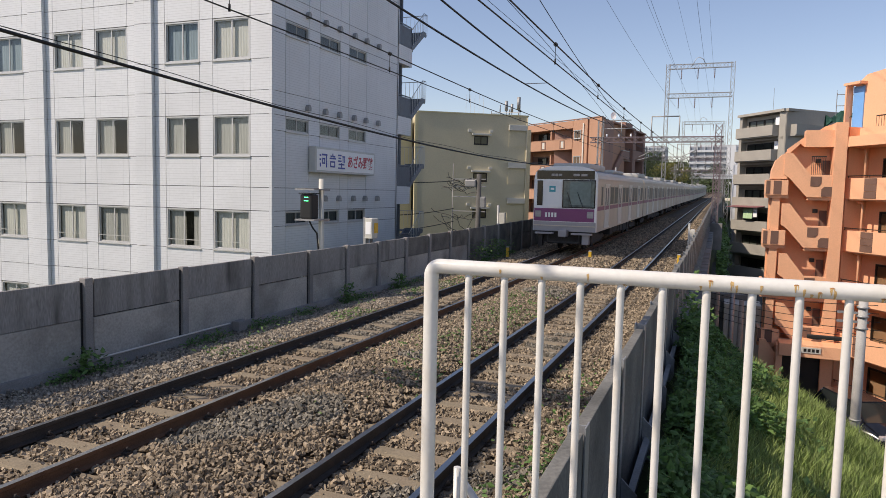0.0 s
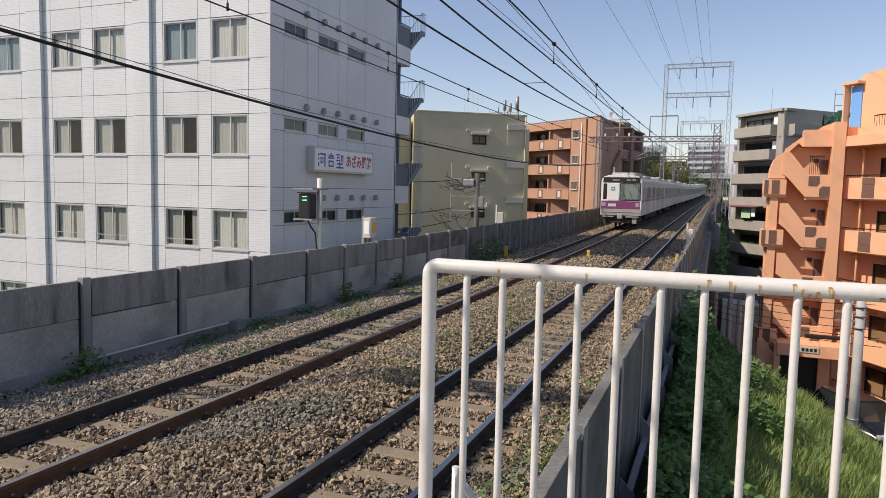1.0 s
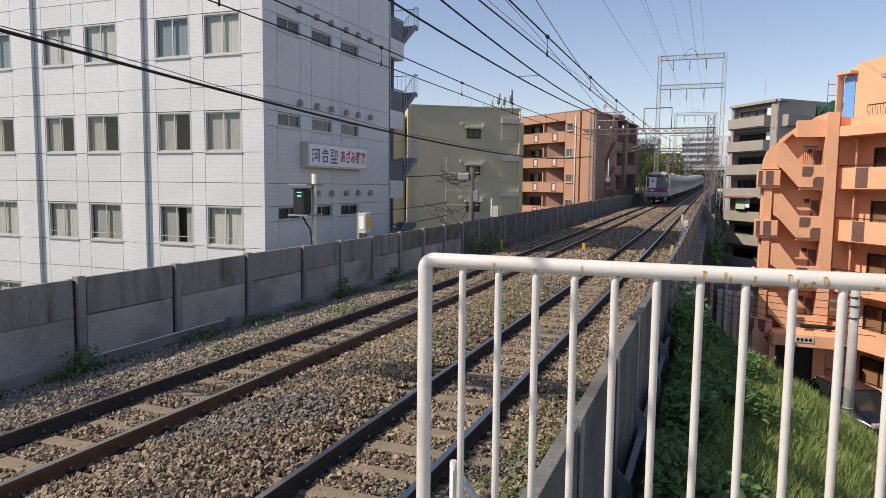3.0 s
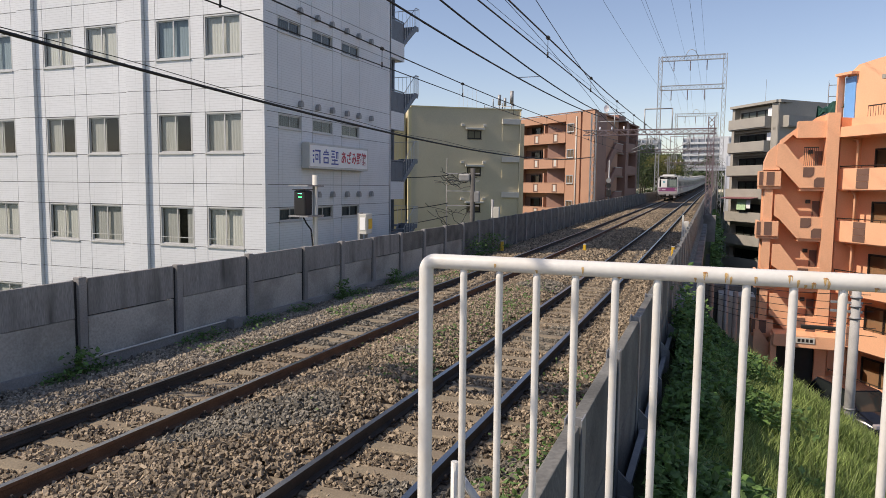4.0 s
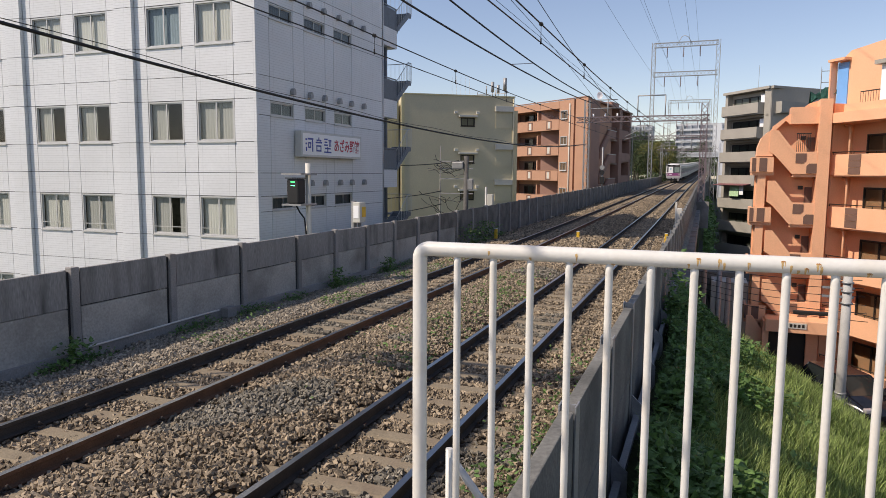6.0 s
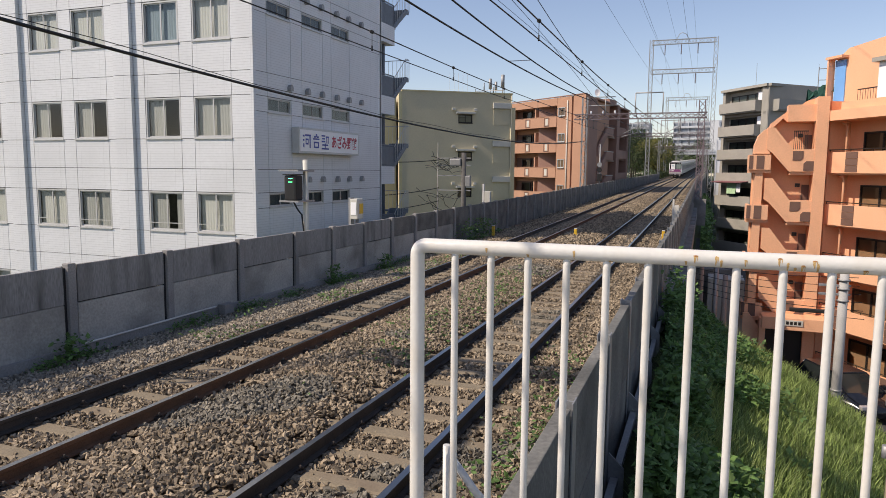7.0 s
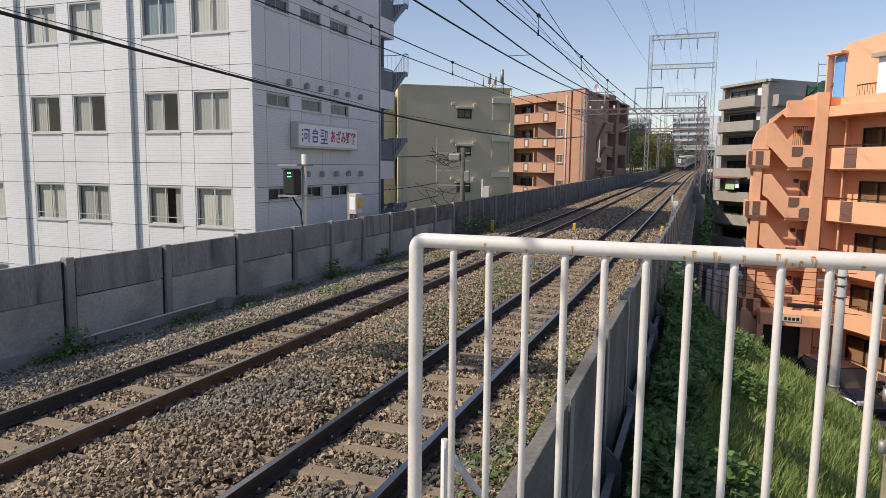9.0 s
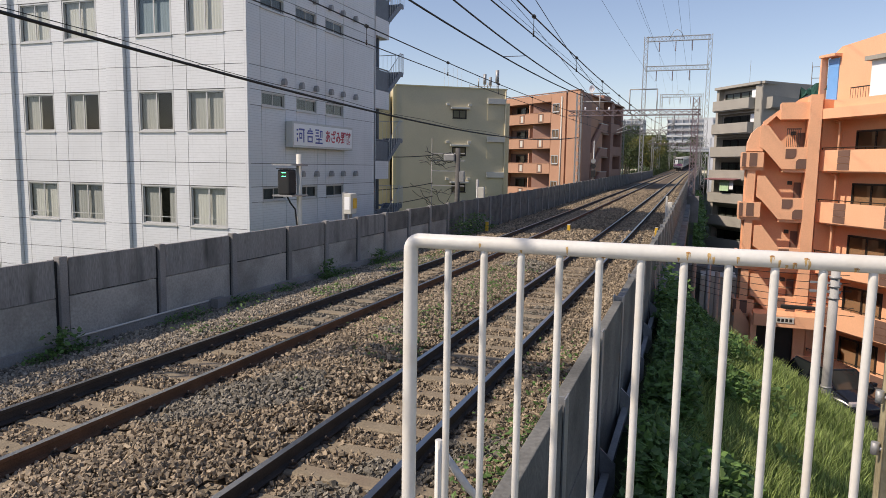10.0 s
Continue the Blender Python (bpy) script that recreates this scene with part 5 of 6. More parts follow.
for k in range(0, 4):
    z = -ST * k
    bm = bmesh.new()
    prism(bm, [(3.12, 5.09 + z), (3.5, 5.09 + z), (4.36, 3.96 + z), (4.36, 2.78 + z), (4.26, 2.78 + z), (3.4, 3.77 + z), (3.12, 3.97 + z)], -0.1, 0.1, "y")
    part("stair_parapet", bm, M_ORANGE, orange)
    bm = box(4.36, 5.42, -0.10, 0.1, 2.78 + z, 3.94 + z, 0.012)
    lp = part("landing_parapet", bm, M_ORANGE, orange)
    bm = bmesh.new()
    prism(bm, [(4.40, 3.36 + z), (4.40, 3.86 + z), (4.90, 3.86 + z), (4.90, 3.50 + z), (4.78, 3.36 + z)], -0.125, -0.098, "y")
    part("brown_panel", bm, M_PANELBROWN, lp)
    bm = bmesh.new()
    prism(bm, [(4.93, 2.83 + z), (4.93, 3.2 + z), (5.05, 3.33 + z), (5.41, 3.33 + z), (5.41, 2.83 + z)], -0.125, -0.098, "y")
    part("brown_panel", bm, M_PANELBROWN, lp)
    bm = bmesh.new()
    bx(bm, 4.3, 5.42, 0.0, 1.15, 2.62 + z, 2.78 + z)
    part("landing", bm, M_ORANGE, orange)
    bm = bmesh.new()
    bx(bm, 2.3, 3.4, -0.15, 1.15, 2.70 + z, 2.86 + z)
    part("landing", bm, M_ORANGE, orange)
    for i in range(7):
        part("step", box(3.35 + 0.14 * i, 3.55 + 0.14 * i, 0.15, 1.1, 4.15 - 0.19 * i + z, 4.3 - 0.19 * i + z), M_ORANGE, orange)
    bm = box(2.28, 3.36, -0.25, -0.1, 2.86 + z, 3.66 + z, 0.012)
    bx(bm, 2.28, 2.42, -0.1, 1.15, 2.86 + z, 3.66 + z)
    ll = part("landing_parapet", bm, M_ORANGE, orange)
    for a, b in ((2.66, 3.02), (2.30, 2.48)):
        part("brown_panel", box(a, b, -0.275, -0.248, 2.92 + z, 3.62 + z), M_PANELBROWN, ll)
    if k:
        bm = bmesh.new()
        bx(bm, 2.62, 3.02, -0.05, 1.15, 3.66 + z, 5.37 + z)
        part("stair_wall", bm, M_ORANGE, orange)
    part("door", box(5.05, 5.4, 1.08, 1.16, 2.8 + z, 4.75 + z), M_PANELBROWN, orange, "dark brown door")
    part("wall_lamp", box(4.72, 4.95, 0.95, 1.15, 4.62 + z, 4.82 + z, 0.02), M_DARKFRAME, orange)
bm = bmesh.new()
for i in range(8):
    bx(bm, 4.42 + 0.09 * i, 4.445 + 0.09 * i, 0.05, 0.075, 3.94, 4.92)
bx(bm, 4.40, 5.10, 0.045, 0.08, 4.88, 4.93)
part("grille", bm, M_DARKFRAME, orange)
# balcony front
mf = pose(5.9, 0.7, 0, 0, 0, -58)
bm = bmesh.new()
bx(bm, 0.43, 15, 1.25, 1.5, -8, 5.4, m=mf)
part("wall", bm, M_ORANGE, orange)
bm = bmesh.new()
bx(bm, 0.43, 15, 1.5, 9, -8, 5.39, m=mf)
part("core", bm, M_ORANGE, orange)
bm = bmesh.new()
bx(bm, -0.75, 0.42, 0.0, 9, -8, 6.45, m=mf)
part("end_wall", bm, M_ORANGE, orange)
bm = bmesh.new()
bx(bm, 0.43, 15, -0.35, 1.5, 5.40, 5.92, m=mf)
bx(bm, 1.2, 15, -0.1, 0.1, 5.92, 6.32, m=mf)
part("roof_edge", bm, M_ORANGE, orange)
for k in range(0, 5):
    z = 2.72 - 2.70 * k
    bm = bmesh.new()
    prism(bm, [(0.42, z), (14, z), (14, z + 1.08), (0.42, z + 1.08)], -0.02, 0.12, "y")
    bx(bm, 0.42, 0.56, 0.12, 1.25, z, z + 1.08)
    bm.transform(mf)
    bc = part("balcony", bm, M_ORANGE, orange)
    for i in range(4):
        for u in (1.66 + 3.2 * i,):
            bm = bmesh.new()
            for j in range(3):
                bx(bm, u, u + 0.78, -0.045, -0.018, z + 0.06 + 0.34 * j, z + 0.38 + 0.34 * j, m=mf)
            part("brown_panel", bm, M_PANELBROWN, bc)
    bm = bmesh.new()
    tube(bm, [mf @ Vector((0.45, 0.03, z + 1.2)), mf @ Vector((14, 0.03, z + 1.2))], 0.025, 6)
    for i in range(10):
        tube(bm, [mf @ Vector((0.5 + 1.4 * i, 0.03, z + 1.08)), mf @ Vector((0.5 + 1.4 * i, 0.03, z + 1.2))], 0.018, 5)
    part("rail", bm, M_DARKFRAME, bc)
    bm = bmesh.new()
    bx(bm, 0.5, 14, 0.1, 1.25, z - 0.08, z + 0.08, m=mf)
    part("balcony_slab", bm, M_ORANGE, orange)
    for i in range(4):
        window(orange, mf @ Matrix.Translation((0, 1.14, 0)), 1.45 + 3.4 * i, 3.9 + 3.4 * i, z + 0.12, z + 2.1, 2, (0.9, 0.35), M_DARKFRAME, M_CURTAIN, 0.06, 0.10, M_GLASS_D)
    bm = bmesh.new()
    tube(bm, [mf @ Vector((0.7, 0.5, z + 2.55)), mf @ Vector((1.0, 0.5, z + 2.5)), mf @ Vector((1.05, 0.5, z + 2.3)), mf @ Vector((1.05, 0.5, z + 0.1))], 0.06, 8)
    part("downpipe", bm, M_ORANGE, orange)
bm = bmesh.new()
tube(bm, [mf @ Vector((0.34, -0.06, -7.5)), mf @ Vector((0.34, -0.06, 2.9))], 0.05, 8)
part("downpipe", bm, M_ORANGE, orange)
# stair head on the roof
bm = bmesh.new()
prism(bm, [(-0.45, 5.9), (-0.45, 8.72), (0.3, 9.2), (3.4, 9.45), (5.2, 9.2), (5.2, 5.9)], 0.9, 4.4, "y")
bx(bm, -0.8, 0.35, 0.45, 1.0, 8.72, 8.85)
bx(bm, -0.7, -0.60, 0.5, 0.9, 5.9, 8.75)
bm.transform(mf)
part("stair_head", bm, M_ORANGE, orange)
bm = box(-0.5, 0.22, 0.84, 0.91, 6.1, 8.65, 0.01)
bm.transform(mf)
part("roof_door", bm, M_BLUEDOOR, orange, "sky-blue door")
bm = bmesh.new()
bx(bm, 3.4, 9.0, -0.1, 0.6, 6.32, 8.0, m=mf)
part("roof_room", bm, M_SIGNW, orange, "white roof room")
bm = bmesh.new()
bx(bm, 3.2, 9.0, -0.35, 0.7, 8.0, 8.2, m=mf)
part("roof_slab", bm, M_GREY, orange)
bm = bmesh.new()
tube(bm, [mf @ Vector((2.1, 0.0, 6.85)), mf @ Vector((9, 0.0, 6.85))], 0.03, 6)
for i in range(40):
    tube(bm, [mf @ Vector((2.1 + 0.16 * i, 0.0, 6.3)), mf @ Vector((2.1 + 0.16 * i, 0.0, 6.85))], 0.012, 4)
part("roof_railing", bm, M_DARKFRAME, orange)
net = thing("safety_net", "dark green net draped over the roof edge", "net", pose(6.05, 42.6, 6.85))
bm = bmesh.new()
g = [[bm.verts.new((-0.9 + 0.25 * i, 0.2 * j, 0.5 * math.sin(math.pi * j / 5) + 0.18 * math.sin(i * 1.7 + j) + 0.07 * i - 0.2)) for i in range(9)] for j in range(6)]
for r, s in zip(g, g[1:]):
    for i in range(8):
        bm.faces.new((r[i], r[i + 1], s[i + 1], s[i]))
bmesh.ops.solidify(bm, geom=bm.faces[:], thickness=0.015)
part("netting", bm, M_NET, net)
bm = bmesh.new()
for x in (-0.4, 0.4, 1.0):
    tube(bm, [(x, 0.5, -0.2), (x, 0.5, 1.6)], 0.02, 5)
for z in (0.9, 1.5):
    tube(bm, [(-0.4, 0.5, z), (1.0, 0.5, z)], 0.02, 5)
part("frame", bm, M_STEEL, net)
# entrance canopy
can = thing("entrance_canopy", "orange entrance canopy with a pale name board", "canopy", pose(0, 39.6, 0))
bm = box(3.3, 6.3, 0, 1.6, -5.5, -4.85, 0.03)
part("slab", bm, M_ORANGE, can)
bd = part("name_board", box(4.35, 5.25, -0.04, 0.0, -5.25, -4.95, 0.005), M_BOXW, can, "pale name board")
bm = bmesh.new()
for i in range(4):
    bx(bm, 4.45 + 0.19 * i, 4.58 + 0.19 * i, -0.05, -0.041, -5.18, -5.02)
part("writing_bars", bm, M_DARKFRAME, bd)
bm = bmesh.new()
bx(bm, 3.2, 3.5, 0.2, 3.0, -8, -5.0)
prism(bm, [(2.4, -8), (3.2, -8), (3.2, -5.6), (2.7, -4.9), (2.4, -4.9)], 0.9, 1.1, "y")
part("side_wall", bm, M_ORANGE, can)
part("door", box(3.6, 5.6, 1.5, 1.6, -8, -5.55), M_DARKFRAME, can, "dark glass entrance")

# low sheds and a green shutter by the underpass
shed = thing("shed", "low grey and white shed beside the street", "shed", pose(2.0, 46, 0))
part("body", box(-3.2, 0.0, 0, 4, -8, -3.3, 0.02), M_CONC, shed)
part("annex", box(-1.4, 0.6, -2.2, 0, -8, -3.6, 0.02), M_BOXW, shed)
gs = thing("metal_shutter", "dark green corrugated metal fence with a pale board", "fence", pose(1.85, 45.3, -8.3))
for i in range(14):
    part("slat", box(0, 2.1, 0, 0.05, 0.16 * i, 0.16 * i + 0.145, 0.004), mat("green_sheet", (0.05, 0.11, 0.09), 0.6, var=0.1, scale=3, fine=30, bump=0.05) if i == 0 else bpy.data.materials["green_sheet"], gs)
part("board", box(-0.9, -0.1, -0.05, 0, 0.4, 2.0, 0.01), M_BOXW, gs, "pale notice board")
bm = bmesh.new()
for i, w in enumerate((0.5, 0.8, 0.6)):
    bx(bm, 0.5, 0.5 + w, -0.012, -0.004, 1.05 - 0.2 * i, 1.15 - 0.2 * i)
part("writing_bars", bm, T_TEAL, gs)
bt = thing("bank_house", "grey retaining wall and houses beside the underpass", "building", pose(0, 0, 0))
part("wall", box(-0.2, 2.4, 56, 60, -8, -4.6, 0.02), M_PINKCONC, bt)

# ---- sleepers, clips and ballast stones ----
bm = bmesh.new()
prism(bm, [(-0.13, -0.36), (0.13, -0.36), (0.115, -0.165), (0.09, -0.15), (-0.09, -0.15), (-0.115, -0.165)], -1.0, 1.0, "x")
t0 = obj("sleeper", bm, M_SLEEPER)
sleeper_mesh = t0.data
bpy.data.objects.remove(t0)
bm = bmesh.new()
bx(bm, -0.035, 0.035, -0.045, 0.045, -0.152, -0.125)
tube(bm, [(-0.02, -0.03, -0.12), (0.0, 0, -0.085), (0.02, 0.03, -0.12)], 0.011, 6)
tube(bm, [(0, 0, -0.13), (0, 0, -0.075)], 0.014, 6)
t0 = obj("rail_clip", bm, M_RAIL)
clip_mesh = t0.data
bpy.data.objects.remove(t0)
ro = random.Random(8)
for tr, x in zip(tracks, (TRACK_L, TRACK_R)):
    n = 0
    y = 1.6
    while y < 240:
        share("sleeper", sleeper_mesh, tr, pose(x + bend(y), y, rise(y) + ro.uniform(-0.012, 0.006), 0, 0, ro.uniform(-0.6, 0.6)))
        if y < 19:
            for s in (-1, 1):
                for q in (-1, 1):
                    share("rail_clip", clip_mesh, tr, pose(x + s * 0.566 + q * 0.095, y, 0))
        y += 0.62


def stone_field(name, label, spots, size, m, kind="stuff"):
    """Loose angular stones as one mesh: spots are (x, y, z)."""
    rs = np.random.RandomState(5 + len(spots))
    V = np.array([(x, y, z) for z in (-1, 1) for y in (-1, 1) for x in (-1, 1)], float) * 0.72
    F = np.array([(0, 2, 1), (1, 2, 3), (4, 5, 6), (5, 7, 6), (0, 1, 4), (1, 5, 4), (2, 6, 3), (3, 6, 7), (0, 4, 2), (2, 4, 6), (1, 3, 5), (3, 7, 5)])
    P = np.array(spots, float)
    n = len(P)
    q = rs.normal(size=(n, 4))
    q /= np.linalg.norm(q, axis=1)[:, None]
    w, x, y, z = q.T
    Rm = np.stack([1 - 2 * (y * y + z * z), 2 * (x * y - z * w), 2 * (x * z + y * w), 2 * (x * y + z * w), 1 - 2 * (x * x + z * z), 2 * (y * z - x * w), 2 * (x * z - y * w), 2 * (y * z + x * w), 1 - 2 * (x * x + y * y)], 1).reshape(n, 3, 3)
    sc = size * rs.uniform(0.55, 1.25, (n, 1)) * np.stack([rs.uniform(0.95, 1.7, n), rs.uniform(0.65, 1.1, n), rs.uniform(0.35, 0.75, n)], 1)
    L = V[None] * (1 + rs.uniform(-0.30, 0.20, (n, 8, 1)) + rs.uniform(-0.30, 0.22, (n, 8, 3))) * sc[:, None, :]
    G = np.einsum("nij,nkj->nki", Rm, L) + P[:, None, :]
    me = bpy.data.meshes.new(name)
    nv, nf = n * 8, n * 12
    me.vertices.add(nv), me.loops.add(nf * 3), me.polygons.add(nf)
    me.vertices.foreach_set("co", G.reshape(-1))
    idx = (F[None] + (np.arange(n) * 8)[:, None, None]).reshape(-1)
    me.loops.foreach_set("vertex_index", idx.astype(np.int32))
    me.polygons.foreach_set("loop_start", (np.arange(nf) * 3).astype(np.int32))
    me.update(calc_edges=True)
    me.shade_flat()
    me.materials.append(m)
    return tagged(new(name, me), label, "ballast", "", kind)


def hump(x):
    """Ballast lies high between the tracks and low at the rails."""
    d = min(abs(x - TRACK_L), abs(x - TRACK_R))
    if d < 0.62:
        return -0.175
    mid = (TRACK_L + TRACK_R) / 2
    if abs(x - mid) < 0.9:
        return -0.13 + 0.10 * math.cos((x - mid) / 0.9 * math.pi / 2)
    return -0.155 + verge(x)


rs = np.random.RandomState(2)
spots, spots2, spots3 = [], [], []
def on_rail(x):
    return any(abs(x - c - s * 0.566) < 0.085 for c in (TRACK_L, TRACK_R) for s in (-1, 1))
def on_sleeper(x, y):
    f = ((y - 1.6) / 0.62) % 1.0
    return min(f, 1 - f) * 0.62 < 0.115 and any(abs(x - c) < 0.98 for c in (TRACK_L, TRACK_R))
for _ in range(128000):
    x, y = rs.uniform(-9.2, -0.86), 2.6 + 17.4 * rs.uniform() ** 1.25
    if on_rail(x) or (on_sleeper(x, y) and rs.uniform() > 0.10):
        continue
    if -8.6 > x and rs.uniform() > 0.55:
        continue
    z = hump(x) + rs.uniform(-0.022, 0.022) + 0.02 * noise.noise((x * 1.3, y * 1.3, 2))
    (spots3 if x < -7.35 else spots2 if noise.noise((x * 0.55, y * 0.4, 7)) > 0.30 else spots).append((x, y, z))
# darker stones in noise patches stand in for shadow on the ballast
M_STONE2 = mat("dark_ballast_stone", (0.21, 0.185, 0.145), 0.9, var=0.12, scale=0.8, fine=60, bump=0.3, isle=0.5)
stone_field("ballast_stones", "loose brown and tan crushed stones between the rails", spots, 0.028, M_STONE)
M_STONE3 = mat("grey_ballast_stone", (0.29, 0.247, 0.192), 0.9, var=0.14, scale=0.8, fine=60, bump=0.3, isle=0.5)
stone_field("ballast_stones", "pale grey-brown crushed stones beside the long wall", spots3, 0.029, M_STONE3)
stone_field("ballast_stones", "darker crushed stones between the tracks, shade painted in", spots2, 0.028, M_STONE2)
spots = []
for _ in range(45000):
    x, y = rs.uniform(-9.1, -0.9), 20 + 55 * rs.uniform() ** 1.6
    if on_rail(x) or (on_sleeper(x, y) and rs.uniform() > 0.10):
        continue
    spots.append((x, y, hump(x) + rise(y) + rs.uniform(-0.02, 0.02)))
stone_field("ballast_stones", "brown crushed stones further along the tracks", spots, 0.05, M_STONE)

# ---- plants ----
def leafmat(name, col, var=0.3):
    m = mat(name, col, 0.6, var=var * 0.4, scale=3, fine=30, bump=0.05, isle=var)
    bs = m.node_tree.nodes["Principled BSDF"]
    bs.inputs["Subsurface Weight"].default_value = 0.0
    tr = m.node_tree.nodes.new("ShaderNodeBsdfTranslucent")
    mx = m.node_tree.nodes.new("ShaderNodeMixShader")
    mx.inputs[0].default_value = 0.35
    for l in bs.inputs["Base Color"].links:
        m.node_tree.links.new(l.from_socket, tr.inputs[0])
    m.node_tree.links.new(bs.outputs[0], mx.inputs[1]), m.node_tree.links.new(tr.outputs[0], mx.inputs[2])
    m.node_tree.links.new(mx.outputs[0], m.node_tree.nodes["Material Output"].inputs[0])
    return m


L_DARK = leafmat("weed_leaf", (0.13, 0.23, 0.065), 0.45)
L_GRASS = leafmat("grass_blade", (0.25, 0.325, 0.095), 0.45)
L_TREE = leafmat("tree_leaf", (0.06, 0.085, 0.03), 0.45)
L_YELLOW = leafmat("yellow_green_leaf", (0.19, 0.18, 0.05), 0.4)


def blades(name, label, cat, spots, h, w, m, kind="stuff", parent=None):
    """Bent grass blades, each two quads; spots are (x, y, z, height factor)."""
    r = np.random.RandomState(len(spots))
    P = np.array(spots, float)
    n = len(P)
    a = r.uniform(0, 2 * np.pi, n)
    hh = h * P[:, 3] * r.uniform(0.6, 1.25, n)
    lean = hh * r.uniform(0.15, 0.75, n)
    d = np.stack([np.cos(a), np.sin(a), 0 * a], 1)
    s = np.stack([-np.sin(a), np.cos(a), 0 * a], 1) * (w * r.uniform(0.6, 1.3, n))[:, None]
    b = P[:, :3]
    up = np.array([0, 0, 1.0])
    m1 = b + d * (lean * 0.35)[:, None] + up * (hh * 0.6)[:, None]
    tp = b + d * lean[:, None] + up * hh[:, None]
    V = np.stack([b - s, b + s, m1 + s * 0.8, m1 - s * 0.8, tp], 1).reshape(-1, 3)
    o = (np.arange(n) * 5)[:, None]
    f4 = np.concatenate([o + np.array([[0, 1, 2, 3]])], 1)
    f3 = o + np.array([[3, 2, 4]])
    me = bpy.data.meshes.new(name)
    me.from_pydata(V.tolist(), [], f4.tolist() + f3.tolist())
    me.materials.append(m)
    ob = new(name, me)
    if parent is not None:
        ob.parent = parent
        return ob
    return tagged(ob, label, cat, "", kind)


def leaves(name, label, cat, spots, size, m, kind="stuff", parent=None, flat=0.5):
    """Small pointed leaves, folded along the middle; spots are (x, y, z)."""
    r = np.random.RandomState(len(spots) + 1)
    P = np.array(spots, float)
    n = len(P)
    d = r.normal(size=(n, 3))
    d[:, 2] = d[:, 2] * flat - 0.1
    d /= np.linalg.norm(d, axis=1)[:, None]
    u = np.cross(d, np.array([0, 0, 1.0]) + 0.5 * r.normal(size=(n, 3)))
    u /= np.linalg.norm(u, axis=1)[:, None] + 1e-6
    nn = np.cross(d, u)
    L = (size * r.uniform(0.6, 1.35, n))[:, None]
    b, t = P - d * L * 0.5, P + d * L * 0.5
    l, q = P + u * L * 0.30 + nn * L * 0.08, P - u * L * 0.30 + nn * L * 0.08
    V = np.stack([b, l, t, q], 1).reshape(-1, 3)
    o = (np.arange(n) * 4)[:, None]
    me = bpy.data.meshes.new(name)
    me.from_pydata(V.tolist(), [], (o + np.array([[0, 1, 2]])).tolist() + (o + np.array([[0, 2, 3]])).tolist())
    me.materials.append(m)
    ob = new(name, me)
    if parent is not None:
        ob.parent = parent
        return ob
    return tagged(ob, label, cat, "", kind)


rg = np.random.RandomState(9)
gs_, ws_ = [], []
for _ in range(95000):
    x, y = rg.uniform(-0.45, 7.0), rg.uniform(2.5, 18.6)
    gs_.append((x, y, ground_z(x, y) - 0.03, (0.85 + 0.5 * noise.noise((x * 0.8, y * 0.8, 1))) * (1 - 0.13 * min(4.0, max(0.0, x - 1.5)))))
blades("grass", "long bright green grass on the railway bank", "grass", gs_, 0.40, 0.009, L_GRASS)
for _ in range(40000):
    x = -0.45 + abs(rg.normal()) * 0.75
    y = rg.uniform(3.0, 17.2)
    if x > 2.4 or noise.noise((x * 0.9, y * 0.7, 4)) < -0.42 + 0.36 * (x + 0.45):
        continue
    ws_.append((x, y, ground_z(x, y) + 0.05 + 0.45 * rg.uniform() * (1.1 + noise.noise((x, y * 0.8, 5)))))
leaves("weeds", "dark green leafy weeds along the foot of the wall", "weeds", ws_, 0.115, L_DARK)
# a taller shrub against the wall and weeds at the tracks
sh = [(-0.40 + 0.17 * rg.normal(), 14.6 + 0.5 * rg.normal(), -0.15 + 0.36 * rg.normal()) for _ in range(1100)]
leaves("shrub", "leafy green shrub growing beside the boundary wall", "shrub", [p for p in sh if -0.66 < p[0] < 0.1], 0.13, L_DARK, "stuff")
tw = []
for _ in range(9000):
    y = rg.uniform(3.5, 32)
    x = WALL_L + 0.10 + abs(rg.normal()) * 0.22
    if noise.noise((3.1, y * 0.7, 0)) + 0.15 < 0.3 * rg.uniform():
        continue
    tw.append((x, y, -0.33 + 0.17 * rg.uniform() ** 2 + rise(y)))
for _ in range(2600):
    y = rg.uniform(9, 26)
    x = -7.6 + 0.35 * rg.normal()
    if noise.noise((x, y * 0.6, 3)) > 0.05 and not on_rail(x):
        tw.append((x, y, -0.14 + 0.10 * rg.uniform() ** 2))
for cx_, cy_, n_ in ((-4.5, 11.5, 700), (-4.4, 14.5, 900), (-4.6, 17.0, 700), (-4.3, 9.6, 350), (-1.35, 6.6, 350), (-1.2, 7.6, 300), (-1.3, 5.1, 200), (-1.45, 4.1, 160), (-1.5, 9.8, 130)):
    for _ in range(n_):
        x, y = cx_ + 0.33 * rg.normal(), cy_ + 0.8 * rg.normal()
        if x < -1.0 and not on_rail(x) and not (x < -2.2 and x > -3.6):
            tw.append((x, y, -0.10 + 0.13 * rg.uniform() ** 2))
leaves("track_weeds", "low green weeds growing in the ballast", "weeds", tw, 0.07, L_DARK)
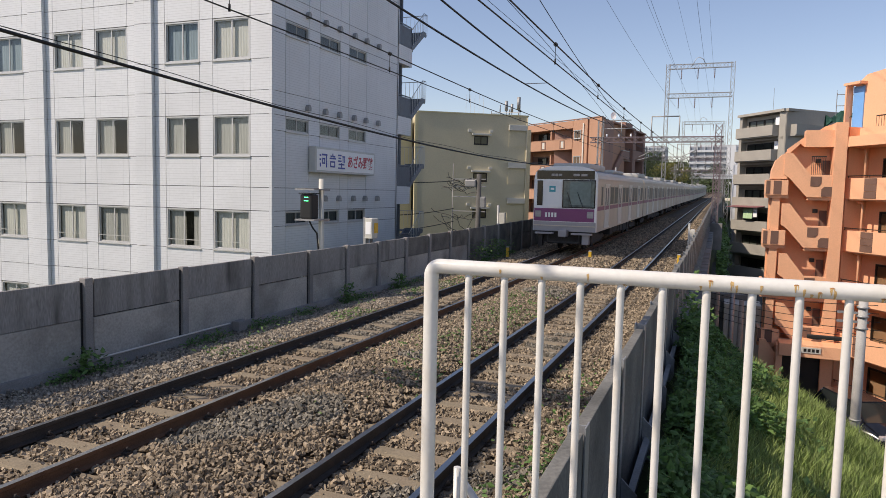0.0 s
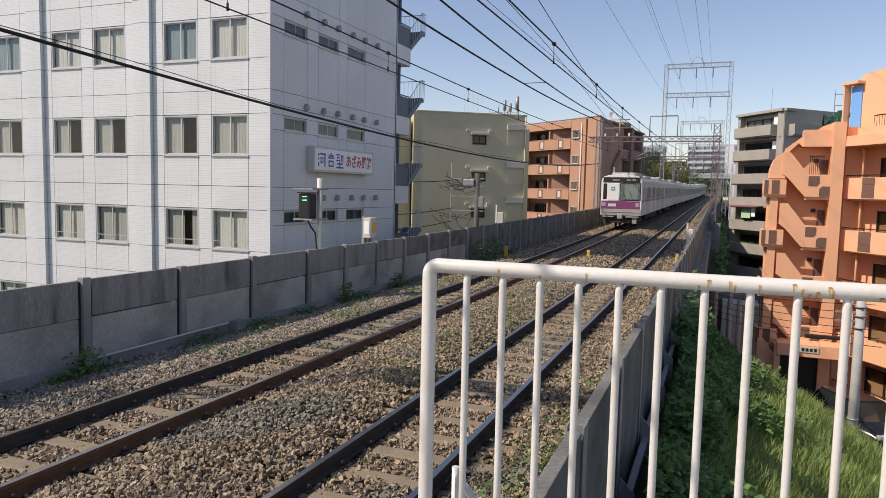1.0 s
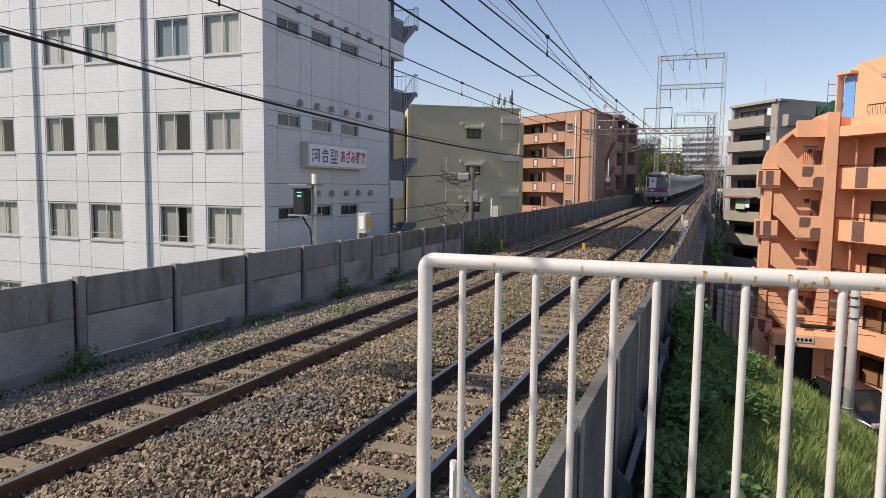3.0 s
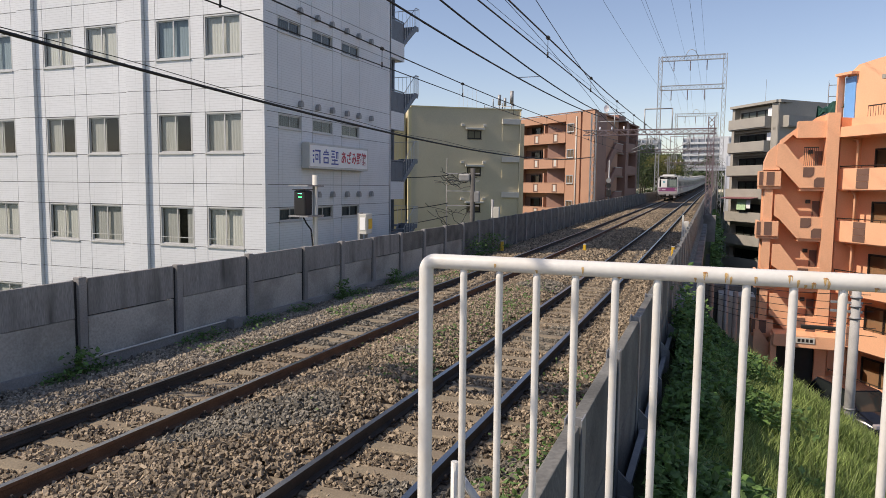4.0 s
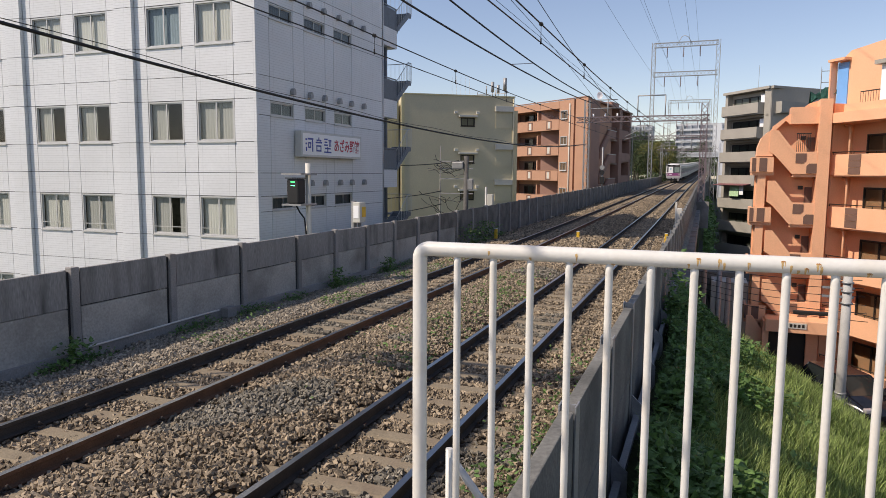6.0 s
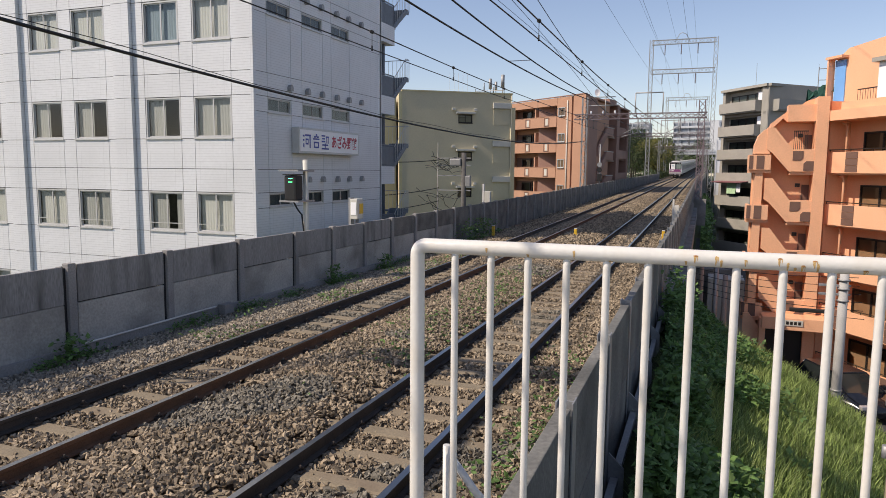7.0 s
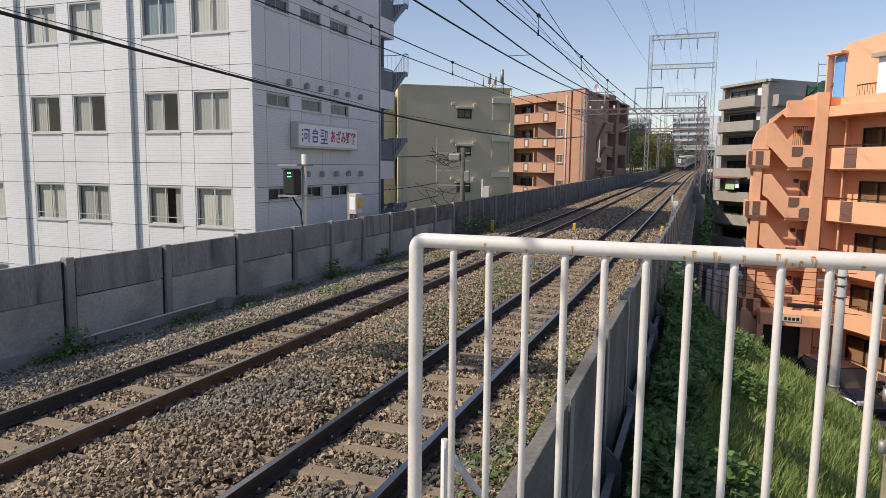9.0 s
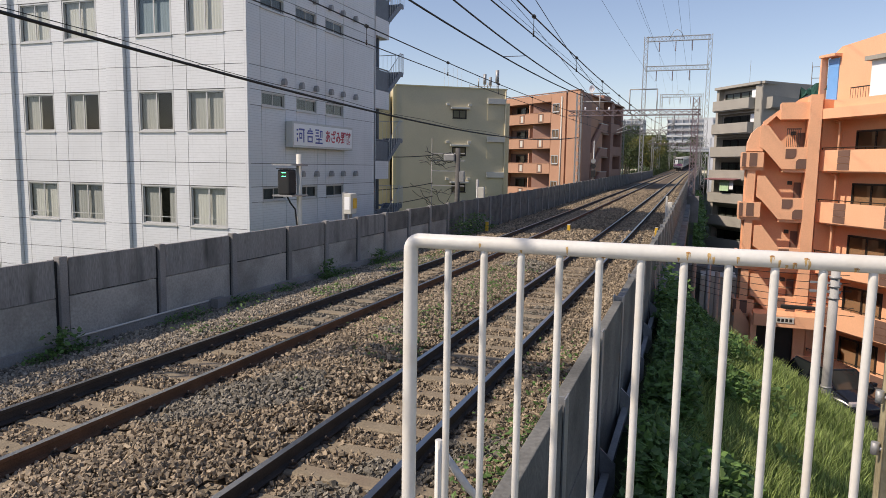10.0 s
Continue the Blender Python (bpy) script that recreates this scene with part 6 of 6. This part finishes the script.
for cx_, cy_, hh in ((-9.0, 7.75, 0.30), (-9.0, 15.9, 0.38), (-8.9, 18.9, 0.35), (-8.9, 26.5, 0.8), (-8.8, 28.0, 0.9), (-8.9, 29.5, 0.75)):
    pl = [(cx_ + 0.16 * hh * 2 * rg.normal() * 0.8, cy_ + 0.25 * hh * 2 * rg.normal(), -0.30 + (hh + 0.1) * rg.uniform()) for _ in range(int(260 * hh + 40))]
    leaves("wall_plant", "small leafy plant at the foot of the concrete wall", "plant", [p for p in pl if p[0] > WALL_L + 0.03], 0.11, L_DARK, "stuff")


def tree(x, y, z, h, spread, leaf, seed, n=2600):
    """A tree: tapered trunk with limbs and an uneven crown of small leaves in clumps."""
    r = random.Random(seed)
    e = thing("tree", "leafy green tree beside the railway", "tree", pose(x, y, z), "trees")
    bm = bmesh.new()
    tube(bm, [(0, 0, -0.5), (0.1 * r.uniform(-1, 1), 0, h * 0.35), (0.3 * r.uniform(-1, 1), 0.2, h * 0.7)], [0.28, 0.2, 0.08], 8)
    cl = []
    for k in range(16):
        a, q = r.uniform(0, 6.3), r.uniform(0.25, 1.0)
        zz = h * r.uniform(0.38, 0.97)
        rad = spread * q * (1.15 - 0.75 * abs(zz / h - 0.6))
        c = (rad * math.cos(a), rad * math.sin(a), zz)
        cl.append((c, spread * r.uniform(0.22, 0.42)))
        tube(bm, [(0, 0, zz * 0.6), (c[0] * 0.5, c[1] * 0.5, zz * 0.85), c], [0.09, 0.05, 0.02], 5)
    part("trunk", bm, M_RAIL, e)
    pts = []
    for _ in range(n):
        c, s = r.choice(cl)
        pts.append((c[0] + s * r.gauss(0, 0.6), c[1] + s * r.gauss(0, 0.6), c[2] + s * r.gauss(0, 0.5)))
    leaves("crown", "", "", pts, 0.42, leaf, "", e, 1.0)


rt = random.Random(21)
for i, (x, y, h, s, lf) in enumerate(((-15, 158, 12, 4.0, L_TREE), (-19, 170, 13, 4.5, L_TREE), (-13, 178, 11, 3.5, L_YELLOW), (-17, 188, 14, 4.5, L_TREE), (-12.5, 200, 13, 4.0, L_YELLOW), (-20, 205, 17, 5.0, L_TREE), (-13, 222, 14, 4.5, L_TREE), (-22, 230, 18, 5.5, L_TREE), (-14, 248, 15, 5, L_TREE), (-27, 190, 15, 5.5, L_TREE), (-12, 275, 12, 5, L_TREE), (-33, 215, 16, 6, L_TREE), (9, 150, 9, 3.5, L_TREE), (8.0, 130, 7, 3.0, L_TREE), (14, 300, 13, 6, L_TREE), (-4, 330, 13, 6, L_TREE))):
    gz = rise(y) - 0.5 if x < -5 else ground_z(x, y)
    tree(x + bend(y), y, (-3.0 if x < -10 else gz) + (2.5 if x < -10 else 0) - 0.5, h, s, lf, i)
# bushes along the verge past the wall's end, and ivy on the far bank
vb = []
for _ in range(9000):
    y = rg.uniform(152, 300)
    vb.append((-9.6 - abs(rg.normal()) * 2.2 + bend(y), y, rise(y) - 0.6 + 1.7 * rg.uniform() ** 1.3))
leaves("hedge", "overgrown green bushes along the far trackside", "hedge", vb, 0.5, L_TREE)
vb = []
for _ in range(5000):
    y = rg.uniform(62, 150)
    vb.append((0.2 + abs(rg.normal()) * 0.42 + bend(y), y, -6.5 + 5.2 * rg.uniform()))
leaves("bank_bushes", "dark green bushes below the viaduct", "hedge", vb, 0.45, L_DARK)

# far hill, overbridge and blocks of flats
# distance haze is mixed into the wall and window colours
M_HAZE = mat("hazy_white_flats", (0.50, 0.52, 0.55), 0.8, var=0.04, scale=0.2, fine=3, bump=0.0)
M_HAZEWIN = mat("hazy_far_windows", (0.20, 0.23, 0.27), 0.5, var=0.05, scale=0.5, fine=5, bump=0.0)
M_HILL = mat("wooded_hill", (0.07, 0.10, 0.05), 0.95, var=0.35, scale=0.08, fine=0.6, bump=0.6)


def flats(x, y, z, w, d, floors, bays, turn):
    e = thing("apartment_slab", "distant white slab block of flats with rows of balconies", "building", pose(x, y, z, 0, 0, turn), "distant flats")
    part("wall", box(0, w, 0, d, 0, floors * 2.9 + 0.8), M_HAZE, e)
    for k in range(floors):
        part("balcony", box(-0.05, w + 0.05, -1.0, 0, k * 2.9 + 0.3, k * 2.9 + 1.3), M_HAZE, e)
        bm = bmesh.new()
        bx(bm, 0.3, 0.9, -0.06, 0.0, k * 2.9 + 1.4, k * 2.9 + 2.8)
        for i in range(bays):
            u = 0.5 + i * (w - 0.6) / bays
            bx(bm, u, u + (w - 0.6) / bays * 0.8, -0.05, 0, k * 2.9 + 1.35, k * 2.9 + 2.85)
            bx(bm, u - 0.1, u, -0.95, 0, k * 2.9 + 1.3, k * 2.9 + 3.1)
        part("window_row", bm, M_HAZEWIN, e)
    return e


flats(-15, 372, 7.2, 30, 11, 7, 8, -14)
flats(6, 352, 6, 30, 11, 7, 8, 20)
flats(-70, 420, 10, 40, 11, 7, 9, -5)
flats(3.5, 122, -7, 9, 9, 5, 3, 10)
flats(-34, 118, -5, 16, 10, 4, 4, 25)
ob_ = thing("road_bridge", "pale concrete road bridge over the railway", "bridge", pose(bend(305), 305, rise(305)))
part("deck", box(-26, 20, 0, 9, 6.0, 7.0, 0.03), M_HAZE, ob_)
part("parapet", box(-26, 20, -0.2, 0.1, 7.0, 8.0, 0.03), M_HAZE, ob_)
for x in (-11.5, 2.0):
    part("pier", box(x, x + 1.2, 1, 8, -6, 6.0, 0.03), M_CONC, ob_)
bm = bmesh.new()
hx = [-220 + 20 * i for i in range(23)]
hy = [330, 345, 365, 400, 460, 540, 650]
def hill_z(x, y):
    s = min(1, max(0, (y - 328) / 60))
    return 2 + 15 * s + 8 * noise.noise((x * 0.012, y * 0.012, 3)) * s
g = [[bm.verts.new((x, y, hill_z(x, y))) for x in hx] for y in hy]
for r, s in zip(g, g[1:]):
    for i in range(len(hx) - 1):
        bm.faces.new((r[i], r[i + 1], s[i + 1], s[i]))
tagged(obj("hill", bm, M_HILL, None, smooth=True), "distant wooded hill behind the railway", "hill", "", "structure")
hb = []
for _ in range(9000):
    x, y = rg.uniform(-120, 110), rg.uniform(330, 420)
    hb.append((x, y, hill_z(x, y) + 4.5 * rg.uniform()))
leaves("far_woods", "distant dark green woods on the hill", "woods", hb, 2.6, L_TREE, "stuff", None, 1.0)

# ---- small railway things ----
sig = thing("railway_signal", "black signal box with green lights on a grey pole", "railway signal", pose(-9.62, 15.55, 0))
bm = bmesh.new()
tube(bm, [(0, 0, -1.0), (0, 0, 2.92)], 0.072, 14)
part("pole", bm, M_BOXW, sig)
part("housing", box(-0.33, 0.02, -0.50, -0.16, 1.88, 2.52, 0.05), M_BLACK, sig, "black signal housing")
bm = bmesh.new()
bx(bm, -0.35, 0.03, -0.53, -0.14, 2.525, 2.55)
part("backplate", bm, M_BLACK, sig)
G_ON = glow("green_lamp", (0.02, 0.9, 0.25), 5.0)
for z in (2.43, 2.34):
    part("lamp", box(-0.20, -0.08, -0.504, -0.499, z, z + 0.018), G_ON, sig, "glowing green bar")
for z in (1.84, 2.62):
    bm = bmesh.new()
    bx(bm, -0.45, 0.12, -0.55, 0.1, z, z + 0.04)
    bx(bm, -0.05, 0.05, 0.05, 0.35, z - 0.01, z + 0.03)
    part("bracket", bm, M_STEEL, sig)
bm = bmesh.new()
tube(bm, [(-0.18, -0.3, 1.84), (-0.14, -0.2, 1.66), (-0.06, -0.11, 1.5), (-0.02, -0.10, 1.1), (-0.02, -0.10, -0.5)], 0.022, 6)
part("cable", bm, M_BLACK, sig)
yb = thing("trackside_box", "grey trackside box with a yellow plate on a post", "signal box", pose(-9.62, 18.35, 0))
part("housing", box(-0.08, 0.16, -0.25, 0.12, 1.22, 1.82, 0.02), M_BOXW, yb)
M_YEL = mat("yellow_plate", (0.75, 0.45, 0.04), 0.5, var=0.06, scale=5, fine=40, bump=0.0)
part("plate", box(0.16, 0.175, -0.12, 0.1, 1.38, 1.68), M_YEL, yb, "yellow plate")
part("front_plate", box(-0.05, 0.12, -0.262, -0.25, 1.35, 1.72), M_SIGNW, yb)
bm = bmesh.new()
tube(bm, [(0.02, 0.0, -1), (0.02, 0, 1.25)], 0.05, 8)
bx(bm, -0.16, -0.08, -0.2, 0.0, 0.2, 1.85)
part("post", bm, M_STEEL, yb)
for x, y in ((-4.88, 28.9), (-8.44, 28.85), (-1.39, 29.35)):
    mk = thing("yellow_marker", "small yellow marker post standing in the ballast", "marker", pose(x, y, rise(y) - 0.2), "yellow markers")
    part("post", box(-0.06, 0.06, -0.06, 0.06, 0, 0.42, 0.015), M_YEL, mk)
    part("cap", box(-0.065, 0.065, -0.065, 0.065, 0.42, 0.45, 0.01), M_BOXW, mk)
wp = thing("kilometre_post", "white trackside post with a small white lamp", "marker post", pose(-1.12, 33.6, 0.05))
part("post", box(-0.04, 0.18, -0.10, 0.10, -0.2, 1.12, 0.04), M_WHITEPAINT, wp)
part("small_post", box(-0.13, -0.045, -0.05, 0.05, -0.2, 1.40, 0.02), M_WHITEPAINT, wp)
fs = thing("far_signal", "slim grey signal mast with round lamp heads", "railway signal", pose(-9.62, 70, rise(70)))
bm = bmesh.new()
tube(bm, [(0, 0, -1), (0, 0, 4.9)], 0.07, 8)
part("mast", bm, M_STEEL, fs)
for z in (2.9, 2.4):
    bm = bmesh.new()
    tube(bm, [(0, -0.2, z), (0, -0.08, z)], 0.24, 16)
    part("lamp_head", bm, M_STEEL if z > 2.6 else M_BLACK, fs)
part("case", box(-0.2, 0.2, -0.2, 0.2, 1.3, 2.0, 0.03), M_BLACK, fs)

# leaning heap of cables on the pole behind the wall
up_ = thing("utility_pole", "concrete utility pole with a transformer and tangled black cables", "utility pole", pose(-15.35, 45, 0))
bm = bmesh.new()
tube(bm, [(0, 0, -6), (0, 0, 3.9)], [0.20, 0.16], 12)
part("pole", bm, mat("old_grey_wood", (0.11, 0.105, 0.10), 0.9, var=0.2, scale=4, fine=50, bump=0.3), up_)
bm = bmesh.new()
tube(bm, [(-1.9, 0, -6), (-1.9, 0, 4.6)], [0.05, 0.03], 6)
part("side_pole", bm, M_POST, up_)
for z in (3.5, 3.0, 2.3, 1.3):
    part("cross_arm", box(-1.9, 0.5, -0.04, 0.04, z, z + 0.07), M_STEEL, up_)
part("transformer", box(-0.95, -0.15, -0.25, 0.25, 3.0, 3.5, 0.08), M_STEEL, up_)
part("switch_box", box(0.15, 0.5, -0.15, 0.15, 1.6, 2.3, 0.03), M_STEEL, up_)
rc = random.Random(6)
for k in range(16):
    bm = bmesh.new()
    a = Vector((rc.uniform(-3.6, -1.6), rc.uniform(-0.3, 0.3), rc.uniform(2.6, 4.0) if k < 8 else rc.uniform(-1.4, 1.6)))
    b = Vector((rc.uniform(-0.6, 0.2), rc.uniform(-0.2, 0.2), rc.uniform(2.6, 3.7) if k < 8 else rc.uniform(-1.5, 1.5)))
    tube(bm, [a.lerp(b, s / 8) + Vector((0.1 * math.sin(s * 2 + k), 0, -rc.uniform(0.1, 0.5) * math.sin(math.pi * s / 8) + 0.06 * math.sin(s * 3 + k))) for s in range(9)], 0.022, 5)
    part("cable", bm, M_BLACK, up_)
for za, zb in ((3.45, 3.4), (0.9, 1.5), (-0.3, 0.6)):
    pts = [(-23 + 6 * s, 42 + 2.6 * s, za + (zb - za) * s - 0.5 * 4 * s * (1 - s) * 0.4) for s in [i / 12 for i in range(13)]]
    wire("service_cable", "black service cable to the utility pole", pts, 0.03)
part_box = thing("meter_box", "small grey meter box on a post beyond the wall", "meter box", pose(-13.6, 45, 0.4))
part("case", box(-0.2, 0.2, -0.15, 0.15, 0.0, 0.9, 0.03), M_BOXW, part_box)
bm = bmesh.new()
tube(bm, [(-0.3, 0, -6), (-0.3, 0, 1.4)], 0.09, 8)
part("post", bm, M_STEEL, part_box)

# street pole, car and wires on the low side
sp_ = thing("street_pole", "grey concrete street pole with bands beside the bank", "utility pole", pose(4.62, 26.2, -6.6))
bm = bmesh.new()
tube(bm, [(0, 0, 0), (0, 0, 6.1)], [0.17, 0.14], 14)
part("pole", bm, mat("pale_pole_concrete", (0.42, 0.41, 0.39), 0.8, var=0.1, scale=2, fine=40, bump=0.2), sp_)
for z in (1.9, 5.0, 5.4, 5.7):
    bm = bmesh.new()
    tube(bm, [(0, 0, z), (0, 0, z + 0.06)], 0.185, 14)
    part("band", bm, M_STEEL, sp_)
bm = bmesh.new()
for z in (5.5, 5.2):
    bx(bm, -0.75, 0.2, -0.04, 0.04, z, z + 0.07)
part("cross_arm", bm, M_STEEL, sp_)
part("lamp_arm", box(-1.6, -0.4, -0.08, 0.08, 4.55, 4.68, 0.03), M_DARKFRAME, sp_)
for k in range(7):
    z = -0.5 - 0.28 * k
    wire("street_wire", "thin black wires along the street", [(0.2 + 0.05 * k - 1.2 + 6 * s / 10, 37 - 10.7 * s / 10 + 0.0 * k, z - 0.9 + 0.9 * (s / 10) - 0.25 * math.sin(math.pi * s / 10)) for s in range(11)], 0.012)
for i, (x, y, h) in enumerate(((0.9, 38.5, 6.4), (0.2, 42, 6.2), (1.3, 37, 5.6))):
    bm = bmesh.new()
    tube(bm, [(x, y, -8), (x, y, -8 + h)], [0.16, 0.12], 10)
    tagged(obj("old_pole", bm, M_PINKCONC if i else M_STEEL, None), "weathered street pole near the underpass", "utility pole")

car = thing("parked_car", "black parked hatchback car on the street below", "car", pose(5.75, 30.8, -6.62, 0, 0, -65.5))
C_PAINT = mat("black_car_paint", (0.012, 0.013, 0.018), 0.16, spec=0.5, var=0.05, scale=2, fine=20, bump=0.0)
C_GLASS = mat("car_glass", (0.02, 0.025, 0.025), 0.05, var=0.03, scale=2, fine=20, bump=0.0)
C_ALLOY = mat("alloy_wheel", (0.55, 0.55, 0.56), 0.3, metal=0.9, var=0.05, scale=5, fine=40, bump=0.0)
prof = [(-2.2, 0.30), (-2.28, 0.62), (-2.2, 0.98), (-1.95, 1.02), (1.0, 0.98), (1.95, 0.82), (2.22, 0.62), (2.24, 0.32), (1.75, 0.22), (-1.8, 0.22)]
bm = bmesh.new()
prism(bm, prof, -0.86, 0.86, "y")
bmesh.ops.bevel(bm, geom=[ed for ed in bm.edges if abs(ed.verts[0].co.y - ed.verts[1].co.y) < 0.01], offset=0.07, segments=3, affect="EDGES")
part("body", bm, C_PAINT, car, smooth=True)
bm = bmesh.new()
a = [bm.verts.new((x, s * 0.80, 0.96)) for s in (-1, 1) for x in (-2.12, -0.6, 1.15)]
b = [bm.verts.new((x, s * 0.62, 1.47)) for s in (-1, 1) for x in (-1.75, -0.6, 0.25)]
for i in range(2):
    bm.faces.new((a[i], a[i + 1], b[i + 1], b[i]))
    bm.faces.new((a[3 + i + 1], a[3 + i], b[3 + i], b[3 + i + 1]))
bm.faces.new((a[2], a[5], b[5], b[2])), bm.faces.new((a[3], a[0], b[0], b[3]))
part("cabin_glass", bm, C_GLASS, car)
bm = box(-1.78, 0.28, -0.64, 0.64, 1.45, 1.51, 0.025)
part("roof", bm, C_PAINT, car)
for s in (-1, 1):
    for p, q in (((-2.12, 0.96), (-1.75, 1.47)), ((-0.6, 0.96), (-0.6, 1.47)), ((1.15, 0.96), (0.25, 1.47))):
        bm = bmesh.new()
        tube(bm, [(p[0], s * 0.805, p[1]), (q[0], s * 0.63, q[1])], 0.035, 6)
        part("pillar", bm, C_PAINT, car)
    part("mirror", box(0.75, 0.95, s * 0.98 - 0.1, s * 0.98 + 0.1, 0.98, 1.14, 0.04), C_PAINT, car)
    part("headlight", box(2.0, 2.2, s * 0.68 - 0.16, s * 0.68 + 0.16, 0.62, 0.78, 0.04), T_LAMP, car)
    part("door_handle", box(-0.35, -0.15, s * 0.87 - 0.015, s * 0.87 + 0.015, 0.82, 0.86, 0.005), C_ALLOY, car)
    for x in (-1.32, 1.38):
        bm = bmesh.new()
        tube(bm, [(x, s * 0.68, 0.32), (x, s * 0.88, 0.32)], 0.32, 24)
        wl = part("wheel", bm, M_BLACK, car)
        bm = bmesh.new()
        tube(bm, [(x, s * 0.872, 0.32), (x, s * 0.89, 0.32)], 0.06, 12)
        for k in range(7):
            an = k * 2 * math.pi / 7
            tube(bm, [(x, s * 0.886, 0.32), (x + 0.21 * math.cos(an), s * 0.886, 0.32 + 0.21 * math.sin(an))], 0.024, 5)
        for k in range(24):
            a0, a1 = k * 2 * math.pi / 24, (k + 1) * 2 * math.pi / 24
            tube(bm, [(x + 0.22 * math.cos(a0), s * 0.886, 0.32 + 0.22 * math.sin(a0)), (x + 0.22 * math.cos(a1), s * 0.886, 0.32 + 0.22 * math.sin(a1))], 0.016, 5)
        part("rim", bm, C_ALLOY, wl)


# ---- what moves: the train leaves along the left track ----
REAR = [(0.0, 30.2), (0.5, 40.1), (1.0, 49.8), (1.5, 60.2), (2.0, 69.7), (2.5, 79.3), (4.0, 109.5), (5.0, 129.8), (5.7, 144.5), (6.8, 167.0), (8.0, 190.5), (9.0, 209.0), (10.0, 226.0)]


def rear_at(t):
    for (a, p), (b, q) in zip(REAR, REAR[1:]):
        if t <= b:
            return p + (q - p) * (t - a) / (b - a)
    return REAR[-1][1]


def car_pose(s):
    a, b = 3.0, CAR - 3.0
    xa, xb, za, zb = bend(s + a), bend(s + b), rise(s + a), rise(s + b)
    dx, dz = (xb - xa) / (b - a), (zb - za) / (b - a)
    return pose(TRACK_L + xa - a * dx, s, za - a * dz, math.degrees(math.atan(dz)), 0, -math.degrees(math.atan(dx)))


def motions():
    times = [0.5 * i for i in range(21)]
    for k, c in enumerate(cars):
        walk(c, [(t, car_pose(rear_at(t) + 20.0 * k)) for t in times])


motions()
